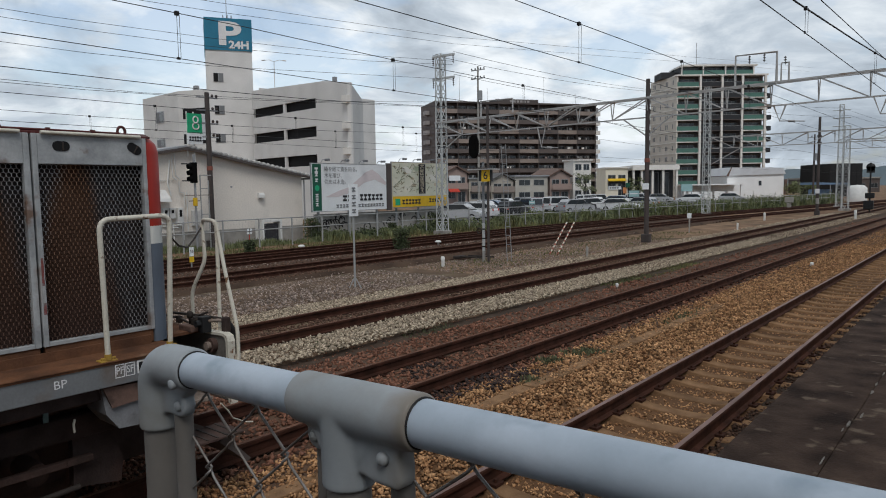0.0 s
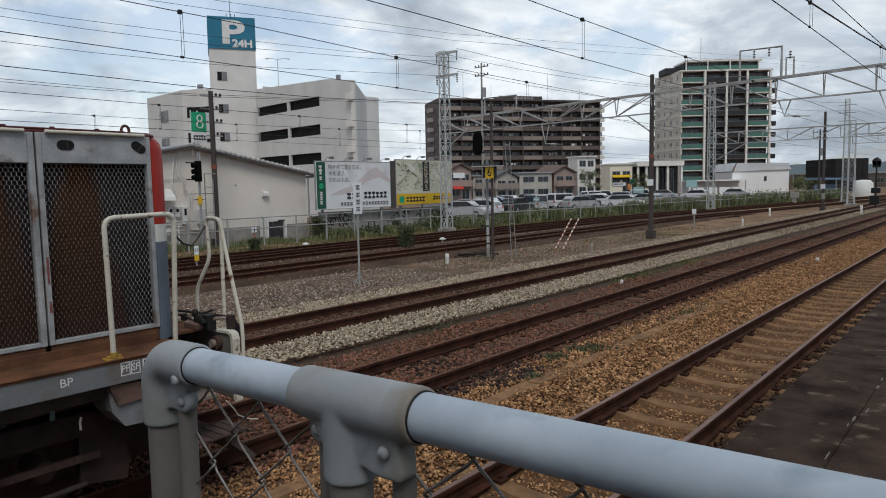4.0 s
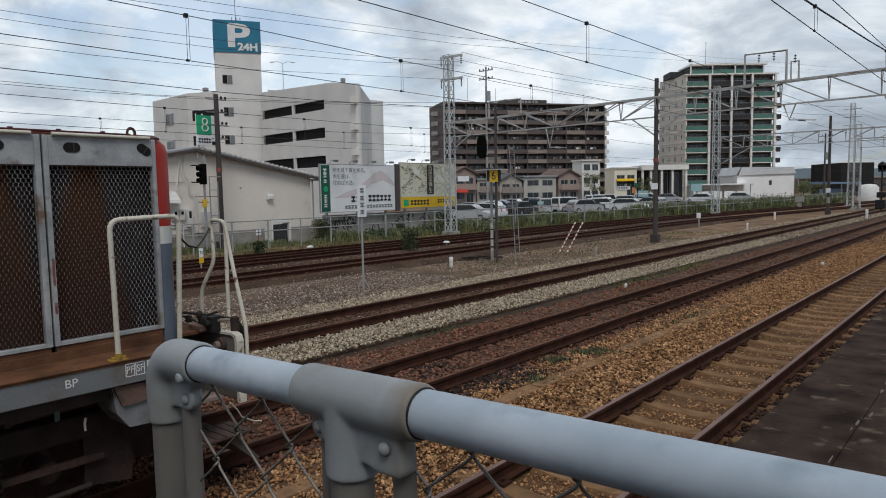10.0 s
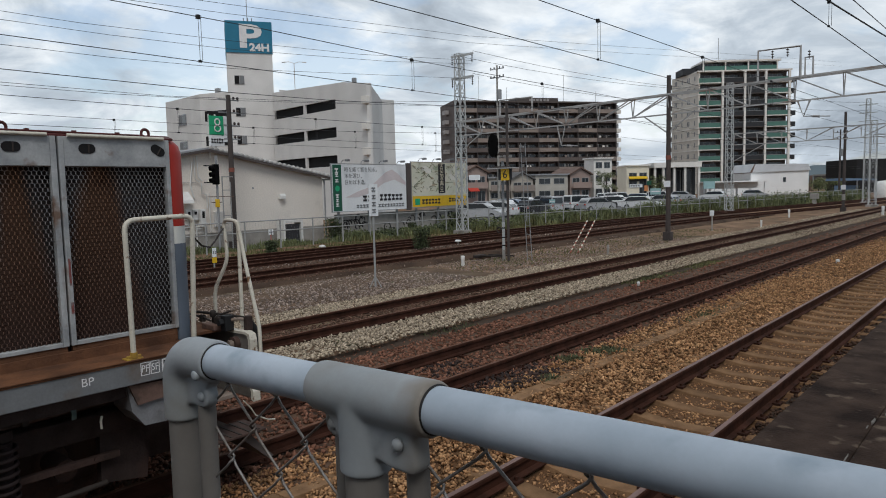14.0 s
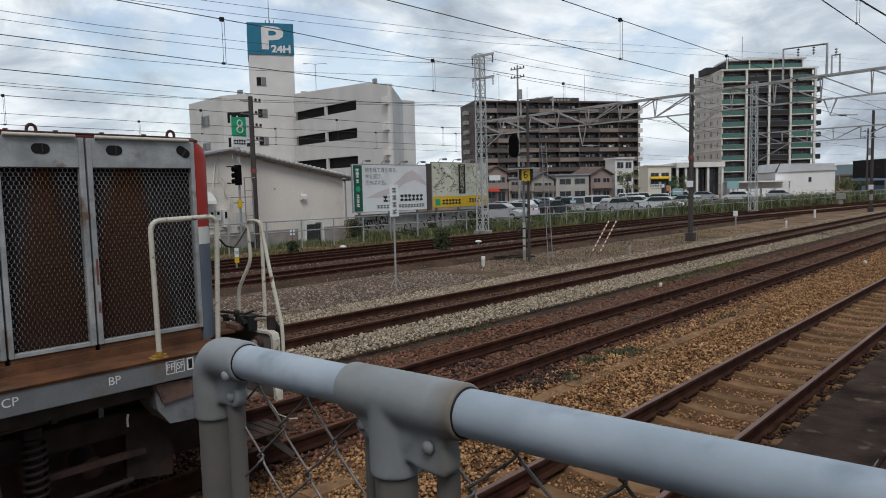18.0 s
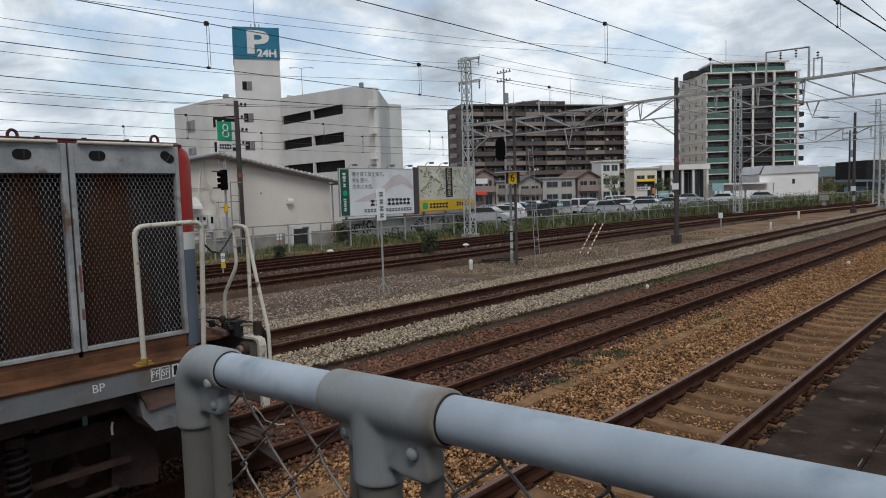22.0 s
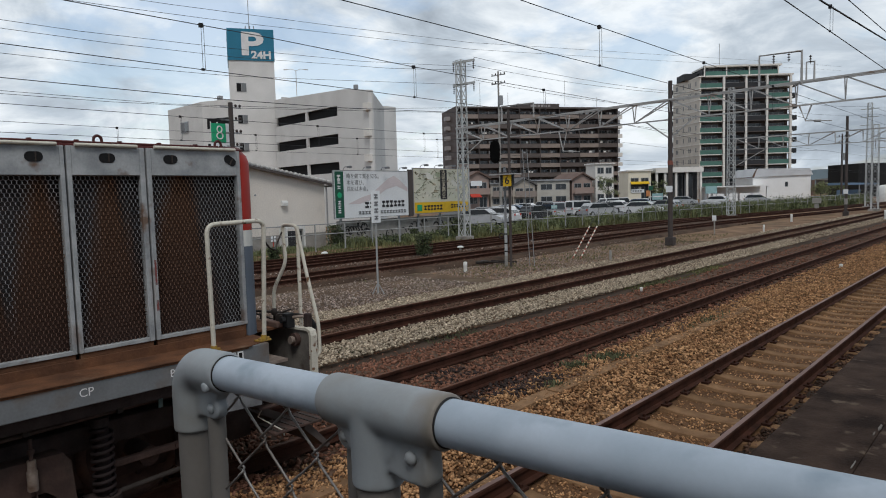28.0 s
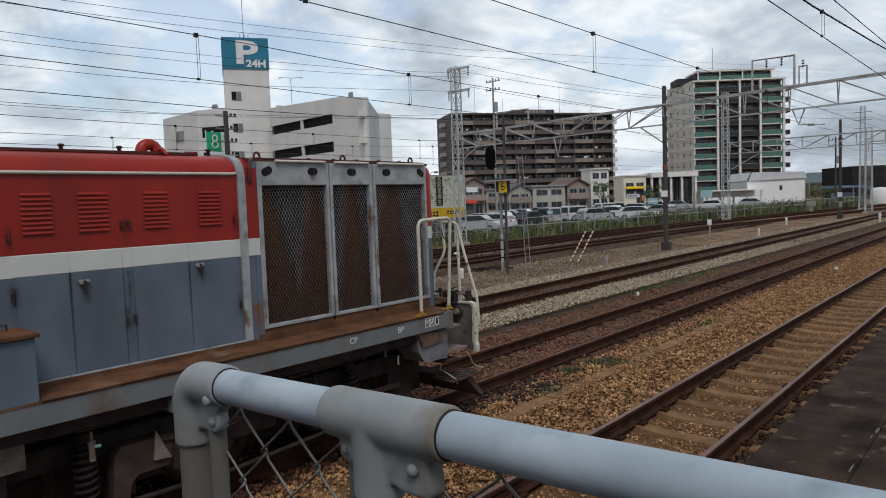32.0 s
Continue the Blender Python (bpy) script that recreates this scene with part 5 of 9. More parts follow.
    part("coupler_lever", S().tube([(1.16, 3.21, 1.16), (1.14, 3.22, 1.29), (1.06, 3.22, 1.355), (0.80, 3.22, 1.35), (0.2, 3.22, 1.32)], 0.012, 8), "gear", L, "black coupling lever")
    hb = part("hose_box", S().box(0.80, 1.00, 2.98, 3.11, 1.262, 1.315), "lid_rust", L, "dark brown brake gear on the end deck", bevel=0.010)
    part("valve_body", S().box(0.925, 1.02, 3.02, 3.10, 1.315, 1.375).cyl((0.97, 3.05, 1.37), (0.97, 3.05, 1.385), 0.03, 12), "gear", hb, "black valve body", bevel=0.008)
    part("valve_block", S().box(1.02, 1.095, 3.03, 3.115, 1.262, 1.395).cyl((1.055, 3.03, 1.34), (1.055, 2.99, 1.34), 0.028, 12), "blackp", hb, "black valve block", bevel=0.012)
    part("valve_knob", S().lathe([(0.0, 0.0), (0.012, 0.0), (0.012, 0.05), (0.026, 0.06), (0.028, 0.10), (0.018, 0.112), (0.0, 0.114)], (0.872, 3.05, 1.31), 12), "gear", hb)
    part("lever", S().tube([(0.93, 3.06, 1.38), (0.99, 3.10, 1.405), (1.045, 3.13, 1.425)], 0.009, 6), "gear", hb)
    part("lever_grip", S().tube([(1.040, 3.128, 1.42), (1.062, 3.14, 1.44)], 0.012, 8), "dusty_pale", hb, "pale worn lever end")
    part("link_rod", S().tube([(0.40, 3.09, 1.335), (0.62, 3.09, 1.33), (0.80, 3.09, 1.305)], 0.010, 6), "gear", hb)
    part("link_clip", S().box(0.60, 0.612, 3.07, 3.11, 1.29, 1.35).box(0.63, 0.642, 3.07, 3.11, 1.29, 1.35), "gear", hb)
    part("hose_pipe", S().tube([(1.09, 3.09, 1.355), (1.13, 3.15, 1.36), (1.16, 3.19, 1.35)], 0.014, 8), "dusty_pale", hb, "pale dusty pipe")
    part("angle_cock", S().box(1.15, 1.21, 3.165, 3.225, 1.255, 1.385), "black", L, "dark angle cock above the hose", bevel=0.012)
    part("brake_hose", S().tube([(1.18, 3.22, 1.33), (1.19, 3.25, 1.27), (1.175, 3.26, 1.15), (1.12, 3.26, 1.0), (1.02, 3.25, 0.86)], 0.024, 10), "blackp", L, "black brake hose")
    part("coupler", S().box(-0.11, 0.11, 3.17, 3.5, 0.78, 1.0).box(-0.18, 0.16, 3.45, 3.75, 0.74, 1.02), "gear", L, "dark knuckle coupler", bevel=0.03)
    part("rail_guard", S().prism([(3.05, 0.36), (3.30, 0.12), (3.34, 0.14), (3.09, 0.42)], -1.25, 1.25, "x"), "dark_slab", L, "dark rail guard plate")
    # sand box
    part("sand_box", S().prism([(2.06, 1.07), (2.53, 1.07), (2.545, 1.0), (2.53, 0.745), (2.17, 0.765), (2.085, 0.885)], 1.10, 1.40, "x"), "sand_grey", L, "dark grey sand box", bevel=0.012)
    part("sand_lid", S().prism([(2.063, 1.082), (2.44, 1.064), (2.463, 0.957), (2.12, 0.930)], 1.39, 1.425, "x"), "lid_rust", L, "brown rusted sand box lid", bevel=0.008)
    # bogies
    for yb in (0.1, -5.0):
        for s in (1, -1):
            part("bogie_frame", S().box(s * 0.86, s * 1.02, yb - 2.3, yb + 2.3, 0.64, 0.82).box(s * 0.88, s * 1.0, yb - 0.5, yb + 0.5, 0.45, 0.64), "black", L, bevel=0.02)
            for e in (1, -1):
                ys = yb + e * 1.235 + 0.012
                pts = [(s * 1.16 + 0.068 * math.cos(radians(a)), ys + 0.068 * math.sin(radians(a)), 0.34 + a / 360 * 0.054) for a in range(0, 360 * 9 + 1, 24)]
                part("coil_spring", S().tube(pts, 0.0145, 7).cyl((s * 1.16, ys, 0.34), (s * 1.16, ys, 0.83), 0.05, 10), "sooty", L, "greasy coil spring")
                part("spring_seat", S().cyl((s * 1.16, ys, 0.28), (s * 1.16, ys, 0.335), 0.11, 16).box(s * 1.02, s * 1.14, ys - 0.11, ys + 0.11, 0.27, 0.32), "black", L)
                part("spring_cap", S().cyl((s * 1.14, ys, 0.835), (s * 1.14, ys, 0.90), 0.06, 16).box(s * 1.0, s * 1.12, ys - 0.06, ys + 0.06, 0.84, 0.90), "black", L)
                q = [(yb + e * d, z) for d, z in ((0.53, 0.69), (0.60, 0.73), (0.98, 0.73), (1.03, 0.66), (1.06, 0.28), (0.94, 0.28), (0.92, 0.44), (0.86, 0.49), (0.62, 0.49))]
                part("axle_guide", S().prism(q, s * 1.04, s * 1.18, "x"), "dusty", L, "brown dusty axle guide plate", bevel=0.012)
                part("axle_box", S().box(s * 0.98, s * 1.10, yb + e * 0.95 - 0.10, yb + e * 0.95 + 0.10, 0.32, 0.56), "black", L, "brown greasy axle box", bevel=0.015)
            d = part("damper", S().cyl((s * 1.23, yb + 0.77, 0.55), (s * 1.23, yb + 0.77, 0.68), 0.033, 14).cyl((s * 1.23, yb + 0.77, 0.68), (s * 1.23, yb + 0.77, 0.755), 0.027, 14), "dusty_pale", L, "dusty pale brown damper", bevel=0.003)
            part("damper_rod", S().cyl((s * 1.23, yb + 0.77, 0.755), (s * 1.23, yb + 0.77, 0.90), 0.012, 10).cyl((s * 1.23, yb + 0.77, 0.80), (s * 1.23, yb + 0.77, 0.825), 0.022, 10), "dusty", d)
            part("damper_eye", S().tube([(s * 1.23, yb + 0.75, 0.545), (s * 1.23, yb + 0.75, 0.47), (s * 1.23, yb + 0.79, 0.47), (s * 1.23, yb + 0.79, 0.545)], 0.007, 6), "dusty", d)
            part("hanger", S().box(s * 1.10, s * 1.20, yb + 0.20, yb + 0.34, 0.83, 1.05).box(s * 1.195, s * 1.215, yb + 0.205, yb + 0.335, 0.815, 0.875), "dusty_pale", L, "dusty hanger bracket", bevel=0.006)
            eye = [(s * 1.2, yb + 0.115 * math.cos(radians(t)) * 0.7 - 0.085, 0.68 + 0.020 * math.sin(radians(t)) + 0.12 * 0.1 * math.cos(radians(t))) for t in range(0, 361, 20)]
            part("slotted_link", S().tube(eye, 0.010, 6).tube([(s * 1.2, yb - 0.68, 0.70), (s * 1.2, yb - 0.165, 0.668)], 0.014, 8), "dusty", L, "dusty slotted brake link")
            part("gusset", S().prism([(yb - 0.726, 0.79), (yb - 0.754, 0.566), (yb - 0.617, 0.554)], s * 1.19, s * 1.21, "x"), "dusty_pale", L, "pale worn triangular gusset", bevel=0.004)
            part("brake_cylinder", S().cyl((s * 1.17, yb - 0.555, 0.44), (s * 1.17, yb - 0.555, 0.69), 0.036, 12).cyl((s * 1.17, yb - 0.555, 0.60), (s * 1.17, yb - 0.555, 0.62), 0.044, 12), "black", L)
            v = part("drain_cock", S().cyl((s * 1.262, yb - 1.21, 0.72), (s * 1.262, yb - 1.21, 0.84), 0.020, 12).cyl((s * 1.262, yb - 1.21, 0.84), (s * 1.262, yb - 1.21, 0.93), 0.012, 10).cyl((s * 1.262, yb - 1.21, 0.845), (s * 1.262, yb - 1.21, 0.86), 0.026, 12), "dusty_pale", L, "pale drain cock", bevel=0.002)
            part("cock_lever", S().cyl((s * 1.27, yb - 1.20, 0.82), (s * 1.27, yb - 1.155, 0.815), 0.014, 8), "teal", v, "faded green lever")
            part("cock_bracket", S().box(s * 1.15, s * 1.28, yb - 1.31, yb - 1.03, 0.945, 0.962), "dusty", L, bevel=0.004)
            part("brake_rod", S().tube([(s * 1.1, yb - 1.7, 0.30), (s * 1.1, yb, 0.24), (s * 1.1, yb + 1.9, 0.32)], 0.022, 8), "gear", L)
            part("air_pipe", S().tube([(s * 1.20, yb - 1.5, 0.95), (s * 1.20, yb + 0.4, 0.915), (s * 1.2, yb + 2.4, 0.96)], 0.014, 8), "dusty", L)
    part("battery_box", S().box(1.0, 1.20, -2.3, -1.50, 0.77, 0.955).cyl((1.20, -1.62, 0.85), (1.212, -1.62, 0.85), 0.02, 10), "dusty_pale", L, "dusty grey battery box under the sill", bevel=0.006)
    for y in (-3.0, 0.85, 1.46):
        part("pipe_bracket", S().box(1.2, 1.24, y - 0.02, y + 0.02, 0.92, 1.09), "gear", L)
    part("cock_handle", S().tube([(1.25, 1.935, 0.865), (1.25, 1.925, 0.83), (1.25, 1.928, 0.775)], 0.009, 6), "cream", L, "pale cock handle")
    part("pipe_hanger", S().box(1.235, 1.25, 1.738, 1.77, 0.89, 1.08), "pipe_teal", L, "faded green pipe hanger")
    part("brake_beam", S().box(1.02, 1.07, 1.40, 2.12, 0.47, 0.52).cyl((1.07, 1.95, 0.50), (1.085, 1.95, 0.50), 0.02, 8), "dusty", L, "dusty brake beam in front of the wheel", bevel=0.006)
    part("guard_plate", S().prism([(2.01, 0.83), (2.24, 0.80), (2.366, 0.40), (2.345, 0.22), (2.0, 0.28)], 0.92, 1.0, "x"), "black", L, "black guard plate behind the sand box", bevel=0.008)
    part("red_tape", S().box(1.1035, 1.105, 1.838, 1.856, 1.60, 1.68), "tape_red", L, "worn red tape on the door edge")
    part("red_tape", S().box(1.1035, 1.105, 1.838, 1.853, 1.80, 1.99), "tape_red", L, "worn red tape on the door edge")
    part("sill_bracket", S().box(1.25, 1.44, -0.60, -0.13, 0.955, 1.098), "l_frame", L, "grey box bracket below the sill", bevel=0.006)
    part("bracket_slot", S().box(1.439, 1.4425, -0.48, -0.26, 1.030, 1.034), "gear", L)
    part("roof_pipe", S().tube([(1.06, 0.45, 2.868), (1.06, 2.45, 2.868)], 0.009, 6), "maroon", L, "dull red pipe along the roof edge")
    for y in (0.75, 1.05, 1.35, 1.65, 1.95, 2.25):
        part("pipe_clip", S().box(1.045, 1.075, y - 0.012, y + 0.012, 2.858, 2.884), "maroon", L)
    part("belly_tank", S().box(-1.15, 1.15, -3.6, -1.6, 0.42, 0.98), "black", L, bevel=0.03)


WHEELS = []


def build_wheels():
    prof = [(0.05, -0.09), (0.12, -0.09), (0.13, -0.02), (0.33, -0.02), (0.36, -0.06), (0.43, -0.06), (0.436, 0.06), (0.462, 0.068), (0.458, 0.09), (0.37, 0.085), (0.34, 0.02), (0.13, 0.03), (0.05, 0.04)]
    for yb in (0.1, -5.0):
        for d in (1.68, 0.0, -1.68):
            w = part("wheelset", S().lathe(prof[::-1], (-0.57, 0, 0), 36, "x").lathe([(r, -h) for r, h in prof], (0.57, 0, 0), 36, "x").cyl((-0.95, 0, 0), (0.95, 0, 0), 0.08, 16), "dusty", loco, "dark dusty steel wheel pair")
            for k in range(6):
                a = radians(60 * k)
                part("wheel_bolt", S().cyl((0.60, 0.24 * math.cos(a), 0.24 * math.sin(a)), (0.615, 0.24 * math.cos(a), 0.24 * math.sin(a)), 0.022, 8), "black", w)
            WHEELS.append((w, yb + d))


build_loco()
build_wheels()


def sill_marks():
    fx = 1.4555

    def box_outline(y0, y1, z0, z1, t=0.0055):
        return S().box(fx, fx + 0.002, y0, y1, z0, z0 + t).box(fx, fx + 0.002, y0, y1, z1 - t, z1).box(fx, fx + 0.002, y0, y0 + t, z0 + t, z1 - t).box(fx, fx + 0.002, y1 - t, y1, z0 + t, z1 - t)
    for body, y, z in (("CP", 1.158, 1.181), ("BP", 1.779, 1.180)):
        text("sill_letters", body, 0.080, "text_white", loco, Matrix.Translation((fx, y, z)) @ UP_X, "white stencilled letters", depth=0.001)
    for body, y in (("PF", 2.170), ("SF", 2.242)):
        part("letter_frame", box_outline(y - 0.033, y + 0.033, 1.143, 1.237), "text_white", loco)
        text("sill_letters", body, 0.072, "text_white", loco, Matrix.Translation((fx, y, 1.190)) @ UP_X, "white stencilled letters", depth=0.001, squeeze=0.78)
    part("sill_slot", box_outline(2.293, 2.345, 1.145, 1.237, 0.011), "text_white", loco, "white outlined slot")
    # flat black plate paints the shaded inside of the slot
    part("slot_hole", S().box(fx, fx + 0.001, 2.304, 2.334, 1.156, 1.226), "hole", loco)


sill_marks()


# ---- masts, gantries and wires ----
def lattice(name, x, y, h, w0, w1, label, m="lattice", panels=14):
    t = thing(name, label, "mast", pose(x, y, -0.25))
    H = h + 0.25
    def c(z):
        w = w0 + (w1 - w0) * z / H
        return [(-w / 2, -w / 2), (w / 2, -w / 2), (w / 2, w / 2), (-w / 2, w / 2)]
    for i in range(4):
        a, b = c(0)[i], c(H)[i]
        part("leg", S().cyl((*a, 0), (*b, H), 0.040, 4), m, t)
    for k in range(panels):
        z0, z1 = H * k / panels, H * (k + 1) / panels
        br = S()
        for i in range(4):
            j = (i + 1) % 4
            p, q = (i, j) if k % 2 else (j, i)
            br.cyl((*c(z0)[p], z0), (*c(z1)[q], z1), 0.024, 4)
            br.cyl((*c(z1)[i], z1), (*c(z1)[j], z1), 0.02, 4)
        part("bracing", br, m, t)
    part("footing", S().box(-w0 * 0.8, w0 * 0.8, -w0 * 0.8, w0 * 0.8, -0.2, 0.22), "concrete", t, bevel=0.02)
    return t


def insulator(x0, y0, z0, parent, n=4, d=0.11, r=0.06):
    s = S()
    for i in range(n):
        s.lathe([(0.02, 0), (r, -0.02), (r * 0.9, -0.045), (0.02, -0.04)], (x0, y0, z0 - i * d), 10)
    s.cyl((x0, y0, z0 + 0.03), (x0, y0, z0 - n * d), 0.015, 6)
    return part("insulator", s, "insul", parent)


tw = lattice("lattice_tower", -26.3, 31.8, 10.4, 0.50, 0.40, "pale grey steel lattice tower carrying feeder wires")
for z in (10.55, 9.25):
    part("cross_arm", S().box(-0.6, 1.05, -0.05, 0.05, z - 0.06, z + 0.06), "lattice", tw)
    for x in (-0.55, 0.98):
        insulator(x, 0, z - 0.08, tw)
tw2 = lattice("lattice_tower", -21.25, 63.5, 11.3, 0.58, 0.44, "pale grey steel lattice tower beside the fence", panels=18)
tw3 = lattice("lattice_tower", -12.78, 80.0, 8.3, 0.62, 0.5, "pale grey steel lattice tower between the far tracks", panels=12)
tw4 = lattice("lattice_tower", -15.0, 90.0, 11.5, 0.62, 0.42, "pale grey steel lattice tower between the far tracks", panels=16)
for z in (9.3, 10.2, 11.1):
    part("cross_arm", S().box(-0.9, 0.9, -0.05, 0.05, z - 0.04, z + 0.04), "lattice", tw4)


def gantry(y, xs, zb, zt, falls, label, m="truss", d=0.22, rise=(0.0, 0.0)):
    """A truss beam over the tracks: node places, height of its chords at the first node, and which bays' diagonals fall towards +x."""
    g = thing("overhead_gantry", label, "gantry", pose(0, y, 0))

    def lo(x):
        return zb + rise[0] * (x - xs[0])

    def hi(x):
        return zt + rise[1] * (x - xs[0])
    for s in (-d, d):
        part("top_chord", S().tube([(x, s, hi(x)) for x in xs], 0.05, 4, flat=True), m, g)
    part("bottom_chord", S().tube([(x, 0, lo(x)) for x in xs], 0.045, 4, flat=True), m, g)
    for i in range(len(xs) - 1):
        a, b = xs[i], xs[i + 1]
        for s in (-d, d):
            p, q = ((a, s, hi(a)), (b, 0, lo(b))) if falls(a) else ((a, 0, lo(a)), (b, s, hi(b)))
            part("diagonal", S().cyl(p, q, 0.034, 4), m, g)
            part("upright", S().cyl((a, 0, lo(a)), (a, s, hi(a)), 0.028, 4), m, g)
        part("cross_tie", S().cyl((a, -d, hi(a)), (a, d, hi(a)), 0.025, 4), m, g)
    return g


nodes = [-26.6 + 1.886 * i for i in range(7)] + [-13.45 + 1.82 * i for i in range(12)]
g1 = gantry(31.8, nodes, 5.60, 6.42, lambda x: x < -19.5 or x > -14, "grey steel truss gantry spanning all the tracks", rise=(0.0105, 0.0178))
part("top_frame", S().tube([(-9.48, 0, 6.7), (-9.48, 0, 8.08), (-7.80, 0, 8.05), (-7.80, 0, 6.7)], 0.055, 4, flat=True), "truss", g1, "square wire frame on the beam")
for x in (-8.9, -8.3):
    insulator(x, 0, 8.0, g1, 3)
part("horn_bracket", S().tube([(-7.62, 0, 6.75), (-7.62, 0, 7.55), (-7.32, 0, 7.55), (-7.32, 0, 6.75)], 0.045, 4, flat=True), "truss", g1)
insulator(-7.47, 0, 7.80, g1, 3)
for x, z0, z1 in ((-19.36, 5.67, 4.62), (-7.64, 5.80, 5.14), (-4.0, 5.83, 5.15)):
    part("hanger", S().tube([(x - 0.24, 0, z0), (x, 0, z1), (x + 0.24, 0, z0)], 0.04, 4, flat=True), "truss", g1, "V-shaped wire hanger")
    part("steady_arm", S().cyl((x, 0, z1), (x + 1.0, 0, z1 - 0.08), 0.022, 6).cyl((x + 0.35, 0, z1 - 0.03), (x + 0.6, 0, z1 - 0.05), 0.05, 8), "truss", g1)
part("knee_brace", S().cyl((-14.7, 0, 5.72), (-13.5, 0, 4.85), 0.04, 4).cyl((-12.3, 0, 5.74), (-13.5, 0, 4.85), 0.04, 4), "truss", g1)
part("knee_brace", S().cyl((-24.8, 0, 5.62), (-26.3, 0, 4.68), 0.04, 4), "truss", g1)
part("wall_frame", S().tube([(-23.35, 0, 6.45), (-23.35, 0, 7.39), (-21.19, 0, 7.36), (-21.19, 0, 6.50)], 0.06, 4, flat=True), "truss", g1, "square wire frame on the beam")

g2 = gantry(64.5, [-21.2 + 2.0 * i for i in range(16)], 5.85, 6.85, lambda x: x < -16 or x > -8, "grey steel truss gantry over the far tracks")
part("knee_brace", S().cyl((-18.5, 0, 5.85), (-21.2, 0, 4.4), 0.05, 4), "truss", g2)
g3 = gantry(80.0, [-12.8 + 2.2 * i for i in range(12)], 6.0, 6.9, lambda x: x < -4, "grey steel truss gantry at the throat of the yard")


def pole(x, y, h, r, label, m="pole", z0=-0.25, group="", square=False):
    t = thing("line_pole", label, "pole", pose(x, y, z0), group)
    part("shaft", S().cyl((0, 0, 0), (0, 0, h - z0), r, 4 if square else 14, r * (1 if square else 0.8)), m, t)
    part("footing", S().box(-r * 1.6, r * 1.6, -r * 1.6, r * 1.6, 0, 0.40), m, t, bevel=0.02)
    return t


p1 = pole(-13.47, 31.8, 7.55, 0.12, "dark brown steel mast with a worn red ring")
part("red_ring", S().cyl((0, 0, 3.85), (0, 0, 4.05), 0.126, 14), "ring_red", p1)
part("notice_plate", S().box(-0.16, 0.16, -0.14, -0.125, 2.55, 2.85), "sign_white", p1)
p2 = pole(-12.82, 67.0, 8.25, 0.13, "dark brown steel mast with a small white plate")
part("notice_plate", S().box(-0.18, 0.18, -0.16, -0.14, 1.9, 2.3), "sign_white", p2)
part("yellow_band", S().cyl((0, 0, 1.0), (0, 0, 1.5), 0.135, 14), "concrete", p2)



def cable(name, a, b, r, sag=0.0, n=14, parent=None):
    a, b = Vector(a), Vector(b)
    pts = [a.lerp(b, i / n) - Vector((0, 0, sag * 4 * (i / n) * (1 - i / n))) for i in range(n + 1)]
    return part(name, S().tube(pts, r, 6), "cable", parent)


def line(pts, r, parent, name="wire"):
    return part(name, S().tube(pts, r, 6), "cable", parent)


def catenary(x, zc, mess, drops, label, rc=0.0065, rm=0.0075):
    """A level contact wire under a carrier wire that sags between its supports; mess: y, z of the carrier."""
    t = thing("catenary_wire", label, "overhead wire")
    line([(x, -30, zc), (x, 260, zc)], rc, t, "contact_wire")
    line([(x, y, z) for y, z in mess], rm, t, "messenger_wire")
    for y in drops:
        zm = float(np.interp(y, [p[0] for p in mess], [p[1] for p in mess]))
        part("dropper", S().cyl((x, y, zc), (x, y, zm), 0.004, 5).cyl((x + 0.04, y + 0.02, zc), (x + 0.04, y + 0.02, zm), 0.004, 5), "cable", t)
        part("clamp", S().box(x - 0.026, x + 0.026, y - 0.03, y + 0.03, zm - 0.035, zm + 0.028), "blackp", t)
        part("clip", S().box(x - 0.015, x + 0.015, y - 0.025, y + 0.025, zc - 0.015, zc + 0.02), "blackp", t)


catenary(-2.88, 5.07, [(-30, 6.3), (-8, 5.6), (6, 5.3), (12.85, 5.46), (18.5, 5.71), (25, 6.05), (31.8, 6.45), (60, 5.6), (90, 6.4), (260, 6.4)], (13.5, 21.5, 26.5), "dark contact and carrier wires over the platform track", 0.008, 0.015)
catenary(-6.32, 4.76, [(-30, 5.47), (31.8, 5.47), (260, 5.47)], (5, 11.7, 16.9, 22.5), "dark contact and carrier wires over the siding")
catenary(-10.2, 4.54, [(-30, 5.25), (7, 5.24), (10.7, 5.18), (31.8, 5.2), (260, 5.2)], (0, 5.85, 10.75, 15.8), "dark contact and carrier wires over the middle track")
catenary(-18.7, 4.22, [(-30, 5.2), (-8, 4.92), (9.9, 4.895), (20.2, 4.93), (31.8, 5.35), (60, 4.9), (90, 5.35)], (4.95, 9.93, 14.88, 20.2, 25.4), "dark contact and carrier wires over the far track", 0.007, 0.008)
catenary(-22.1, 4.28, [(-30, 5.1), (-8, 4.88), (9.6, 4.85), (14.7, 4.87), (19.7, 4.96), (31.8, 5.4)], (4.6, 9.6, 14.67, 19.67, 24.8), "dark contact and carrier wires over the track beside the boundary fence", 0.006, 0.007)


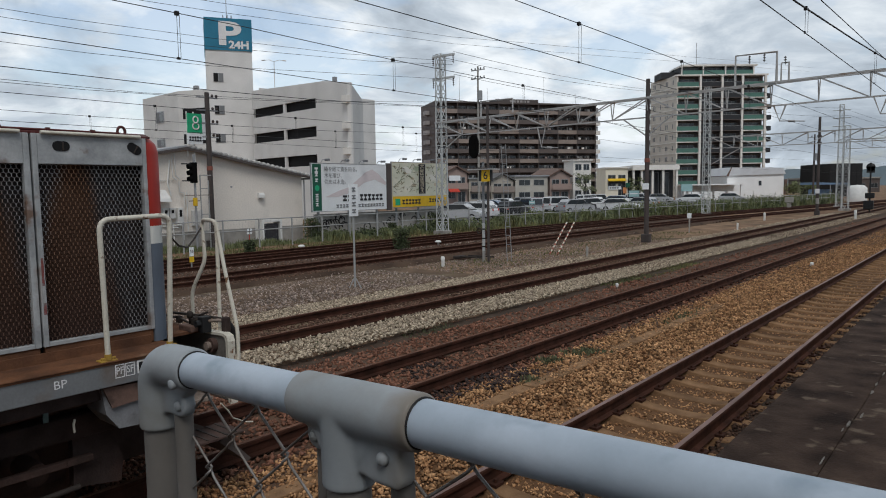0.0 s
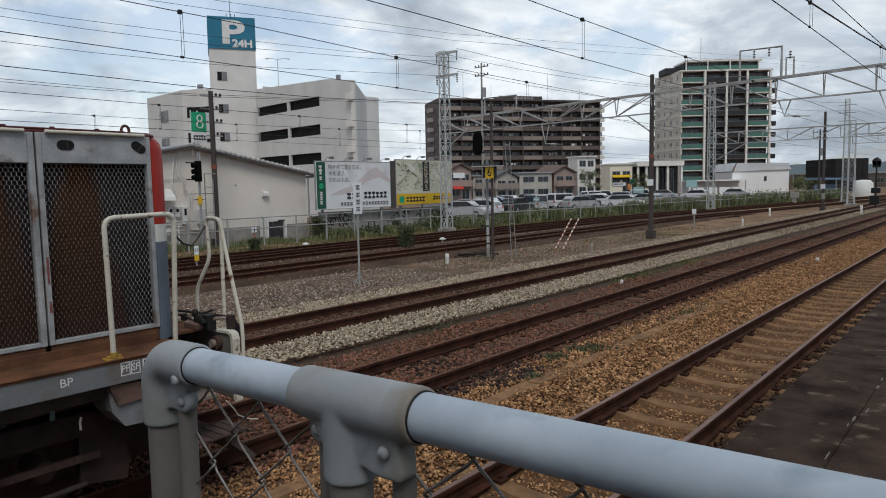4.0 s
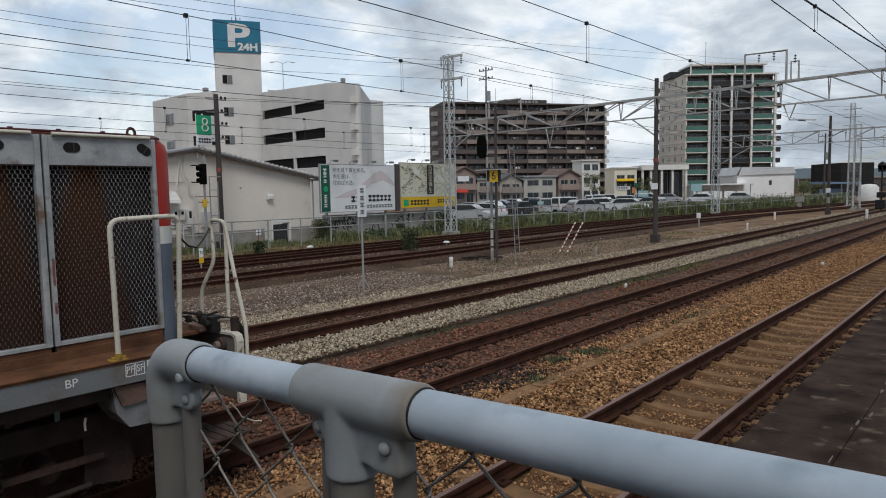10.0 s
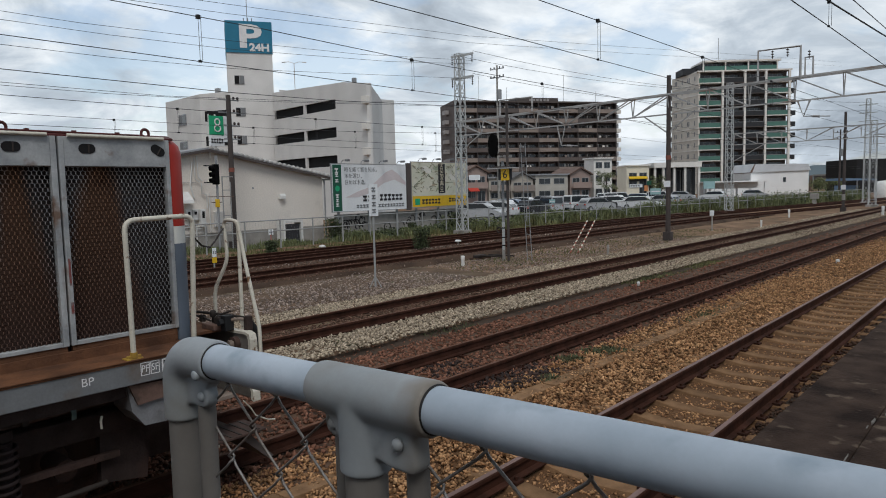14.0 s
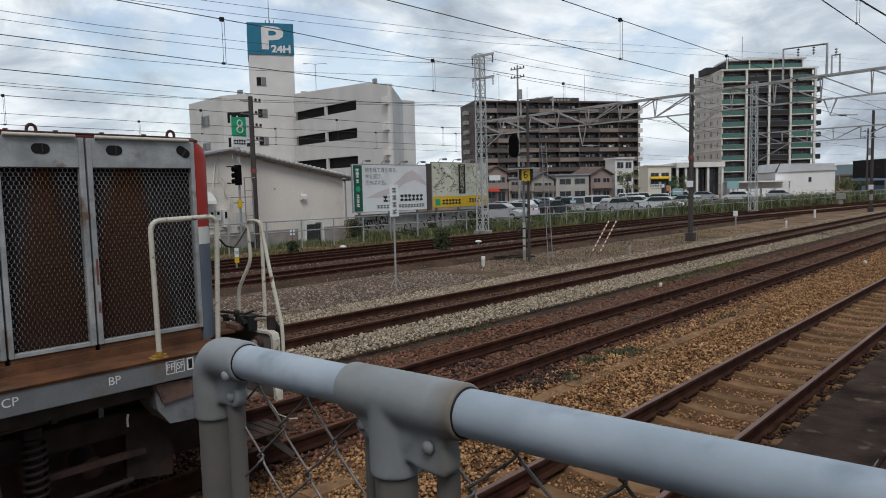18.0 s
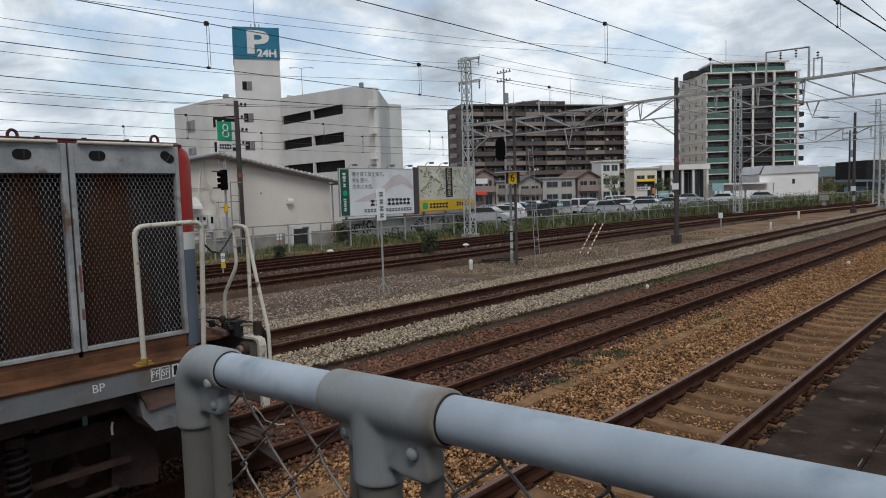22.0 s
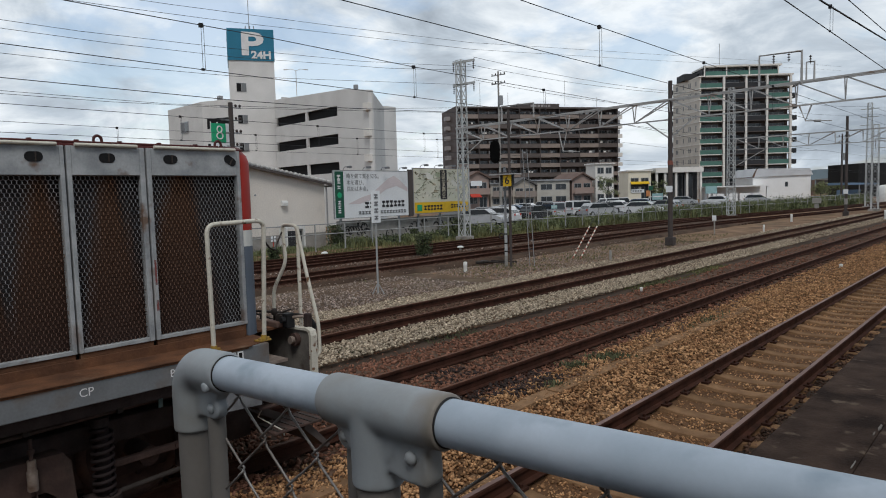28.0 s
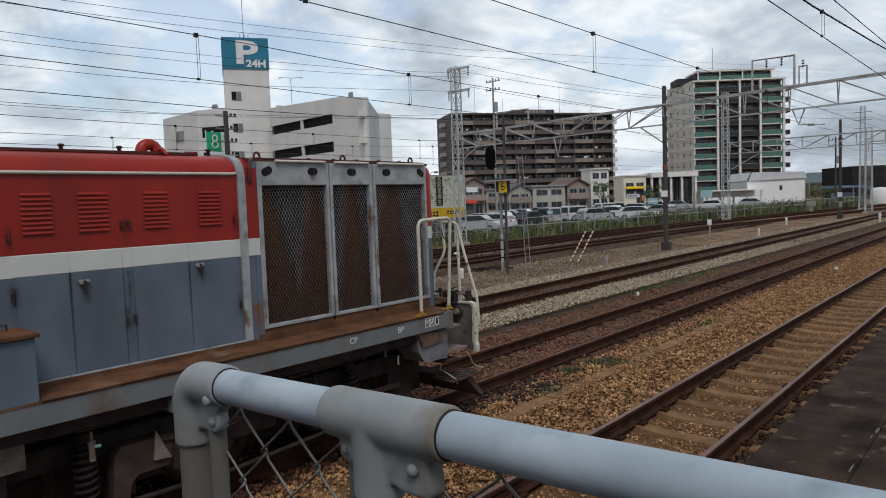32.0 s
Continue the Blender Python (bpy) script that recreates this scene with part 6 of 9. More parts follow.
feeders = thing("feeder_wires", "thin dark feeder wires strung between the lattice towers", "overhead wire")
for x, zs in ((-25.35, ((-12, 8.6), (7.4, 8.45), (10, 8.47), (16, 8.72), (23, 9.1), (31.8, 9.9))), (-25.35, ((-12, 8.3), (7.4, 8.18), (11, 8.21), (16, 8.38), (25, 9.0), (31.8, 9.7))),
              (-25.35, ((-12, 7.5), (7.4, 7.39), (11, 7.42), (16, 7.6), (19, 7.83), (31.8, 8.85))), (-26.9, ((-12, 6.6), (7.7, 6.42), (13.8, 6.46), (22.6, 6.91), (31.8, 7.7))),
              (-26.9, ((-12, 6.5), (7.7, 6.32), (11.5, 6.35), (16.9, 6.53), (31.8, 7.4))), (-24.0, ((-12, 8.1), (10.4, 9.15), (15.2, 9.41), (20.3, 9.77), (30, 10.44), (36.1, 11.06), (50.25, 12.51), (81.5, 15.83), (121.5, 20.0))),
              (-24.0, ((-12, 8.3), (12.7, 9.61), (20.3, 10.1), (30, 10.8), (36.1, 11.47), (50.25, 12.98), (81.5, 16.39), (121.5, 20.6))), (-2.88, ((-12, 5.6), (14.9, 5.87), (18.4, 5.91), (31.8, 6.05)))):
    line([(x, y, z) for y, z in zs], 0.009, feeders)
line([(-18.7, y, z) for y, z in ((-30, 6.2), (-8, 5.6), (5.4, 5.51), (11.7, 5.51), (15.75, 5.60), (21.1, 5.85), (31.8, 6.5), (60, 5.6), (90, 6.4))], 0.011, feeders)
for x0, y0, x1, y1, z0, z1 in ((-25.3, 31.8, -21.2, 63.5, 10.45, 10.7), (-26.9, 31.8, -21.6, 63.5, 10.45, 10.7), (-25.3, 31.8, -20.8, 63.5, 9.15, 9.3), (-21.2, 63.5, -15.0, 90.0, 11.2, 11.1), (-20.8, 63.5, -14.2, 90.0, 9.9, 10.2),
                               (-15.0, 90.0, -8.0, 190.0, 11.1, 11.6), (-14.2, 90.0, -7.0, 190.0, 10.2, 10.6)):
    cable("wire", (x0, y0, z0), (x1, y1, z1), 0.012, 0.5, 10, feeders)



# ---- buildings ----
def frame_of(p, q):
    """The pose of a facade that runs from p to q: x along it, y into the building."""
    d = Vector((q[0] - p[0], q[1] - p[1], 0))
    return pose(p[0], p[1], 0, 0, 0, math.degrees(math.atan2(d.y, d.x))), d.length


FACE = pose(0, 0, 0, 90, 0, 0)  # letters on a facade


def lattice_frame(xs, zs, ya, yb):
    """One welded frame: bars where both steps of the grid are bars, open panes between."""
    nx, nz = len(xs), len(zs)
    vs = [(x, y, z) for y in (ya, yb) for z in zs for x in xs]

    def at(i, j, k):
        return k * nx * nz + j * nx + i

    def solid(i, j):
        return 0 <= i < nx - 1 and 0 <= j < nz - 1 and (i % 2 == 0 or j % 2 == 0)
    fs = []
    for i in range(nx - 1):
        for j in range(nz - 1):
            if not solid(i, j):
                continue
            fs.append((at(i, j, 0), at(i + 1, j, 0), at(i + 1, j + 1, 0), at(i, j + 1, 0)))
            fs.append((at(i, j, 1), at(i, j + 1, 1), at(i + 1, j + 1, 1), at(i + 1, j, 1)))
            for di, dj, p, q in ((-1, 0, (i, j), (i, j + 1)), (1, 0, (i + 1, j), (i + 1, j + 1)), (0, -1, (i, j), (i + 1, j)), (0, 1, (i, j + 1), (i + 1, j + 1))):
                if not solid(i + di, j + dj):
                    fs.append((at(*p, 0), at(*q, 0), at(*q, 1), at(*p, 1)))
    return S().add(vs, fs)


def window(parent, x0, x1, z0, z1, y=0.0, frame_m="steel_grey", pane_m="pane", bars=1, name="window"):
    """A framed window set in a facade, its panes behind the frame."""
    t = min(0.07, (x1 - x0) * 0.09)
    xs = []
    for i in range(bars + 2):
        x = x0 + (x1 - x0 - t) * i / (bars + 1)
        xs += [x, x + t]
    w = part(name, lattice_frame(xs, [z0, z0 + t, z1 - t, z1], y - 0.03, y + 0.05), frame_m, parent)
    for i in range(bars + 1):
        a = x0 + (x1 - x0 - t) * i / (bars + 1) + t
        b = x0 + (x1 - x0 - t) * (i + 1) / (bars + 1)
        part("pane", S().box(a, b, y - 0.008, y + 0.02, z0 + t, z1 - t), pane_m, w)
    return w


# car park with its stair tower
def car_park():
    m, ln = frame_of((-61.4, 43.8), (-44.5, 42.1))
    g = thing("parking_garage", "pale grey multi-storey car park with dark slot openings", "building", m)
    lw = ln - 0.75
    fr = S()
    zz = -0.3
    for a, b in ((4.9, 5.95), (7.62, 8.6), (10.28, 11.2)):
        fr.box(-0.9, lw, 0, 0.2, zz, a)
        for x0, x1 in ((5.15, 5.50), (10.85, lw)):
            fr.box(x0, x1, 0, 0.2, a, b)
        zz = b
    fr.prism([(-0.9, zz), (lw, zz), (lw, 12.0), (12.2, 12.6), (-0.9, 13.15)], 0, 0.2)
    part("front_wall", fr, "wall_garage", g, "smooth pale grey wall")
    part("corner_wall", S().prism([(0, -0.3), (5.2, -0.3), (5.2, 11.1), (0, 12.0)], -0.3, 0.0, "x"), "wall_garage", g, m=Matrix.Translation((lw, 0, 0)) @ pose(0, 0, 0, 0, 0, 40))
    ex, ey = lw - 5.2 * math.sin(radians(40)), 5.2 * math.cos(radians(40))
    part("rear_wall", S().prism([(ex, ey), (-2.6, 15.2), (-17, 17), (-17, 16.7), (-2.8, 14.9), (ex - 0.4, ey)], -0.3, 11.0, "z"), "wall_garage", g)
    for z in (4.55, 7.25, 9.9, 11.45):
        part("floor_slab", S().prism([(0.1, 0.52), (ln - 1.9, 0.52), (ex - 0.6, ey), (-2.8, 14.6), (-3.0, 3.0)], z, z + 0.3, "z"), "dark_slab", g)
    # black sheet close behind the slots paints the decks' inner shade
    part("inner_wall", S().box(-0.85, ln - 1.8, 0.36, 0.5, -0.3, 11.4), "hole", g, "black sheet that stands in for shade in the decks")
    part("left_block", S().prism([(-7.6, -5.07), (-4.6, -3.55), (-6.0, 3.0), (-2.0, 3.2), (0.0, 0.36), (0, 16), (-17, 16), (-16.3, -5.4)], -0.3, 13.4, "z"), "wall_garage", g)
    slant = pose(-7.6, -5.07, 0, 0, 0, 26.2)
    for z0, z1 in ((10.4, 11.5), (7.75, 8.8)):
        # black panel on the solid wall paints the opening's shade
        part("left_opening", S().box(0.6, 3.5, -0.02, 0.1, z0, z1), "hole", g, "black panel for the shade in an opening", m=slant)
    for z0, z1 in ((10.35, 11.6), (7.65, 8.55)):
        w = part("left_window", S().box(3.4, 5.3, -0.06, 0.1, z0, z1), "roof_grey", g, "aluminium sliding window", m=pose(-16.3, -5.4, 0, 0, 0, 2.0))
        part("pane", S().box(3.48, 4.30, -0.08, -0.05, z0 + 0.1, z1 - 0.1), "text_grey", w)
        part("pane", S().box(4.38, 5.22, -0.08, -0.05, z0 + 0.1, z1 - 0.1), "pane", w)
    for z in (10.55, 8.26, 6.0):
        part("wall_unit", S().box(15.4, 16.2, -0.4, 0.0, z - 0.32, z + 0.36), "wall_white", g, "white box on the wall", bevel=0.03)
    part("roof_box", S().box(12.75, 13.1, 0.6, 0.9, 12.5, 12.95), "steel_grey", g)
    part("roof_box", S().box(-6.5, -5.9, -3.8, -3.4, 13.4, 13.95), "steel_grey", g)
    part("roof_lamp", S().cyl((-1.2, 3, 11.4), (-1.2, 3, 16.6), 0.04, 8).tube([(-1.77, 2.18, 16.72), (-1.5, 2.57, 16.78), (-1.2, 3, 16.6), (-0.9, 3.43, 16.78), (-0.63, 3.82, 16.72)], 0.03, 6).tube([(-1.95, 1.92, 16.70), (-1.72, 2.25, 16.74)], 0.06, 8).tube([(-0.68, 3.75, 16.74), (-0.45, 4.08, 16.70)], 0.06, 8), "wall_garage", g, "twin-armed deck lamp")
    # stair tower
    mt, lt = frame_of((-65.87, 40.85), (-63.42, 44.9))
    t = thing("stair_tower", "tall pale grey stair tower with a blue parking sign", "building", mt)
    part("shaft_wall", S().box(0, lt, 0, 4.6, -0.3, 20.75), "wall_tower", t)
    sg = part("sign_panel", S().box(-0.06, lt + 0.06, -0.10, 4.66, 17.52, 20.85), "blue_sign", t, "blue sign band")
    text("sign_letter", "P", 3.35, "text_white", sg, Matrix.Translation((2.42, -0.11, 19.15)) @ FACE, "white letter", depth=0.03, squeeze=1.42, bold=0.10)
    text("sign_letters", "24H", 1.12, "text_white", sg, Matrix.Translation((3.42, -0.11, 18.08)) @ FACE, "white letters", depth=0.03, bold=0.045, squeeze=1.08)
    for z in (14.2, 10.8, 7.8):
        w = part("window", S().box(0.68, 1.70, -0.06, 0.02, z, z + 0.92), "steel_grey", t, "narrow stair window")
        part("pane", S().box(0.72, 1.16, -0.085, -0.055, z + 0.04, z + 0.88), "hole", w)
        part("pane", S().box(1.24, 1.66, -0.085, -0.055, z + 0.06, z + 0.86), "text_grey", w)
    part("lightning_rod", S().cyl((2.3, 1, 20.8), (2.3, 1, 25.5), 0.035, 6), "steel_grey", t)
    for x in (1.9, 2.35, 2.75):
        part("roof_lamp", S().cyl((x, 0.3, 20.8), (x, 0.3, 21.25), 0.05, 6), "steel_grey", t)


car_park()


def warehouse():
    w = thing("warehouse", "cream rendered warehouse with a low tiled gable roof", "building", pose(-30.5, 15.0, 0, 0, 0, 90))
    part("gable_wall", S().prism([(-4.7, -0.3), (9.55, -0.3), (9.55, 3.30), (2.5, 4.58), (-4.7, 3.28)], 0, 0.3), "wall_cream", w, "cream rendered gable wall")
    part("plinth", S().box(-4.7, 9.56, -0.012, 0.3, -0.3, 0.58), "concrete", w, "pale grey plinth", bevel=0.006)
    part("side_wall", S().box(9.25, 9.55, 0.3, 14, -0.3, 3.3), "wall_cream", w)
    part("roof_slope", S().prism([(9.95, 3.26), (9.95, 3.34), (2.5, 4.70), (2.5, 4.62)], -0.30, 14), "roof_grey", w, "low grey roof slope")
    part("roof_slope", S().prism([(-5.1, 3.24), (2.5, 4.62), (2.5, 4.70), (-5.1, 3.32)], -0.30, 14), "roof_grey", w, "low grey roof slope")
    part("barge_board", S().prism([(9.97, 3.14), (9.97, 3.26), (2.5, 4.62), (2.5, 4.50)], -0.34, -0.28), "dark_slab", w, "dark barge board")
    part("barge_board", S().prism([(-5.1, 3.12), (2.5, 4.50), (2.5, 4.62), (-5.1, 3.24)], -0.34, -0.28), "dark_slab", w, "dark barge board")
    # rounded edge tiles up the verge
    tile = S().lathe([(0.0, -0.135), (0.065, -0.135), (0.105, -0.02), (0.085, 0.08), (0.05, 0.14), (0.0, 0.14)], (0, 0, 0), 10, "x").mesh("verge_tile")
    tile.materials.append(M["verge"])
    for i in range(26):
        x = 2.65 + i * 0.283
        part("verge_tile", tile, "verge", w, m=Matrix.Translation((x, -0.24, 4.70 - (x - 2.5) * 0.1826)) @ pose(0, 0, 0, 0, 10.3, 0))
    part("vent_hood", S().prism([(-0.22, 2.12), (-0.02, 2.12), (-0.02, 2.40), (-0.12, 2.40), (-0.22, 2.30)], 6.58, 6.92, "x"), "white", w, "white vent hood", bevel=0.02)
    part("vent_dot", S().cyl((5.05, -0.03, 2.72), (5.05, 0.0, 2.72), 0.05, 10), "steel_grey", w)
    part("downpipe", S().tube([(9.62, -0.1, 3.1), (9.62, -0.12, 2.9), (9.62, -0.12, -0.2)], 0.045, 8), "steel_grey", w)
    part("gutter", S().box(9.88, 10.02, -0.2, 14, 3.1, 3.2), "steel_grey", w)
    part("awning", S().prism([(-0.55, 2.05), (0.0, 2.05), (0.0, 2.6), (-0.5, 2.2)], 0.4, 1.5, "x"), "white", w, "small white awning")
    part("extractor", S().cyl((0.9, -0.25, 2.75), (0.9, -0.25, 2.95), 0.12, 12), "steel_grey", w)
    for x, z0, z1, d in ((1.25, 1.25, 1.75, 0.2), (1.58, 1.25, 1.75, 0.2), (1.95, 0.9, 1.75, 0.25)):
        part("meter_box", S().box(x, x + 0.28, -d, 0, z0, z1), "white", w, "white meter box", bevel=0.015)
        part("meter_glass", S().box(x + 0.08, x + 0.2, -d - 0.01, -d, (z0 + z1) / 2, z1 - 0.1), "hole", w)
    for pts in ([(0.6, -0.06, 2.0), (1.0, -0.06, 2.0), (1.0, -0.06, 0.9), (2.3, -0.06, 0.9), (2.3, -0.06, 0.2)], [(0.9, -0.06, 0.2), (0.9, -0.06, 1.0), (1.8, -0.06, 1.0), (1.8, -0.06, -0.2)], [(1.7, -0.06, 1.2), (1.7, -0.06, 0.8), (2.1, -0.06, 0.8)],
                [(1.75, -0.06, 4.0), (1.6, -0.06, 2.9), (1.75, -0.06, 2.3)]):
        part("conduit", S().tube(pts, 0.035, 6, flat=True), "white", w, "grey-white conduit")
    part("wall_box", S().box(2.75, 3.3, -0.16, 0.0, 0.85, 1.6), "wall_garage", w, "pale grey wall box", bevel=0.015)
    for x in (0.55, 0.8):
        part("roof_pot", S().cyl((x, -0.3, 2.62), (x, -0.3, 2.80), 0.08, 10), "steel_grey", w)
    part("conduit", S().tube([(0.3, -0.05, 3.02), (1.9, -0.05, 3.02)], 0.012, 5), "steel_grey", w)
    for pts in ([(1.85, -0.06, 4.2), (1.85, -0.10, 3.2), (2.05, -0.12, 3.05)], [(2.0, -0.06, 4.3), (2.0, -0.10, 3.3), (2.2, -0.12, 3.1)], [(2.15, -0.1, 3.0), (2.15, -0.1, 2.5), (2.4, -0.1, 2.45), (2.4, -0.1, 1.8)], [(2.55, -0.05, 2.5), (2.55, -0.05, 0.6)]):
        part("conduit", S().tube(pts, 0.028, 6), "white", w, "grey-white conduit")
    # white frame with a dark unit before the wall
    c = thing("equipment_cabinet", "white-framed equipment cabinet with a dark front", "cabinet", pose(-29.6, 21.6, -0.25))
    part("frame", S().box(-0.3, 0.3, -0.62, -0.50, 0, 1.15).box(-0.3, 0.3, 0.50, 0.62, 0, 1.15).box(-0.3, 0.3, -0.62, 0.62, 1.15, 1.27), "white", c)
    part("unit", S().box(-0.2, 0.24, -0.42, 0.42, 0.2, 1.05), "text_dark", c, bevel=0.02)


warehouse()


def bars(parent, x, y0, y1, z, h, n, material, seed, gap=0.25):
    """Plain bars in place of writing, side by side along y."""
    rnd = random.Random(seed)
    w = (y1 - y0) / n
    for i in range(n):
        a, b = y0 + i * w, y0 + i * w + w * (1 - gap)
        hh, m, e = h * rnd.uniform(0.8, 1.0) / 2, (y0 + i * w + b) / 2, w * 0.09
        part("writing_bar", S().prism([(a, z - hh), (b, z - hh), (b, z - hh * 0.35), (m + e, z - hh * 0.35), (m + e, z + hh * 0.3), (b, z + hh * 0.3), (b, z + hh), (a, z + hh), (a, z + hh * 0.3), (m - e, z + hh * 0.3), (m - e, z - hh * 0.35), (a, z - hh * 0.35)], x, x + 0.012, "x"), material, parent)


def billboards():
    def board(y0, y1, z0, z1, panel, label):
        b = thing("billboard", label, "billboard", pose(-29.5, 0, 0))
        part("panel", S().box(-0.08, 0.0, y0, y1, z0, z1), panel, b)
        part("frame", S().box(-0.1, 0.012, y0 - 0.03, y1 + 0.03, z1, z1 + 0.03).box(-0.1, 0.012, y0 - 0.03, y1 + 0.03, z0 - 0.03, z0).box(-0.1, 0.012, y0 - 0.03, y0, z0, z1).box(-0.1, 0.012, y1, y1 + 0.03, z0, z1), "steel_grey", b)
        for y in (y0 + 0.6, (y0 + y1) / 2, y1 - 0.6):
            part("support", S().box(-0.3, -0.2, y - 0.06, y + 0.06, -0.3, z1 - 0.2), "steel_grey", b)
        n = 4
        for i in range(n):
            y = y0 + (y1 - y0) * (i + 0.5) / n
            part("lamp_arm", S().tube([(-0.05, y, z1 + 0.05), (0.1, y, z1 + 0.2), (0.45, y, z1 + 0.22)], 0.02, 6), "steel_grey", b)
            part("flood_lamp", S().box(0.38, 0.62, y - 0.1, y + 0.1, z1 + 0.12, z1 + 0.24), "text_grey", b, bevel=0.02)
        return b
    b = board(24.45, 30.28, 1.32, 3.98, "sign_white", "white billboard with a green edge strip and a pale pink hill")
    g = part("green_strip", S().box(0.003, 0.02, 24.5, 25.12, 1.36, 3.94), "green_sign", b, "dark green edge strip")
    part("strip_mark", S().cyl((0.02, 24.81, 2.62), (0.026, 24.81, 2.62), 0.16, 18), "sign_green_bright", g)
    bars(g, 0.021, 24.66, 24.96, 3.6, 0.35, 1, "text_white", 3)
    for z in (3.35, 3.05, 2.2, 1.95, 1.7):
        bars(g, 0.021, 24.68, 24.94, z, 0.2, 1, "text_white", int(z * 10))
    hill = [(25.4, 2.1), (26.4, 2.45), (27.2, 2.65), (28.0, 3.15), (28.6, 3.55), (29.1, 3.7), (29.6, 3.45), (30.25, 2.95), (30.25, 2.75), (29.3, 3.1), (28.4, 2.9), (27.4, 2.35), (26.3, 2.1)]
    part("pink_hill", S().prism(hill, 0.002, 0.008, "x"), "pink", b, "pale pink printed hill")
    for i, body in enumerate(("時を経て質を知る。", "木を選び、", "住めば木造。")):
        text("slogan", body, 0.30, "text_grey", b, Matrix.Translation((0.006, 25.35, 3.66 - i * 0.36)) @ UP_X, "dark grey printed words", align="LEFT")
    bars(b, 0.010, 26.7, 27.9, 2.02, 0.38, 3, "text_dark", 11)
    bars(b, 0.010, 28.05, 30.0, 2.05, 0.42, 6, "text_dark", 12)
    bars(b, 0.010, 26.2, 30.1, 1.58, 0.2, 16, "text_grey", 13)
    # dark upright between the boards
    part("divider", S().box(-0.1, 0.02, 30.36, 30.72, 1.2, 4.1), "dark_slab", b)
    c = board(30.8, 36.15, 1.36, 4.18, "cream_wall", "cream billboard with drawings of old houses and a yellow foot strip")
    c2 = part("print_ground", S().box(0.002, 0.006, 30.85, 36.1, 2.06, 4.14), "print_cream", c, "cream printed ground")
    part("yellow_strip", S().box(0.004, 0.02, 30.85, 36.1, 1.38, 2.05), "yellow", c)
    bars(c, 0.022, 31.7, 33.5, 1.70, 0.34, 6, "text_dark", 21)
    bars(c, 0.022, 34.3, 35.9, 1.75, 0.26, 6, "text_dark", 22)
    part("green_mark", S().box(0.022, 0.03, 31.05, 31.5, 1.5, 1.9), "sign_green_bright", c)
    part("title_strip", S().box(0.008, 0.02, 33.3, 33.95, 2.2, 4.1), "text_dark", c, "black upright title strip")
    for i, ch in enumerate("古民家再生"):
        text("title_letter", ch, 0.40, "cream_wall", c, Matrix.Translation((0.021, 33.62, 3.90 - i * 0.37)) @ UP_X, "cream printed letter")
    rnd = random.Random(8)
    for i in range(16):
        # washes of thin colour under the drawing
        y, z, r = rnd.uniform(31.2, 35.7), rnd.uniform(2.4, 3.9), rnd.uniform(0.18, 0.42)
        poly = [(y + r * rnd.uniform(0.6, 1.2) * math.cos(k * 0.785), max(2.1, min(4.1, z + r * 0.6 * rnd.uniform(0.5, 1.2) * math.sin(k * 0.785)))) for k in range(8)]
        part("colour_wash", S().prism(poly, 0.0062 + i * 0.0001, 0.0066 + i * 0.0001, "x"), ("wash_green", "wash_brown", "wash_pale")[i % 3], c)
    for i in range(120):
        y, z = rnd.uniform(31.0, 35.9), rnd.uniform(2.25, 4.0)
        if 33.2 < y < 34.0:
            continue
        a, ll = rnd.choice((0.15, 0.6, 1.1, 1.5, 2.2, 2.9)) + rnd.uniform(-0.2, 0.2), rnd.uniform(0.15, 0.6)
        part("ink_stroke", S().tube([(0.012, y, z), (0.012, y + ll * math.cos(a) * 0.6, z + ll * math.sin(a) * 0.4), (0.012, y + ll * math.cos(a), min(4.1, z + ll * math.sin(a) * 0.5 + rnd.uniform(-0.08, 0.08)))], rnd.uniform(0.008, 0.022), 4), "ink" if i % 3 else "ink_green", c)
    # painted low wall below the boards
    w = thing("low_wall", "low dark wall with faded spray paint under the billboards", "wall", pose(-29.9, 0, 0))
    part("slab", S().box(-0.08, 0.0, 24.9, 36.3, -0.3, 1.15), "concrete", w)
    for i in range(26):
        y, z, r = rnd.uniform(25.2, 36.0), rnd.uniform(0.2, 0.9), rnd.uniform(0.12, 0.3)
        part("spray_stroke", S().tube([(0.01, y + r * math.cos(k * 0.7), z + r * math.sin(k * 0.7)) for k in range(rnd.randint(4, 8))], 0.035, 4), "blackp", w)


billboards()


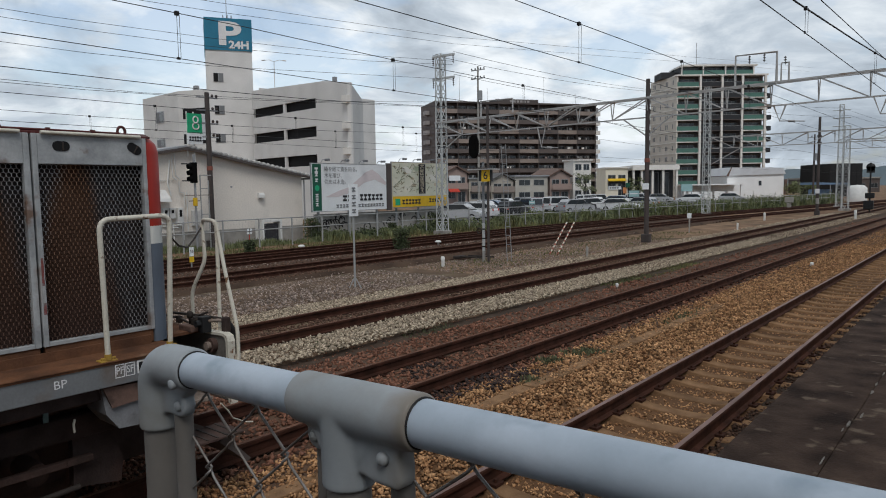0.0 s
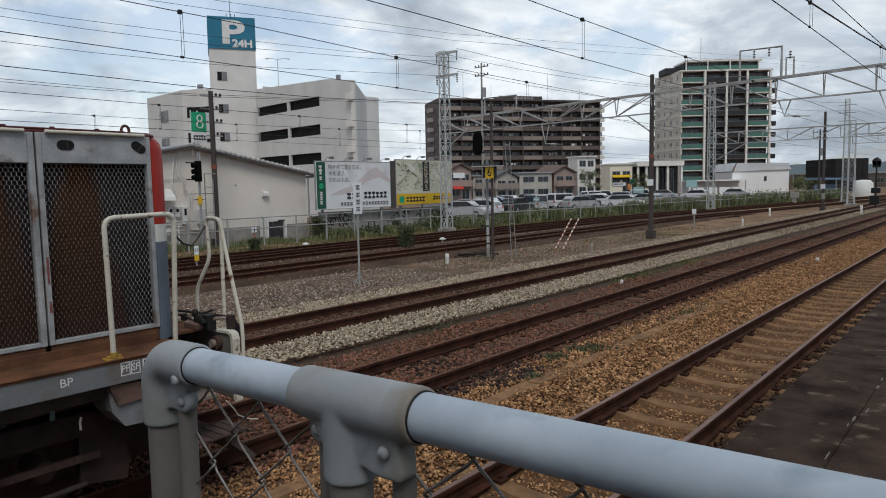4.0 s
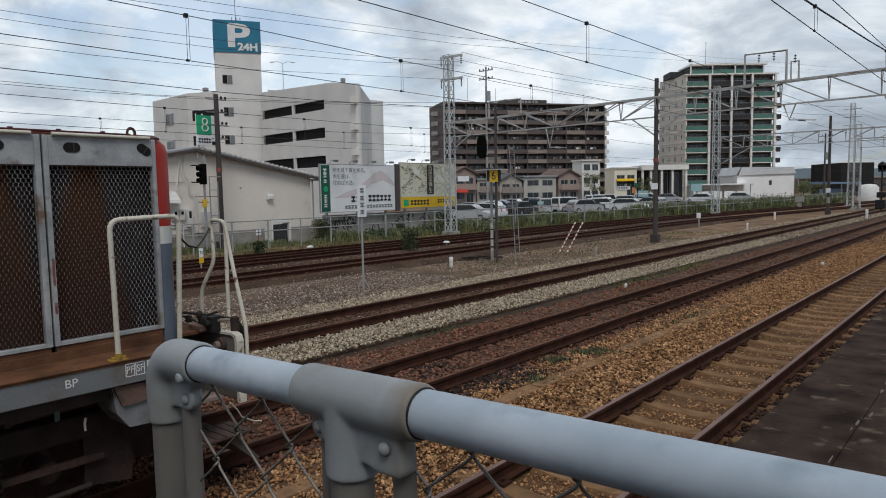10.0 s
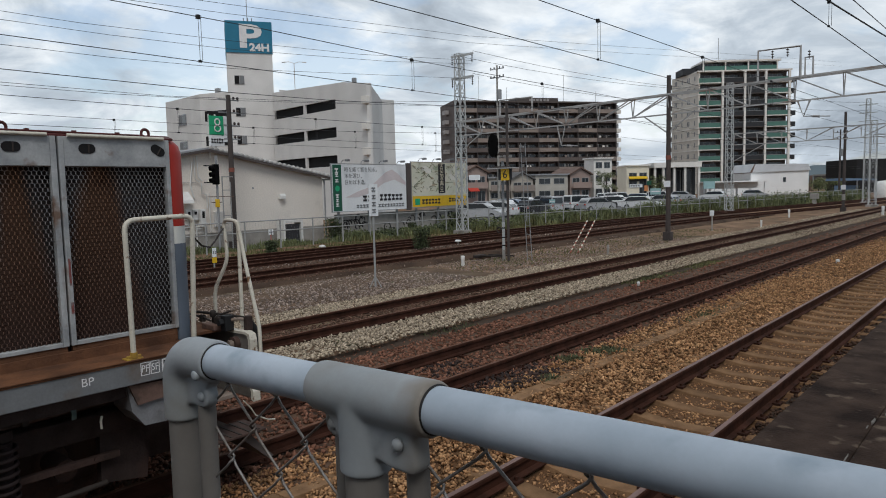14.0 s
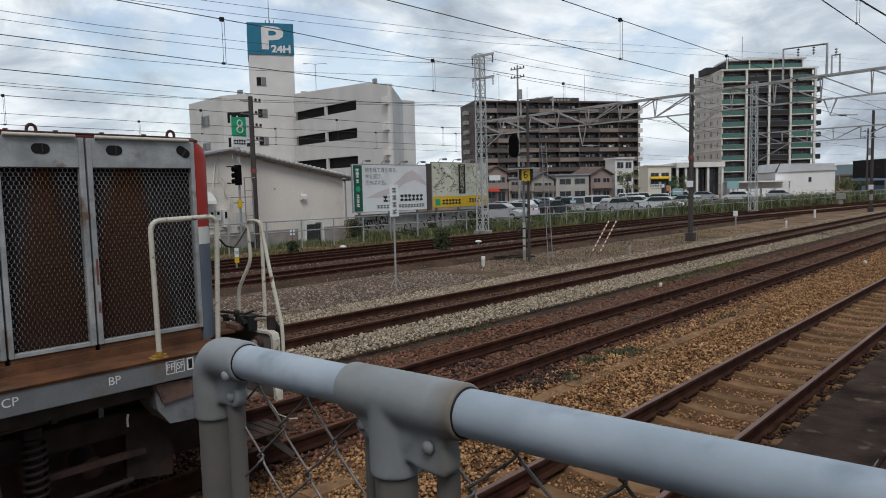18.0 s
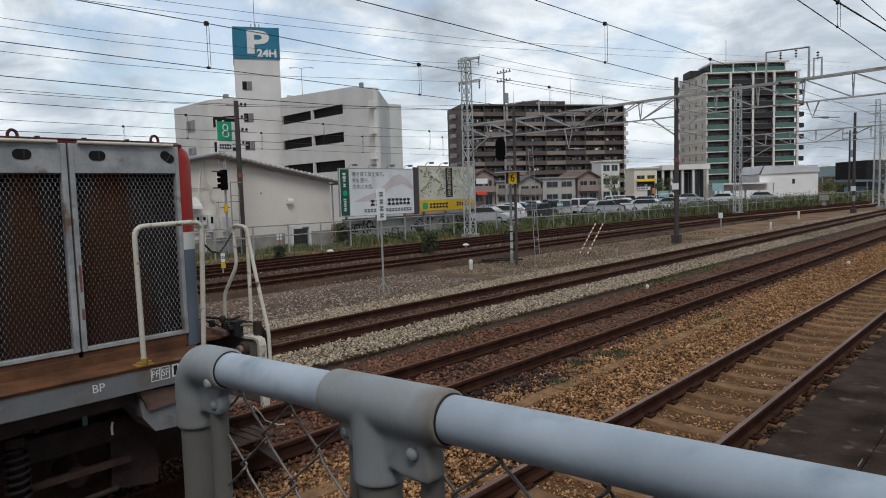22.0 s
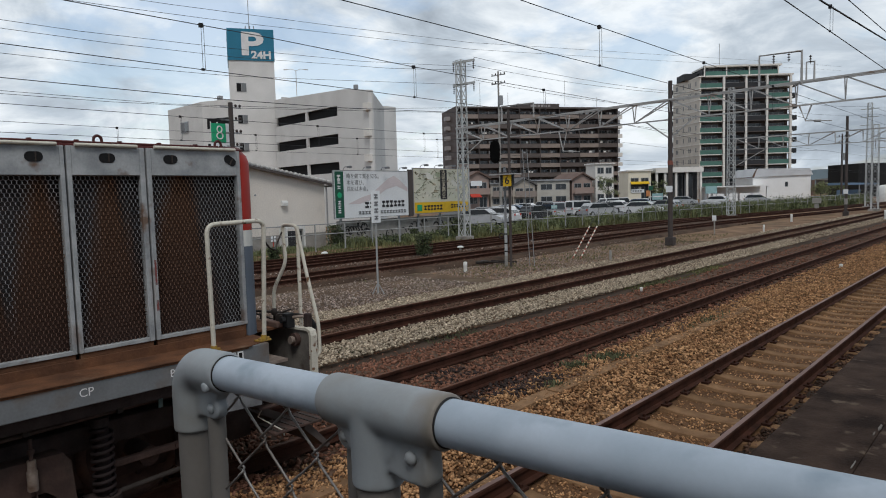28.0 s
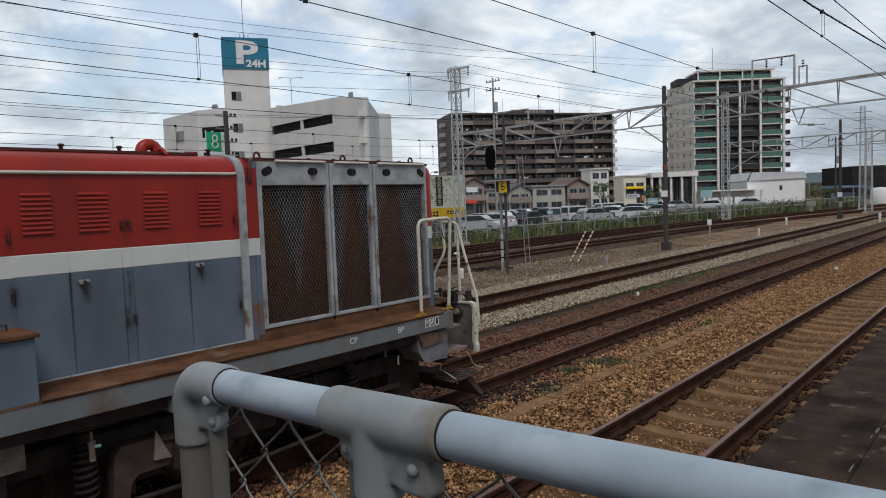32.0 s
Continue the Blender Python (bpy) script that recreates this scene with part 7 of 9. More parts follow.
def flats():
    ma, la = frame_of((-130.2, 155.5), (-101.0, 198.6))
    a = thing("apartment_building", "dark brown nine-storey block of flats with long balconies", "building", ma)
    part("wall", S().box(0, la, 1.7, 16, -0.3, 28.2), "brown_wall", a)
    nb = 8
    for k in range(9):
        z = 25.1 - k * 2.93
        part("floor_slab", S().box(-0.2, la, 0.1, 1.7, z - 0.14, z), "dark_slab", a)
        for i in range(nb):
            x0, x1 = la * i / nb, la * (i + 1) / nb
            pm = "brown_slab" if (i * 5 + k * 3) % 7 in (0, 1, 4) else "brown_rail"
            b = part("balcony", S().box(x0 + 0.12, x1 - 0.12, 0.0, 0.12, z - 0.1, z + 1.12), pm, a)
            part("cap_rail", S().box(x0 + 0.12, x1 - 0.12, -0.03, 0.15, z + 1.12, z + 1.2), "dark_slab", b)
            if k < 8 or i % 2:
                window(a, x0 + 0.7, x0 + 3.0, z + 0.05, z + 2.15, 1.66)
                window(a, x0 + 3.7, x1 - 0.6, z + 0.05, z + 2.15, 1.66)
        part("end_balcony", S().box(-1.9, -0.6, 5.8, 8.8, z - 0.1, z + 1.1), "brown_end", a, "pale balcony front at the gable")
        part("end_balcony", S().box(la + 0.1, la + 1.9, 0.5, 4.0, z - 0.1, z + 1.1), "wall_white", a, "white balcony at the gable")
        part("end_window", S().box(la + 0.1, la + 1.3, 1.0, 1.2, z + 1.2, z + 2.5), "roof_grey", a)
    part("gable_pier", S().box(-0.6, -0.25, 0.05, 15.8, -0.3, 28.2), "brown_gable", a, "dark brown gable wall")
    for i in range(6):
        part("name_bar", S().box(24.6 + i * 1.15, 25.4 + i * 1.15, 3.90, 3.99, 29.0, 29.7), "brown_end", a)
    rnd = random.Random(19)
    for k in range(9):
        z = 25.1 - k * 2.93
        for i in range(nb):
            x0, x1 = la * i / nb, la * (i + 1) / nb
            part("privacy_screen", S().box((x0 + x1) / 2 - 0.05, (x0 + x1) / 2 + 0.05, 0.15, 1.6, z, z + 2.0), "brown_end", a)
            for q in range(rnd.randint(0, 3)):
                x = rnd.uniform(x0 + 0.4, x1 - 1.2)
                kind = rnd.random()
                if kind < 0.45:
                    part("curtain", S().box(x, x + rnd.uniform(0.5, 1.1), 1.60, 1.64, z + 0.1, z + 2.1), "wall_white", a)
                elif kind < 0.8:
                    c = part("drying_pole", S().cyl((x, 0.6, z + 1.75), (x + 1.6, 0.6, z + 1.75), 0.03, 6), "steel_grey", a)
                    part("washing", S().box(x + 0.2, x + rnd.uniform(0.5, 1.2), 0.57, 0.63, z + 1.05, z + 1.75), rnd.choice(("wall_white", "steel_grey", "pink_wall")), c)
                else:
                    part("air_conditioner", S().box(x, x + 0.8, 1.2, 1.5, z + 1.35, z + 1.95), "wall_white", a)
    for i in range(nb + 1):
        part("party_wall", S().box(la * i / nb - 0.12, la * i / nb + 0.12, 0.05, 1.7, -0.3, 28.0), "dark_slab", a)
    part("roof_slab", S().box(-0.5, la + 0.4, 0, 16.2, 28.0, 28.5), "dark_slab", a)
    part("plant_room", S().box(20.3, 34.2, 4, 12, 28.5, 30.0), "dark_slab", a)
    for x, h in ((3, 6), (9, 8), (37, 9), (18, 5), (48, 4)):
        part("aerial", S().cyl((x, 6, 28.5), (x, 6, 28.5 + h), 0.05, 6), "steel_grey", a)
    mg, lg = frame_of((-69.56, 183.5), (-51.1, 199.1))
    g = thing("apartment_tower", "beige tower of flats with green glass balconies and white columns", "building", mg)
    part("wall", S().box(0.2, lg - 0.2, 1.9, 14, -0.3, 32.0), "brown_wall", g)
    ms, ls = frame_of((-80.24, 191.56), (-69.56, 183.5))
    loc = mg.inverted() @ ms
    sw = part("side_wall", S().box(0, ls, 0, 0.4, -0.3, 32.0), "beige_wall", g, "beige side wall with small windows", m=loc)
    part("end_wall", S().box(0, 0.4, 0.4, 12, -0.3, 32.0), "beige_wall", g, m=loc)
    for k in range(11):
        z = 29.0 - k * 2.93
        for x in (1.6, 2.3, 5.2, 8.0, 8.7, 11.4):
            window(sw, x, x + 0.36, z + 0.8, z + 2.0, -0.02, bars=0, pane_m="text_grey")
        part("side_unit", S().box(-1.1, -0.1, -0.3, 0.5, z + 0.3, z + 1.5), "dark_wall", sw, "dark box at the far corner")
        part("floor_band", S().box(-0.1, ls, -0.12, 0.0, z - 0.16, z + 0.10), "wall_white", sw)
        for p0, p1, sm in ((-0.3, 6.4, "wall_white"), (6.4, 17.7, "dark_slab"), (17.7, lg + 0.3, "wall_white")):
            part("floor_slab", S().box(p0, p1, -0.1, 1.9, z - 0.12, z + 0.10), sm, g)
        for p0, p1, gm in ((0.1, 5.9, "green_glass"), (6.7, 11.9, "dark_wall"), (12.5, 17.4, "dark_wall"), (18.2, 23.5, "green_glass")):
            b = part("balcony_glass", S().box(p0, p1, 0.0, 0.06, z + 0.12, z + 1.25), gm, g, "tinted balcony glass")
            part("cap_rail", S().box(p0, p1, -0.04, 0.1, z + 1.25, z + 1.33), "steel_grey", b)
            window(g, p0 + 0.5, p1 - 0.5, z + 0.15, z + 2.25, 1.86, bars=2)
        part("end_balcony", S().box(lg + 0.1, lg + 1.9, 1.0, 4.5, z + 0.0, z + 1.2), "dark_wall", g)
    for x in (6.35, 12.2, 17.7, 23.9):
        part("column", S().box(x - 0.27, x + 0.27, -0.18, 0.5, -0.3, 32.0), "wall_white", g, "white column")
    ph = part("penthouse", S().box(1.5, 21.6, 2.2, 10, 32.0, 34.7), "dark_wall", g)
    part("penthouse_roof", S().box(1.3, 21.8, 0.4, 10.2, 34.5, 34.95), "wall_white", g)
    part("roof_slab", S().box(-0.4, lg + 0.4, -0.2, 14.2, 31.9, 32.25), "wall_white", g)
    for p0, p1 in ((1.6, 7.0), (7.4, 13.0), (13.4, 20.6)):
        part("balcony_glass", S().box(p0, p1, 0.45, 0.5, 32.2, 33.4), "green_glass", g, "tinted balcony glass")
        window(g, p0 + 0.3, p1 - 0.3, 32.3, 34.3, 2.15, bars=3)
    for x in (1.4, 7.2, 13.2, 20.8):
        part("column", S().box(x - 0.15, x + 0.15, 0.4, 0.8, 32.2, 34.6), "wall_white", g)
    part("stair_head", S().box(-2.6, 1.2, 5, 11, 32.0, 33.7), "dark_wall", g)
    part("lightning_rod", S().cyl((7.0, 5, 35), (7.0, 5, 41.5), 0.06, 6), "steel_grey", g)


flats()


def house(frame_m, x0, x1, h, wall, roof, label, gable=True, depth=8.0, eave=0.0, balcony=None, floors=2, wall_h=None):
    """A small house whose front runs from x0 to x1 along its street frame."""
    t = thing("house", label, "house", frame_m @ pose(x0, 0, 0), "houses behind the car lot")
    w = x1 - x0
    e = h - (w * 0.28 if gable else 0.25)
    part("wall", S().box(0.1, w - 0.1, 0, depth, -0.3, e), wall, t)
    if gable:
        part("gable", S().prism([(0.1, e), (w - 0.1, e), (w / 2, h - 0.1)], 0, depth), wall, t)
        part("roof", S().prism([(-0.25, e - 0.1), (w / 2, h - 0.05), (w + 0.25, e - 0.1), (w + 0.25, e + 0.12), (w / 2, h + 0.2), (-0.25, e + 0.12)], -0.4, depth + 0.3), roof, t)
    else:
        part("roof", S().box(-0.15, w + 0.15, -0.3, depth + 0.2, e, h), roof, t)
    fh = (e - 0.1) / floors
    for f in range(floors):
        z = f * fh
        if f and balcony:
            b = part("balcony", S().box(0.25, w - 0.25, -0.9, -0.8, z - 0.1, z + 1.0).box(0.25, w - 0.25, -0.8, 0, z - 0.15, z), balcony, t)
        window(t, w * 0.12, w * 0.46, z + fh * 0.33, z + fh * 0.80, -0.02)
        window(t, w * 0.56, w * 0.88, z + fh * (0.33 if f else 0.05), z + fh * 0.80, -0.02)
    return t


hm, _ = frame_of((-76.6, 93.4), (-61.6, 119.3))
house(hm, -5.5, -0.3, 6.4, "house_beige", "tile_roof", "beige two-storey house behind the parked cars", balcony="brown_slab")
h1 = house(hm, 0.0, 4.4, 6.5, "pink_wall", "tile_brown", "pink rendered house with a brown gable roof and a white sign", balcony="pink_wall")
part("shop_sign", S().box(0.5, 2.6, -1.0, -0.92, 4.0, 4.9), "sign_white", h1)
part("red_awning", S().prism([(-1.8, 2.1), (-0.9, 2.6), (-0.9, 2.5), (-1.8, 2.0)], 0.3, 2.2, "x"), "red", h1)
house(hm, 4.5, 8.8, 4.5, "house_beige", "steel_grey", "beige flat-roofed house with a brown balcony", gable=False, balcony="brown_slab")
house(hm, 8.9, 13.5, 5.2, "house_beige", "tile_roof", "beige house with a dark gable roof", balcony="brown_slab")
house(hm, 13.7, 20.6, 4.9, "cream_pale", "roof_grey", "pale house with a grey tiled roof", gable=False)
house(hm, 20.9, 25.4, 5.9, "pink_wall", "tile_brown", "pink-beige house with a brown gable roof and a balcony", balcony="pink_wall")
house(hm, 25.9, 30.0, 7.8, "wall_white", "wall_white", "white three-storey house with a flat roof", gable=False, floors=3, depth=3.5)
sm, _ = frame_of((-65.2, 129.2), (-53.4, 139.2))
sh = house(sm, 1.5, 6.3, 6.6, "cream_shop", "wall_white", "cream shop with a yellow awning and a green panel", gable=False, floors=1)
part("yellow_awning", S().prism([(-0.9, 3.85), (-0.05, 4.25), (-0.05, 4.15), (-0.9, 3.70)], 0.5, 4.2, "x"), "yellow", sh, "yellow awning")
for q in (0.8, 1.9, 3.0):
    part("strip_window", S().box(q, q + 0.95, -0.10, -0.06, 3.2, 3.75), "text_dark", sh, "dark strip window")
part("shop_board", S().box(0.7, 3.3, -0.16, -0.05, 2.0, 2.7), "sign_white", sh, "white shop board")
for q in (0.9, 1.4, 1.9, 2.4):
    part("board_mark", S().box(q, q + 0.35, -0.175, -0.16, 2.2, 2.5), "text_grey", sh)
part("green_panel", S().box(4.2, 5.1, -0.35, -0.24, 2.4, 3.3), "green_sign", sh)
part("orange_panel", S().box(3.7, 4.4, -0.2, -0.1, 1.2, 2.4), "orange", sh)


def showroom():
    t = thing("showroom", "white flat-roofed showroom with dark glass between white pillars", "building", sm @ pose(7.0, 0, 0))
    part("fascia", S().box(0, 9.6, -0.8, 9, 5.9, 6.9), "wall_white", t)
    part("back_wall", S().box(0.2, 9.4, 2.4, 9, -0.3, 5.9), "dark_wall", t)
    for x in (0.3, 2.0, 4.2, 6.4, 9.2):
        part("pillar", S().box(x - 0.2, x + 0.2, -0.5, 0, -0.3, 5.9), "wall_white", t)
    for x in (2.2, 4.4, 6.6):
        window(t, x, x + 1.8, 0.4, 5.4, 1.9, bars=1)


showroom()
um, _ = frame_of((-45.9, 145.6), (-35.7, 154.2))


def hall():
    t = thing("hall", "white hall with a pale grey metal roof and a lean-to", "building", um)
    part("wall", S().box(1.5, 13.2, 0, 9, -0.3, 4.7), "hall_white", t)
    part("roof", S().prism([(1.2, 4.5), (13.5, 4.7), (12.9, 6.0), (2.0, 6.2)], -0.3, 9.3), "hall_roof", t, "pale grey metal roof")
    part("gable_end", S().prism([(1.2, 4.5), (2.1, 6.2), (2.3, 6.2), (1.6, 4.4)], -0.35, 9.3), "tile_brown", t)
    part("lean_to", S().box(-9.0, 3.0, -4.5, 0, 2.6, 2.85).box(-9.0, -8.6, -4.4, -4.0, -0.3, 2.6).box(2.4, 2.8, -4.4, -4.0, -0.3, 2.6), "hall_white", t)
    part("lean_wall", S().box(-9, 1.5, -0.2, 0, -0.3, 2.6), "hall_white", t)
    for i in range(6):
        part("fence_panel", S().box(-8.6 + i * 2.6, -6.4 + i * 2.6, -5.6, -5.5, -0.3, 1.35), "hall_white", t, "white panel before the hall", bevel=0.02)
    window(t, 8.0, 8.6, 2.4, 3.4, -0.03, bars=0)
    part("red_post", S().box(13.3, 13.8, -0.4, 0, 0.5, 3.6), "tile_brown", t)


hall()


def far_right():
    m, ln = frame_of((-36.0, 167.0), (-25.0, 176.5))
    t = thing("shed", "black clad shed beyond the yard", "building", m)
    part("wall", S().box(7.2, ln, 0, 12, -0.3, 7.0), "blackp", t)
    for i in range(6, 12):
        part("rib", S().box(i * 1.21 - 0.06, i * 1.21 + 0.06, -0.06, 0.0, -0.3, 7.0), "blackp", t)
    b = thing("canopy", "pale blue metal canopy beside the black shed", "canopy", pose(-22.0, 130.0, 0, 0, 0, 41))
    part("roof", S().prism([(-3.5, 2.4), (2.2, 2.4), (2.2, 2.6), (-3.5, 2.8)], 0, 5), "blue_roof", b)
    for x in (-3.2, -1.0, 1.9):
        part("post", S().cyl((x, 0.2, -0.3), (x, 0.2, 2.5), 0.08, 8), "steel_grey", b)
    part("blue_bin", S().box(-3, 0.0, 1.5, 3.2, -0.3, 1.6), "blue_roof", b)
    k = thing("white_tank", "white rounded tank beside the tracks", "tank", pose(-17.3, 118.0, -0.28))
    part("shell", S().lathe([(0, 2.6), (0.9, 2.5), (1.3, 2.1), (1.35, 0.3), (1.3, 0.0)], (0, 0, 0), 20), "white", k)
    for x0, y0, w, d, h, c, lab in ((-10.0, 190, 26, 14, 14.5, "beige_wall", "pale flat-roofed office block far beyond the yard"), (8.0, 240, 30, 14, 11, "wall_garage", "pale low block far beyond the yard"), (-52.0, 250, 24, 12, 4.2, "brown_wall", "low dark building far beside the flats"), (-165, 190, 14, 12, 17, "beige_wall", "pale far block behind the billboards")):
        f = thing("far_building", lab, "building", pose(x0, y0, 0, 0, 0, 35))
        part("wall", S().box(0, w, 0, d, -0.3, h), c, f)
        part("roof_edge", S().box(-0.3, w + 0.3, -0.3, d + 0.3, h, h + 0.5), "concrete", f)
        for j in range(int(h // 3.4)):
            for i in range(int(w // 4)):
                window(f, 1 + i * 4, 3.4 + i * 4, 1.2 + j * 3.3, 2.7 + j * 3.3, -0.03)


far_right()


# ---- vegetation ----
def blades(name, label, zones, material, seed, category="grass"):
    """Bent leaf blades in one mesh. zones: x0, y0, x1, y1, half width, count, height, base."""
    rng = np.random.default_rng(seed)
    V, F, o = [], [], 0
    for x0, y0, x1, y1, hw, count, h, z in zones:
        t = rng.uniform(0, 1, count)
        c = np.stack([x0 + (x1 - x0) * t + rng.normal(0, hw, count), y0 + (y1 - y0) * t + rng.normal(0, hw * 0.5, count), np.full(count, z)], 1)
        # tussocks: heights vary slowly along the strip
        hh = h * rng.uniform(0.35, 1.0, count) * (0.65 + 0.35 * np.sin(t * abs(y1 - y0) * 1.3 + rng.uniform(0, 1, count)))
        a = rng.uniform(0, 6.28, count)
        lean = rng.uniform(0.05, 0.55, count) * hh
        w = rng.uniform(0.008, 0.022, count) * (1 + h)
        dx, dy = np.cos(a), np.sin(a)
        side = np.stack([-dy * w, dx * w, np.zeros(count)], 1)
        mid = c + np.stack([dx * lean * 0.35, dy * lean * 0.35, hh * 0.6], 1)
        tip = c + np.stack([dx * lean, dy * lean, hh], 1)
        p = np.stack([c - side * 0.6, c + side * 0.6, mid + side, mid - side, tip], 1)
        V.append(p.reshape(-1, 3))
        b = (np.arange(count) * 5)[:, None] + o
        F.append(np.concatenate([b + np.array([[0, 1, 2]]), b + np.array([[0, 2, 3]]), b + np.array([[3, 2, 4]])], 0))
        o += count * 5
    V, F = np.concatenate(V), np.concatenate(F)
    me = bpy.data.meshes.new(name)
    me.vertices.add(len(V))
    me.vertices.foreach_set("co", V.ravel())
    me.loops.add(len(F) * 3)
    me.loops.foreach_set("vertex_index", F.ravel())
    me.polygons.add(len(F))
    me.polygons.foreach_set("loop_start", np.arange(len(F)) * 3)
    me.update(calc_edges=True)
    return tagged(part(name, me, material), label, category, kind="stuff")


blades("fence_weeds", "rough green weeds along the boundary fence", [(-28.7, 24.5, -28.0, 40, 0.35, 7000, 0.55, -0.28), (-28.0, 40, -25.9, 56, 0.35, 12000, 1.05, -0.28), (-25.9, 56, -23.1, 80, 0.4, 13000, 1.35, -0.28), (-23.1, 80, -20.1, 115, 0.6, 9000, 1.55, -0.28),
                                                                  (-29.4, 15, -29.0, 25, 0.35, 3500, 0.45, -0.28), (-29.3, 25, -29.0, 37, 0.3, 3000, 0.6, -0.28)], "leaf", 11, "weeds")
def bushes(name, label, zones, material, seed):
    """Lumps of small leaves along a line. zones: x0, y0, x1, y1, half width, lumps, height, base."""
    rng = np.random.default_rng(seed)
    V = []
    for x0, y0, x1, y1, hw, count, h, z in zones:
        for t in rng.uniform(0, 1, count):
            hh = h * rng.uniform(0.35, 1.0)
            c = np.array([x0 + (x1 - x0) * t + rng.normal(0, hw), y0 + (y1 - y0) * t, z + hh * 0.5])
            n = 110
            p = c + rng.normal(size=(n, 3)) * np.array([0.26, 0.34, hh * 0.26])
            a, b = rng.normal(size=(n, 3)), rng.normal(size=(n, 3))
            a /= np.linalg.norm(a, axis=1, keepdims=True)
            b -= a * (a * b).sum(1, keepdims=True)
            b /= np.linalg.norm(b, axis=1, keepdims=True)
            e = rng.uniform(0.04, 0.13, (n, 1))
            V.append(np.stack([p - a * e, p - b * e * 0.5, p + a * e, p + b * e * 0.5], 1).reshape(-1, 3))
    V = np.concatenate(V)
    V[:, 2] = np.maximum(V[:, 2], -0.27)
    n = len(V) // 4
    me = bpy.data.meshes.new(name)
    me.vertices.add(len(V))
    me.vertices.foreach_set("co", V.ravel())
    me.loops.add(len(V))
    me.loops.foreach_set("vertex_index", np.arange(len(V)))
    me.polygons.add(n)
    me.polygons.foreach_set("loop_start", np.arange(n) * 4)
    me.update(calc_edges=True)
    return tagged(part(name, me, material), label, "bushes", kind="stuff")


bushes("fence_bushes", "ragged green bushes and vines along the boundary fence", [(-28.8, 36, -28.0, 42, 0.3, 20, 0.8, -0.28), (-27.9, 43, -27.5, 46, 0.3, 26, 1.25, -0.28), (-27.5, 46, -26.0, 56, 0.3, 40, 0.9, -0.28), (-26.0, 56, -23.2, 80, 0.4, 95, 1.45, -0.28), (-23.2, 80, -20.0, 115, 0.6, 110, 1.6, -0.28), (-29.5, 33, -29.2, 37, 0.2, 22, 0.9, -0.28), (-29.5, 25, -29.2, 33, 0.2, 10, 0.55, -0.28)], "leaf", 31)
# the darker leaf colour paints shade low among the bushes
bushes("fence_thicket", "undergrowth along the boundary fence with shade in its dark leaf colour", [(-28.9, 25, -28.1, 42, 0.3, 40, 0.45, -0.28), (-28.1, 42, -26.2, 56, 0.3, 45, 0.6, -0.28), (-26.2, 56, -23.4, 80, 0.4, 70, 1.0, -0.28), (-22.8, 80, -19.6, 115, 0.7, 100, 1.4, -0.28), (-29.5, 25, -29.2, 37, 0.2, 25, 0.5, -0.28)], "leaf_dark", 32)
blades("fence_straw", "dry straw-coloured stalks among the weeds by the fence", [(-28.5, 24.5, -27.7, 40, 0.4, 3000, 0.5, -0.28), (-27.8, 40, -25.7, 56, 0.35, 4500, 0.8, -0.28), (-25.7, 56, -22.9, 80, 0.4, 4500, 1.1, -0.28)], "leaf_dry", 14, "weeds")
blades("dry_grass", "short dry grass between the tracks", [(-26.6, 12, -26.2, 45, 0.8, 6000, 0.22, -0.28), (-14.5, 14, -14.2, 40, 1.0, 2600, 0.10, -0.25), (-25.5, 45, -21.0, 80, 0.8, 3000, 0.3, -0.28),
                                                          (-8.25, 17, -8.1, 24, 0.3, 1500, 0.12, -0.27)], "leaf_dry", 12)
blades("ballast_weeds", "small green weeds in the ballast", [(-4.9, 7.55, -4.85, 7.8, 0.07, 130, 0.09, -0.18), (-5.15, 9.3, -5.0, 9.8, 0.12, 240, 0.09, -0.18), (-5.3, 8.6, -5.2, 8.9, 0.09, 150, 0.09, -0.18), (-8.95, 7.2, -8.9, 7.6, 0.12, 260, 0.12, -0.23), (-8.4, 9.0, -8.3, 10.4, 0.15, 160, 0.08, -0.27), (-8.2, 17.5, -8.2, 22, 0.25, 450, 0.10, -0.27), (-4.9, 12.5, -4.9, 14.5, 0.1, 120, 0.08, -0.18)], "weed_low", 13, "weeds")


def tree(x, y, h, spread, seed, label):
    rnd = random.Random(seed)
    t = thing("tree", label, "tree", pose(x, y, -0.28))
    tr = S().tube([(0, 0, 0), (0.05, 0, h * 0.3), (0.0, 0.1, h * 0.55), (0.1, 0.05, h * 0.8)], 0.09, 8)
    for i in range(7):
        a, z = i * 0.95, h * (0.32 + 0.07 * i)
        tr.tube([(0.03, 0.03, z), (math.cos(a) * spread * 0.4, math.sin(a) * spread * 0.4, z + h * 0.12), (math.cos(a) * spread * 0.75, math.sin(a) * spread * 0.75, z + h * 0.17)], 0.04, 5)
    part("trunk", tr, "pole", t, "dark bare trunk and limbs")
    s = S()
    for k in range(26):
        a, rr = rnd.uniform(0, 6.28), spread * rnd.uniform(0.1, 0.95)
        c = Vector((rr * math.cos(a), rr * math.sin(a), h * rnd.uniform(0.42, 1.0)))
        for j in range(46):
            p = c + Vector((rnd.gauss(0, 1), rnd.gauss(0, 1), rnd.gauss(0, 0.6))) * spread * 0.17
            q = Euler((rnd.uniform(-1, 1), rnd.uniform(-1, 1), rnd.uniform(0, 6.28))).to_matrix()
            e = spread * rnd.uniform(0.05, 0.09)
            s.add([p + q @ Vector(v) for v in ((-e, 0, 0), (0, -e * 0.5, 0), (e, 0, 0), (0, e * 0.5, 0))], [(0, 1, 2, 3)])
    part("crown", s, "leaf", t, "loose dark green crown")


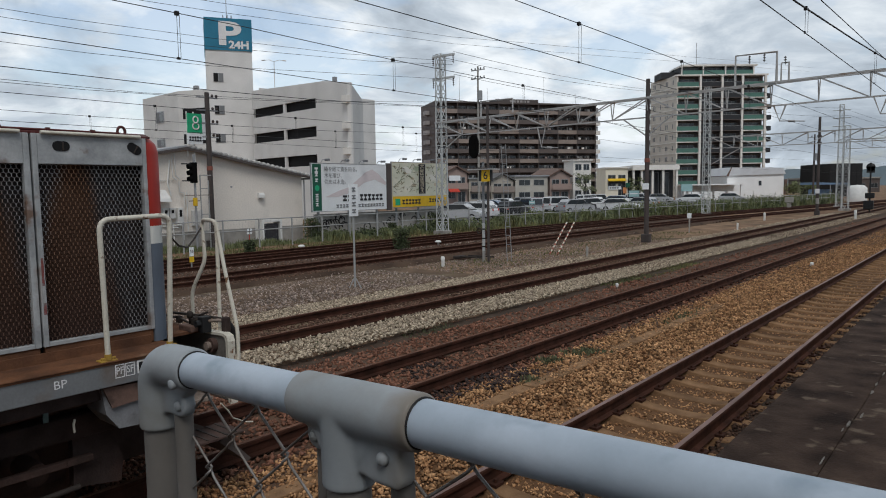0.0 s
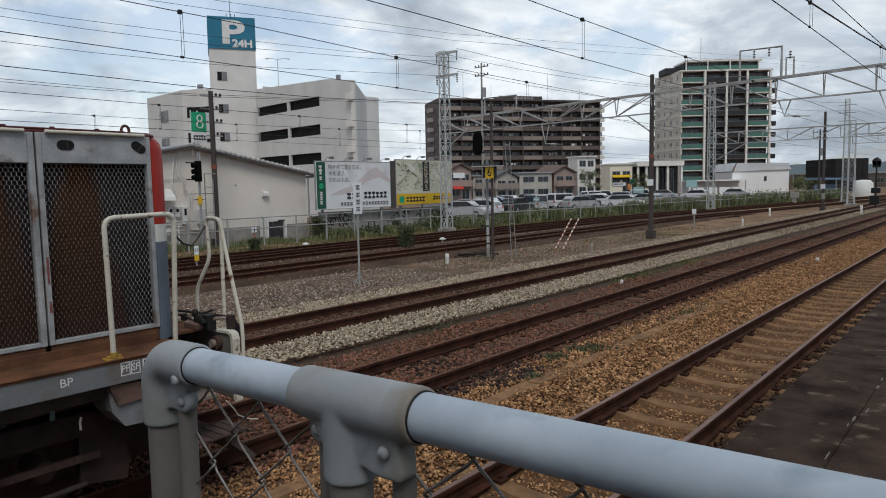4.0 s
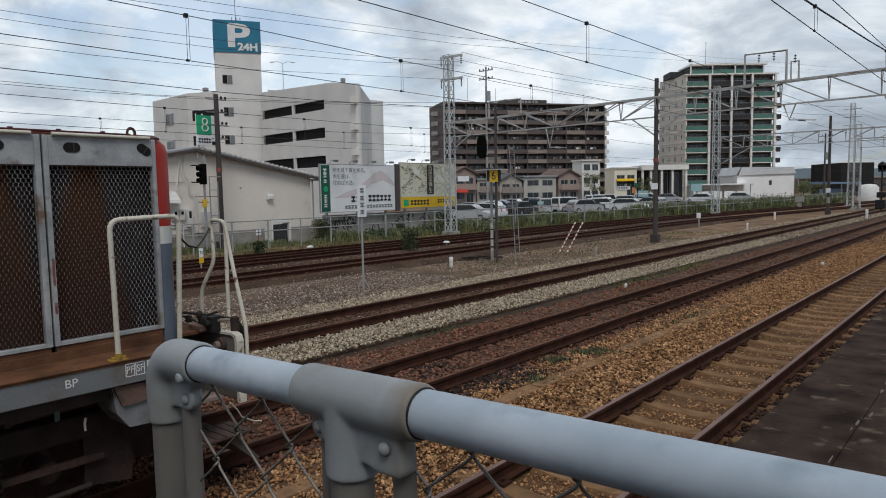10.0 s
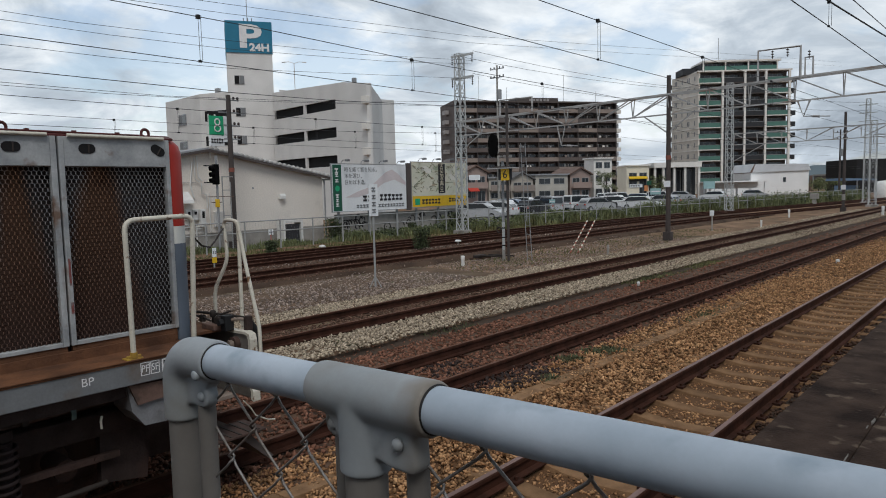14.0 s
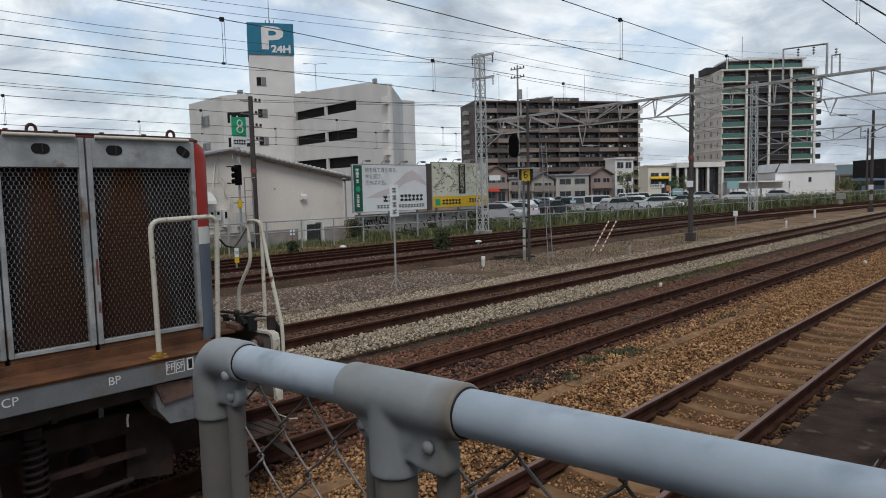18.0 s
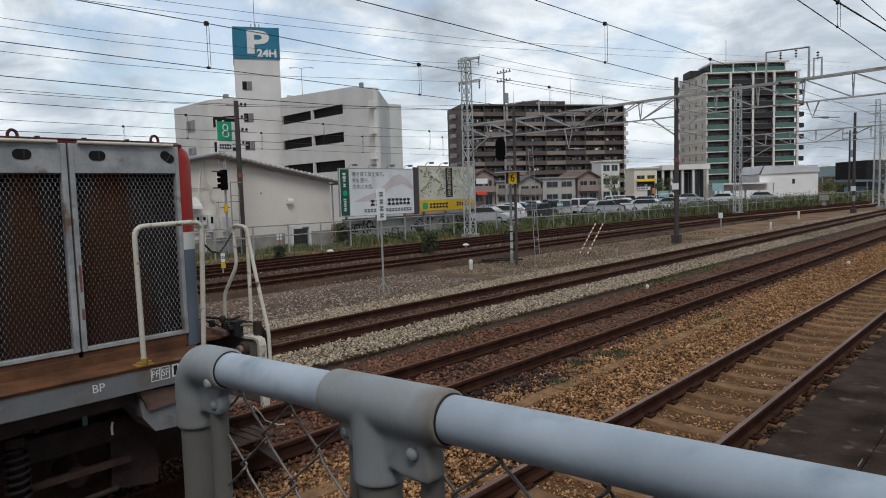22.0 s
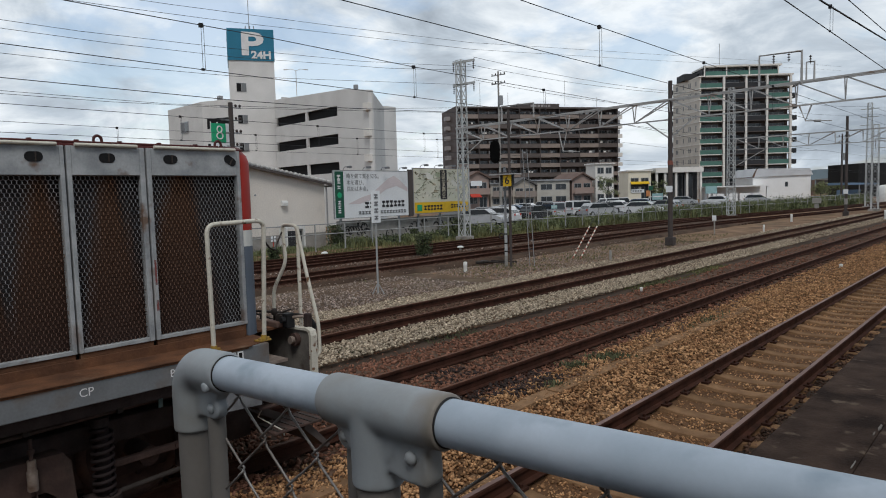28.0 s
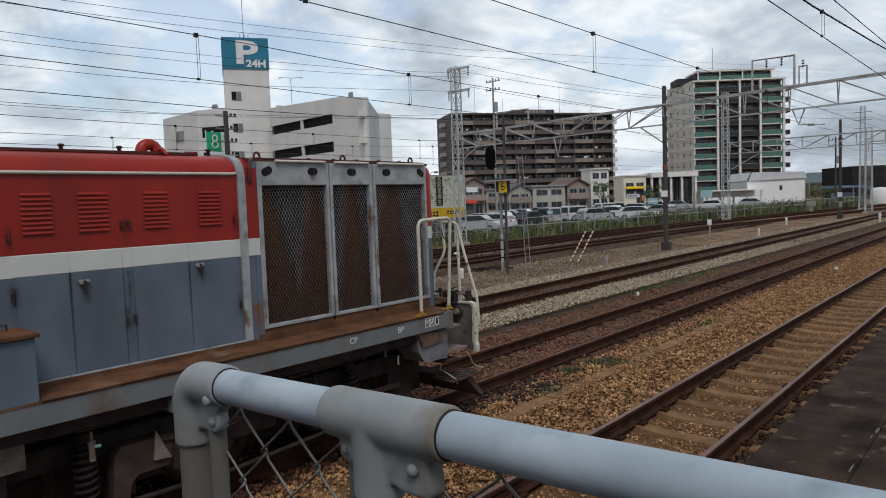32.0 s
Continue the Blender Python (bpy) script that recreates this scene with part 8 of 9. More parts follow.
tree(-60.3, 114.5, 5.2, 1.9, 1, "small dark street tree beside the white house")
tree(-57.5, 131.5, 4.6, 1.8, 2, "small tree before the showroom")
tree(-32.0, 145.0, 3.2, 2.0, 3, "round dark shrub tree beside the hall")
tree(-30.0, 150.0, 2.8, 1.8, 4, "round dark shrub tree beside the hall")


def shrub(x, y, z, h, seed, label):
    rnd = random.Random(seed)
    t = thing("shrub", label, "shrub", pose(x, y, z))
    s, w = S(), S()
    for k in range(6):
        a = k * 1.05
        w.tube([(0, 0, 0), (math.cos(a) * 0.1, math.sin(a) * 0.1, h * 0.5), (math.cos(a) * 0.3, math.sin(a) * 0.3, h * 0.85)], 0.012, 5)
    for j in range(900):
        a, r, zz = rnd.uniform(0, 6.28), rnd.uniform(0.05, 0.42) * h * 0.9, rnd.uniform(0.15, 1.0) * h
        p = Vector((r * math.cos(a), r * math.sin(a), zz))
        q = Euler((rnd.uniform(-1.2, 1.2), rnd.uniform(-1.2, 1.2), rnd.uniform(0, 6.28))).to_matrix()
        e = rnd.uniform(0.04, 0.09)
        s.add([p + q @ Vector(v) for v in ((-e, 0, 0), (0, -e * 0.4, 0), (e, 0, 0), (0, e * 0.4, 0))], [(0, 1, 2, 3)])
    part("stems", w, "pole", t)
    part("leaves", s, "leaf_dark", t)


shrub(-20.0, 21.4, -0.2, 1.0, 1, "dark upright weed shrub between the far rails")
shrub(-24.4, 16.8, -0.2, 0.62, 2, "dark low shrub beside the far rails")
for i, (x, y, h) in enumerate(((-29.5, 24.35, 1.25), (-29.45, 24.6, 1.0), (-29.2, 30.4, 0.7), (-29.2, 34.6, 1.2), (-29.2, 35.4, 1.0))):
    shrub(x, y, -0.28, h, 10 + i, "dark weed bush below the billboards")


def hills():
    rnd = random.Random(3)
    vs, n = [], 90
    for i in range(n + 1):
        a = radians(-25 + 110 * i / n)
        d = 1300
        h = 24 + 10 * math.sin(i * 0.31) + 6 * math.sin(i * 0.83 + 1) + rnd.uniform(-2, 2)
        vs += [(-d * math.sin(a), d * math.cos(a), -1.0), (-(d + 40) * math.sin(a), (d + 40) * math.cos(a), h)]
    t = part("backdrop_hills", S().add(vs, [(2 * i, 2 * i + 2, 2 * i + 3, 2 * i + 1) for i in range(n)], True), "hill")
    tagged(t, "low blue-green wooded hills on the horizon, haze in their colour", "hills", kind="structure")


hills()


# ---- car lot ----
lot = part("car_lot", S().prism([(-36, 44), (-30.5, 44), (-26.5, 70), (-24, 100), (-40, 140), (-66, 128), (-78, 92), (-46, 44)], -0.276, -0.262, "z"), "lot")
tagged(lot, "grey asphalt car lot behind the fence", "car lot", kind="structure")


def make_car(paint, label, van=False):
    """A car that faces +x, on the ground at its middle."""
    c = thing("parked_car", label, "car", pose(0, 0, -900), "cars parked in the lot")
    L2, H = (1.68, 1.72) if van else (2.1, 1.46)
    lower = [(-L2, 0.28), (-L2 + 0.02, 0.80), (-L2 + 0.14, 0.93), (L2 - 0.9, 0.93), (L2 - 0.1, 0.76), (L2, 0.55), (L2 - 0.03, 0.26)]
    if van:
        upper = [(-L2 + 0.05, 0.92), (-L2 + 0.10, H - 0.06), (-L2 + 0.2, H), (L2 - 0.85, H), (L2 - 0.70, H - 0.06), (L2 - 0.30, 0.92)]
    else:
        upper = [(-L2 + 0.15, 0.92), (-L2 + 0.62, H - 0.05), (-L2 + 0.8, H), (0.45, H), (0.62, H - 0.05), (L2 - 0.82, 0.92)]
    b = part("body", S().prism(lower, -0.82, 0.82), paint, c, bevel=0.06)
    part("roof", S().prism(upper, -0.70, 0.70), paint, c, bevel=0.05)
    def inset(k):
        return [(x * 0.93, 0.97 + (z - 0.92) * k) for x, z in upper]
    part("side_glass", S().prism(inset(0.80), -0.712, -0.700).prism(inset(0.80), 0.700, 0.712), "pane", c, "dark side windows")
    x_a, x_b = upper[-1][0], upper[-2][0]
    part("windscreen", S().add([(x_a + 0.03, -0.62, 0.97), (x_a + 0.03, 0.62, 0.97), (x_b + 0.05, 0.58, H - 0.13), (x_b + 0.05, -0.58, H - 0.13)], [(0, 1, 2, 3)]), "pane", c)
    x_a, x_b = upper[0][0], upper[1][0]
    part("rear_window", S().add([(x_a - 0.02, -0.6, 1.0), (x_a - 0.02, 0.6, 1.0), (x_b - 0.03, 0.56, H - 0.14), (x_b - 0.03, -0.56, H - 0.14)], [(0, 1, 2, 3)]), "pane", c)
    for sx in (-L2 + 0.62, L2 - 0.72):
        for sy in (-0.76, 0.76):
            w = part("wheel", S().lathe([(0.05, -0.10), (0.24, -0.10), (0.30, -0.07), (0.31, 0.07), (0.24, 0.10), (0.05, 0.10)], (sx, sy, 0.31), 18, "y"), "blackp", c)
            part("rim", S().cyl((sx, sy - 0.105, 0.31), (sx, sy + 0.105, 0.31), 0.19, 14), "steel_grey", w)
    for sy in (-0.6, 0.6):
        part("headlight", S().box(L2 - 0.10, L2 + 0.01, sy - 0.16, sy + 0.16, 0.60, 0.72), "white", c)
        part("tail_light", S().box(-L2 - 0.015, -L2 + 0.05, sy - 0.1, sy + 0.1, 0.68, 0.88), "red", c)
    part("plate", S().box(L2 - 0.01, L2 + 0.012, -0.17, 0.17, 0.38, 0.50), "sign_white", c)
    return c


def park_cars():
    for k, col in dict(car_white=(0.72, 0.73, 0.74), car_silver=(0.44, 0.45, 0.47), car_black=(0.02, 0.02, 0.023), car_blue=(0.06, 0.10, 0.17), car_maroon=(0.12, 0.02, 0.022)).items():
        M[k] = mat(k, col, tuple(v * 0.92 for v in col), 0.6, 0.25, bump=0, spec=0.6)
    base = [make_car("car_white", "white saloon car in the lot"), make_car("car_silver", "silver hatchback car in the lot"), make_car("car_black", "black saloon car in the lot"),
            make_car("car_white", "white box-shaped small van in the lot", True), make_car("car_blue", "dark blue car in the lot"), make_car("car_silver", "silver box-shaped small van in the lot", True), make_car("car_maroon", "maroon car in the lot")]
    used = set()
    # place, kind and heading of each car
    for x, y, k, turn in ((-41.5, 54.5, 1, 20), (-43.5, 58.5, 0, 195), (-46.0, 64.5, 0, 10), (-38.0, 57.0, 2, 95), (-39.5, 62.6, 5, 150), (-42.0, 69.6, 0, 30), (-40.2, 69.6, 3, 70), (-37.8, 70.4, 2, 80),
                          (-47.0, 90.0, 3, 75), (-48.0, 95.0, 3, 60), (-47.2, 99.0, 0, 190), (-45.0, 103.0, 3, 10), (-50.0, 113.0, 0, 20), (-47.0, 117.0, 1, 10), (-40.0, 112.0, 0, 185),
                          (-47.0, 74.5, 1, 185), (-44.0, 62.0, 4, 10), (-53.0, 92.0, 1, 15), (-52.0, 84.0, 6, 190), (-36.5, 122.0, 1, 15), (-43.5, 84.0, 0, 160), (-36.8, 47.0, 1, 15), (-38.6, 51.6, 0, 190), (-36.2, 66.5, 1, 70), (-39.0, 75.5, 0, 75), (-50.5, 74.0, 0, 10), (-47.5, 80.5, 0, 195), (-55.0, 86.0, 1, 15), (-51.5, 97.0, 0, 185), (-43.0, 92.0, 4, 15), (-33.5, 72.0, 0, 10), (-35.0, 81.0, 1, 170)):
        m = pose(x, y, -0.262, 0, 0, turn)
        if k in used:
            copy_thing(base[k], m)
        else:
            base[k].matrix_basis = m
            used.add(k)


park_cars()


# ---- boundary fence ----
def boundary_fence():
    pts = [(-28.2, 12.0), (-28.2, 26.0), (-27.2, 40.0), (-25.0, 56.0), (-22.2, 80.0), (-19.2, 112.0)]
    f = thing("boundary_fence", "grey steel post-and-rail mesh fence along the yard", "fence")
    for (x0, y0), (x1, y1) in zip(pts, pts[1:]):
        n = max(1, round(math.hypot(x1 - x0, y1 - y0) / 2.0))
        for i in range(n):
            t = i / n
            x, y = x0 + (x1 - x0) * t, y0 + (y1 - y0) * t
            part("post", S().cyl((x, y, -0.3), (x, y, 1.15), 0.04, 8), "fence_steel", f)
        for z in (1.12, 0.60):
            part("rail", S().cyl((x0, y0, z), (x1, y1, z), 0.028, 8), "fence_steel", f)
        n2 = int(math.hypot(x1 - x0, y1 - y0) / 0.16)
        s = S()
        for i in range(n2):
            t0 = i / n2
            x, y = x0 + (x1 - x0) * t0, y0 + (y1 - y0) * t0
            s.cyl((x, y, -0.2), (x, y, 1.12), 0.0018, 3, caps=False)
        tagged(part("mesh", s, "fence_steel", f), kind="stuff")


boundary_fence()


# ---- signals, signs and small yard things ----
def yard_things():
    # dark pole with insulators, beside the warehouse
    p = pole(-29.4, 18.2, 7.15, 0.14, "dark utility pole with worn red ring and dark insulators")
    part("red_ring", S().cyl((0, 0, 3.75), (0, 0, 3.95), 0.142, 14), "ring_red", p)
    for z in (6.95, 6.35, 5.75, 5.1):
        part("cross_arm", S().box(-0.03, 0.03, -0.55 if z > 6 else -0.3, 0.55, z + 0.19, z + 0.25), "steel_grey", p)
        for y in (0.28, 0.5):
            part("insulator", S().lathe([(0.02, 0.0), (0.06, 0.03), (0.065, 0.08), (0.045, 0.13), (0.02, 0.14)], (0, y, z + 0.25), 10), "insul", p)
    # green sign on a bracket behind it
    s = thing("roof_sign", "green and white square sign on a steel bracket", "sign", pose(-30.2, 17.98, 0))
    part("bracket", S().cyl((-0.1, 0, 3.9), (-0.1, 0, 6.3), 0.04, 6).cyl((-0.1, -0.35, 4.2), (-0.1, -0.35, 6.3), 0.03, 6), "white", s)
    part("panel", S().box(-0.05, 0.05, -0.37, 0.37, 5.30, 6.22), "sign_green_bright", s, "bright green panel", bevel=0.01)
    part("foot_panel", S().box(-0.05, 0.05, -0.37, 0.37, 4.78, 5.28), "sign_white", s)
    for z, r in ((5.93, 0.13), (5.62, 0.16)):
        part("loop", S().tube([(0.055, r * math.cos(k * 0.42) + 0.03, z + 0.15 * math.sin(k * 0.42)) for k in range(16)], 0.035, 6), "text_white", s, "plain white loop")
    part("side_board", S().box(-0.05, 0.04, 0.38, 0.85, 5.0, 6.24), "sign_white", s, "white side of the sign")
    bars(s, 0.052, -0.33, 0.33, 5.02, 0.26, 5, "text_dark", 31)
    # three-lens signal with its yellow plate
    q = thing("shunting_signal", "black three-lens signal on a thin grey pole with a yellow box", "signal", pose(-29.0, 17.15, -0.28))
    part("pole", S().cyl((0, 0, 0), (0, 0, 4.5), 0.055, 10), "steel_grey", q)
    hd = part("signal_head", S().box(-0.17, 0.17, -0.15, 0.06, 3.18, 4.12), "matt", q, "black signal head", bevel=0.03)
    for z in (3.38, 3.66, 3.94):
        part("hood", S().cyl((0, -0.15, z), (0, -0.33, z - 0.03), 0.115, 12, caps=False), "matt", hd)
        part("lens", S().cyl((0, -0.15, z), (0, -0.165, z), 0.09, 12), "text_grey", hd)
    for z in (3.25, 4.02):
        part("head_bracket", S().box(-0.04, 0.04, -0.62, -0.14, z, z + 0.05), "blackp", hd)
    part("yellow_box", S().box(-0.05, 0.08, -0.12, 0.06, 2.12, 2.5), "yellow", q, bevel=0.02)
    part("box_arm", S().box(-0.02, 0.02, -0.32, 0.2, 2.33, 2.37).box(-0.02, 0.02, -0.5, 0.85, 2.60, 2.63), "tile_brown", q)
    part("frame", S().box(-0.1, -0.06, 0.30, 0.34, 0, 3.55).box(-0.1, -0.06, 0.72, 0.76, 0, 3.3).box(-0.1, -0.06, 0.30, 0.90, 3.52, 3.56), "fence_steel", q, "thin grey steel frame")
    for z in (0.9, 1.7, 2.9):
        part("rung", S().box(-0.095, -0.065, 0.34, 0.72, z, z + 0.03), "fence_steel", q)
    # main signal post with the number plate
    r = thing("main_signal", "black oval signal on a grey post with a yellow number plate", "signal", pose(-14.62, 20.3, -0.28))
    part("post", S().cyl((0, 0, 0), (0, 0, 5.75), 0.05, 12), "pole", r)
    part("number_plate", S().box(-0.20, 0.16, -0.13, -0.11, 2.98, 3.42), "yellow", r, "yellow plate")
    part("plate_back", S().box(-0.34, 0.26, -0.105, -0.07, 3.00, 3.40), "dark_wall", r, "black box behind the plate")
    text("number", "6", 0.42, "text_dark", r, Matrix.Translation((-0.02, -0.132, 3.19)) @ FACE, "black figure")
    part("catwalk", S().box(-0.75, 0.35, -0.25, 0.25, 3.40, 3.44), "truss", r)
    oval = S().prism([(0.21 * math.cos(radians(a)), 4.27 + 0.13 * math.copysign(1, math.sin(radians(a))) * (1 if abs(math.sin(radians(a))) > 0.01 else 0) + 0.29 * math.sin(radians(a))) for a in range(0, 360, 12)], -0.05, 0.02)
    part("signal_board", oval, "matt", r, "black oval backing board", m=Matrix.Translation((-0.62, 0, 0)))
    part("board_bracket", S().cyl((-0.62, 0.06, 3.9), (-0.62, 0.06, 4.2), 0.04, 8).box(-0.66, 0.05, 0.03, 0.09, 3.9, 3.98).box(-0.66, 0.05, 0.03, 0.09, 3.44, 3.50), "pole", r)
    w = thing("phone_post", "grey concrete post with a white painted foot and a round fitting", "post", pose(-15.02, 20.55, -0.28))
    part("post", S().cyl((0, 0, 0.4), (0, 0, 1.45), 0.056, 14), "lattice", w, "flaking white paint")
    part("upper_post", S().cyl((0, 0, 1.45), (0, 0, 3.7), 0.048, 14), "steel_grey", w)
    part("foot", S().cyl((0, 0, 0), (0, 0, 0.42), 0.060, 14), "concrete", w)
    for z in (0.55, 0.85, 1.2):
        part("band", S().cyl((0, 0, z), (0, 0, z + 0.05), 0.059, 14), "blackp", w)
    part("round_fitting", S().tube([(-0.16 + 0.10 * math.cos(k), -0.05, 1.15 + 0.10 * math.sin(k)) for k in [i * 0.5 for i in range(13)]], 0.03, 6), "gear", w)
    ld = thing("ladder", "pale rusty ladder leaning on the signal post", "ladder", pose(-14.2, 20.9, -0.25))
    for x in (0.0, 0.2):
        part("rail", S().cyl((x, 0, 0), (x - 0.25, 0, 4.3), 0.013, 6), "steel_grey", ld)
    for i in range(12):
        z = 0.3 + i * 0.33
        part("rung", S().cyl((-0.25 * z / 4.3, 0, z), (0.2 - 0.25 * z / 4.3, 0, z), 0.008, 6), "steel_grey", ld)
    # white upright notice
    n = thing("notice_board", "narrow white upright notice on a thin grey post", "sign", pose(-13.70, 12.72, -0.26))
    part("post", S().cyl((0, 0.04, 0), (0, 0.04, 2.1), 0.028, 10), "fence_steel", n)
    part("foot", S().cyl((0, 0.04, 0), (0.16, 0.2, 0.0), 0.02, 6).cyl((0, 0.04, 0.35), (0.14, 0.16, 0.0), 0.015, 6).cyl((0, 0.04, 0.35), (-0.1, -0.1, 0.0), 0.015, 6).box(-0.2, 0.2, -0.12, 0.24, 0.0, 0.03), "fence_steel", n)
    part("board", S().box(0.03, 0.05, -0.14, 0.18, 2.0, 2.87), "sign_white", n, bevel=0.004)
    for i, z in enumerate((2.72, 2.52, 2.33, 2.14)):
        bars(n, 0.052, -0.045, 0.125, z, 0.13, 1, "text_grey", 40 + i)
    # guy wire covers, red-white
    g = thing("guy_wire", "slanting guy wires in faded red and cream striped covers", "guy wire", pose(-14.08, 24.0, -0.28))
    for k in (0, 1):
        a, b = Vector((-0.15 + k * 0.35, 0, 0.05)), Vector((-0.85 + k * 0.35, 4.4, 2.75))
        part("wire", S().cyl(a, a + (b - a) * 1.0, 0.008, 5), "cable", g)
        for i in range(16):
            part("cover", S().cyl(a.lerp(b, i / 16 * 0.44), a.lerp(b, (i + 1) / 16 * 0.44), 0.028, 8), "cream" if i % 2 else "guy_red", g)
    # posts, domes and markers
    for x, y, h, rr, c, lab in ((-15.15, 18.3, 0.36, 0.065, "white", "short white bollard between the tracks"), (-7.82, 16.6, 0.17, 0.035, "white", "small white marker stake in the ballast"), (-12.3, 23.5, 0.45, 0.045, "concrete", "small grey marker post"),
                                (-14.1, 39.4, 1.15, 0.04, "concrete", "thin grey post with a small plate"), (-12.2, 42.0, 0.5, 0.05, "white", "short white kilometre post beside the track"), (-14.3, 56.0, 0.6, 0.075, "white", "white marker post beside the far track"), (-8.75, 59.2, 0.75, 0.09, "white", "white marker post beside the middle track"),
                                (-4.8, 24.5, 0.18, 0.05, "white", "small white marker in the ballast")):
        t = thing("marker_post", lab, "post", pose(x, y, -0.26))
        part("stem", S().lathe([(rr, 0), (rr, h * 0.55), (rr * 1.08, h * 0.58), (rr * 1.08, h * 0.95), (rr * 0.7, h), (0, h)], (0, 0, 0), 12), c, t)
        if h > 1:
            part("plate", S().box(-0.12, 0.12, -0.05, -0.03, h - 0.3, h), "sign_white", t)
    for x, y in ((-24.0, 19.2), (-20.3, 24.2)):
        t = thing("dome_marker", "white mushroom-shaped marker between the rails", "marker", pose(x, y, -0.2))
        part("cap", S().lathe([(0, 0.30), (0.09, 0.288), (0.145, 0.245), (0.16, 0.20), (0.045, 0.19), (0.045, 0)], (0, 0, 0), 16), "white", t)
    t = thing("speed_board", "small white and yellow speed board on a stake", "sign", pose(-20.87, 12.09, -0.26))
    part("stake", S().cyl((0, 0, 0), (0, 0, 0.62), 0.025, 8), "fence_steel", t)
    part("board", S().box(0.02, 0.04, -0.075, 0.075, 0.60, 0.90), "sign_white", t)
    part("lower_board", S().box(0.02, 0.04, -0.08, 0.08, 0.40, 0.585), "yellow", t)
    text("figures", "35", 0.14, "text_dark", t, Matrix.Translation((0.042, 0, 0.75)) @ UP_X, "black figures")
    t = thing("cross_sign", "small white cross marker on a stake", "sign", pose(-27.5, 18.95, -0.25))
    part("stake", S().cyl((0, 0, 0), (0, 0, 0.75), 0.02, 6), "red", t)
    part("board", S().box(0.0, 0.03, -0.13, 0.13, 0.72, 0.98), "sign_white", t)
    part("cross", S().box(0.031, 0.04, -0.02, 0.02, 0.72, 0.98).box(0.031, 0.04, -0.13, 0.13, 0.83, 0.87), "text_grey", t)
    # point machines and rodding
    for x, y, lab in ((-16.2, 20.6, "low dark point machine beside the far track"),):
        t = thing("point_machine", lab, "machine", pose(x, y, -0.22))
        part("case", S().box(-0.12, 0.12, -0.28, 0.28, 0.0, 0.11), "gear", t, bevel=0.03)
        part("rod", S().cyl((0.2, 0.3, 0.1), (1.4, 0.3, 0.1), 0.03, 8).cyl((0.2, -0.2, 0.1), (1.2, -0.2, 0.1), 0.03, 8), "gear", t)
        part("foot", S().box(-0.2, 0.2, -0.45, 0.45, -0.04, 0.0), "sleeper_old", t)
    for x, y in ((-21.35, 15.6), (-20.92, 16.15)):
        t = thing("slat_block", "low yellowish slatted crossing block beside the rail", "block", pose(x, y, -0.14))
        for i in range(5):
            part("slat", S().box(-0.06, 0.06, -0.30 + i * 0.13, -0.22 + i * 0.13, 0.0, 0.05), "sleeper", t)
        part("beam", S().box(-0.05, 0.05, -0.32, 0.36, -0.05, 0.0), "concrete", t)
    t = thing("concrete_plate", "pale flat concrete cover in the ballast", "cover", pose(-17.9, 15.4, -0.19))
    part("plate", S().box(-0.16, 0.16, -0.55, 0.55, 0.0, 0.06), "concrete", t, bevel=0.01)
    # far signals and distribution poles
    t = thing("main_signal", "black round-topped signal on a mast far down the line", "signal", pose(-9.57, 72.0, -0.28))
    part("mast", S().cyl((0, 0, 0), (0, 0, 4.6), 0.07, 10), "blackp", t)
    part("signal_board", S().lathe([(0.0, -0.06), (0.36, -0.06), (0.36, 0.02), (0.0, 0.02)], (0, 0, 4.2), 20, "y").box(-0.32, 0.32, -0.06, 0.02, 3.7, 4.25), "blackp", t)
    part("lower_case", S().box(-0.45, 0.3, -0.3, 0.3, 0.4, 1.2).box(-0.35, 0.35, -0.25, 0.25, 1.4, 1.9), "blackp", t, bevel=0.05)
    for x, y, h, lab in ((-49.22, 66.5, 17.28, "grey utility pole with cross-arms behind the gantry"), (-72.0, 66.0, 11.0, "slim utility pole with a transformer behind the billboards"), (-23.2, 118.0, 10.4, "twin-armed utility pole near the shed")):
        t = thing("utility_pole", lab, "pole", pose(x, y, -0.28))
        part("shaft", S().cyl((0, 0, 0), (0, 0, h), 0.16, 10, 0.10), "concrete" if x < -40 else "pole", t)
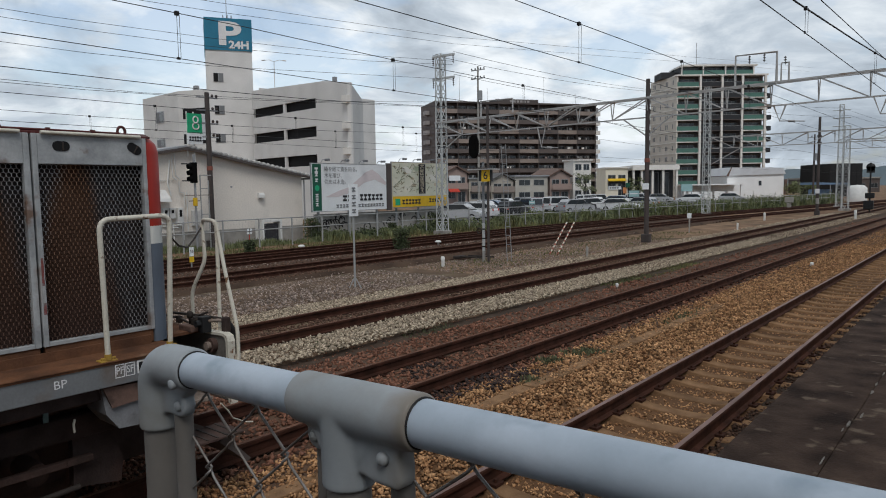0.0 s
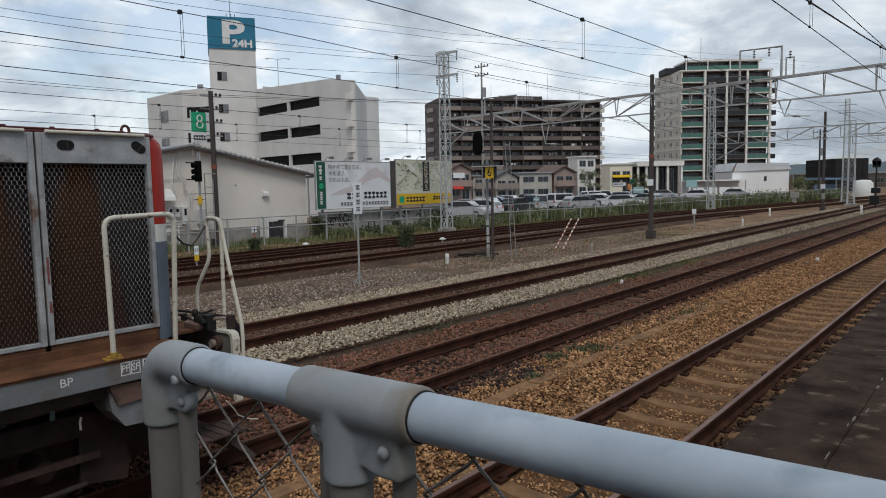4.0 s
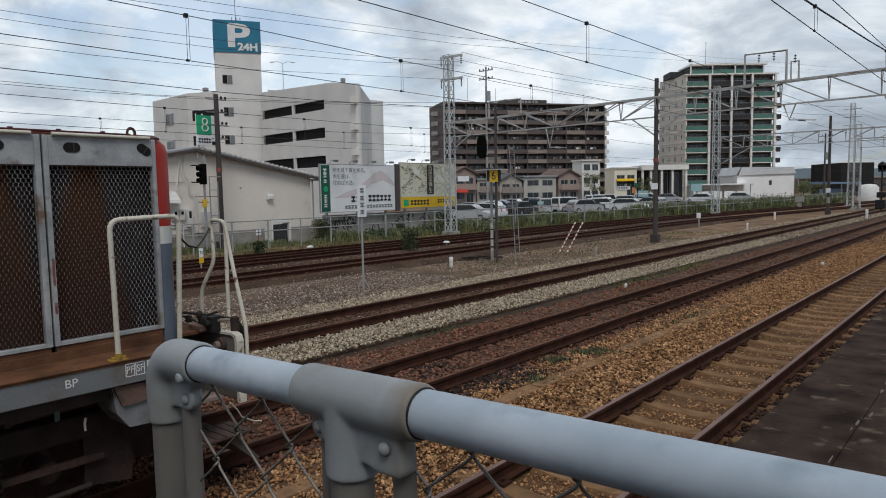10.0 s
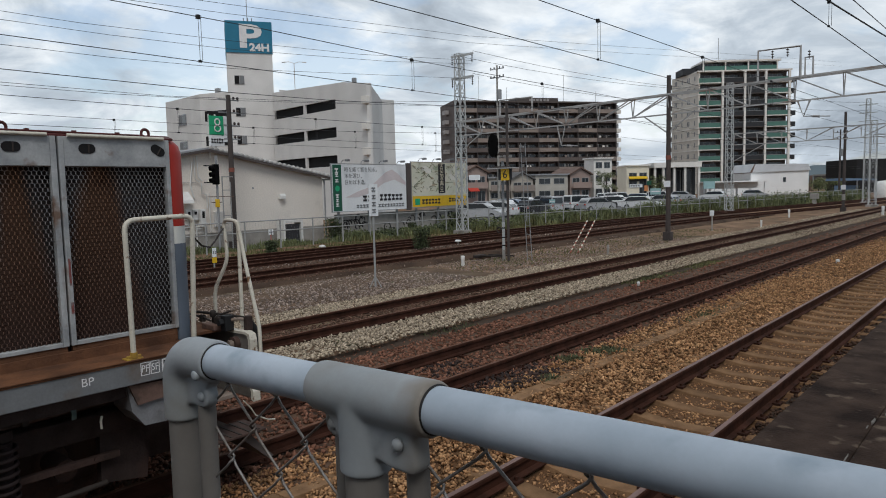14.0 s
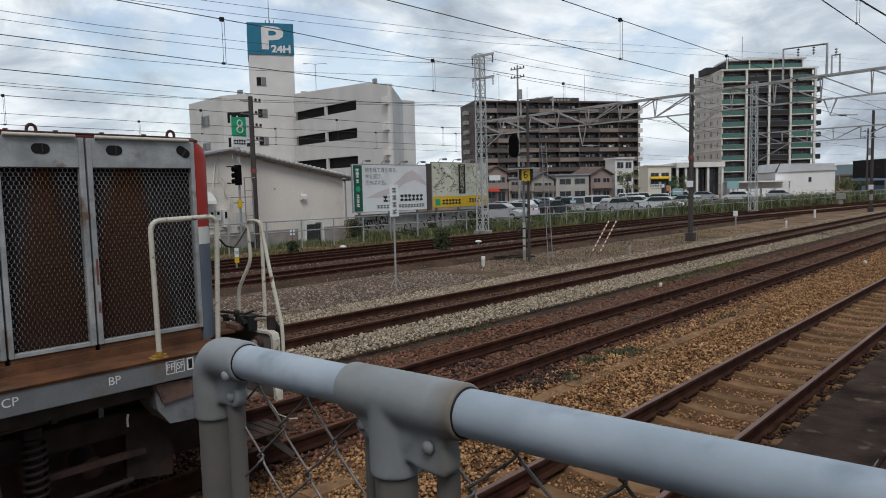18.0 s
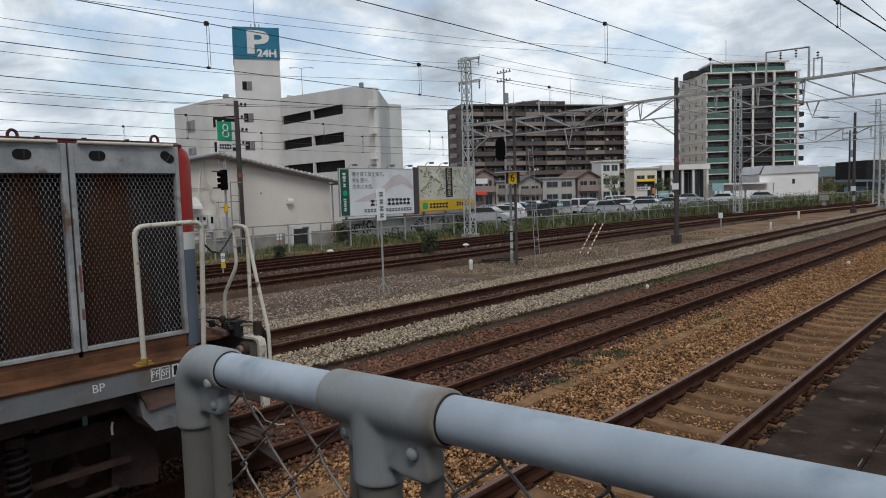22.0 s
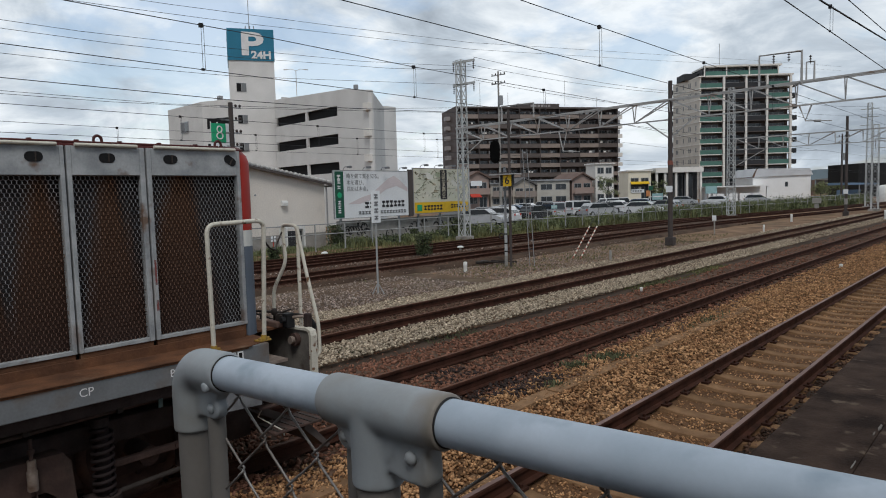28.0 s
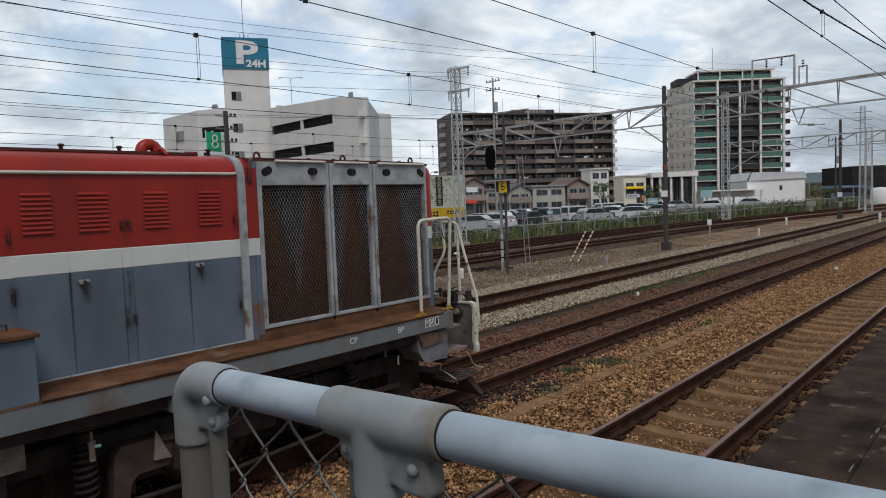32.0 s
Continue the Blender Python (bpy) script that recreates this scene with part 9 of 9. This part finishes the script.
        for z in (h - 0.5, h - 1.5):
            part("cross_arm", S().box(-1.0, 1.0, -0.05, 0.05, z, z + 0.1), "steel_grey", t)
            for k in (-0.9, -0.4, 0.4, 0.9):
                part("insulator", S().lathe([(0.03, 0), (0.08, 0.05), (0.06, 0.2), (0.02, 0.22)], (k, 0, z + 0.1), 8), "insul", t)
        part("transformer", S().cyl((0.3, 0, h - 4.0), (0.3, 0, h - 2.9), 0.28, 12), "steel_grey", t)
    t = thing("street_sign", "pale teal shop sign on twin posts behind the fence", "sign", pose(-40.6, 112.0, -0.28, 0, 0, 40))
    part("board", S().box(-0.9, 0.9, -0.1, 0.1, 1.9, 3.1), "teal", t)
    for x in (-0.8, 0.8):
        part("post", S().cyl((x, 0, 0), (x, 0, 2.0), 0.08, 8), "steel_grey", t)
    for x, y, z, w in ((-42.5, 95.8, 1.3, 0.75), (-37.4, 59.6, 1.1, 0.30)):
        t = thing("shop_sign", "small pale teal sign board on a stand in the lot", "sign", pose(x, y, -0.28, 0, 0, 35))
        part("board", S().box(-w, w, -0.05, 0.05, z, z + w * 1.2), "teal", t, bevel=0.01)
        part("panel_line", S().box(-w * 0.8, w * 0.8, -0.056, -0.05, z + w * 0.5, z + w * 0.7), "text_white", t)
        for q in (-w * 0.8, w * 0.8):
            part("leg", S().cyl((q, 0, 0), (q, 0, z + 0.1), 0.03, 8), "steel_grey", t)
    t = thing("relay_cabinet", "grey relay cabinet on a stand beside the fence", "cabinet", pose(-18.9, 84.0, -0.28))
    part("case", S().box(-0.42, 0.42, -0.25, 0.25, 0.75, 1.35), "concrete", t, bevel=0.03)
    part("stand", S().box(-0.2, 0.2, -0.15, 0.15, 0, 0.7), "concrete", t)


yard_things()


# ---- motion ----
def motions():
    shift = [(0.0, 0.0), (23.3, 0.0), (24.0, 0.012), (24.5, 0.04), (25.0, 0.073), (25.5, 0.116), (26.2, 0.195), (26.9, 0.310), (27.5, 0.445), (28.0, 0.585), (28.5, 0.75), (29.0, 0.955),
             (29.5, 1.215), (30.0, 1.475), (30.5, 1.790), (31.0, 2.145), (31.5, 2.555), (32.0, 2.955)]
    walk(loco, [(t, pose(REST, s, 0)) for t, s in shift])
    for w, y in WHEELS:
        walk(w, [(t, pose(0, y, 0.436, -math.degrees(s / 0.436), 0, 0)) for t, s in shift])


motions()
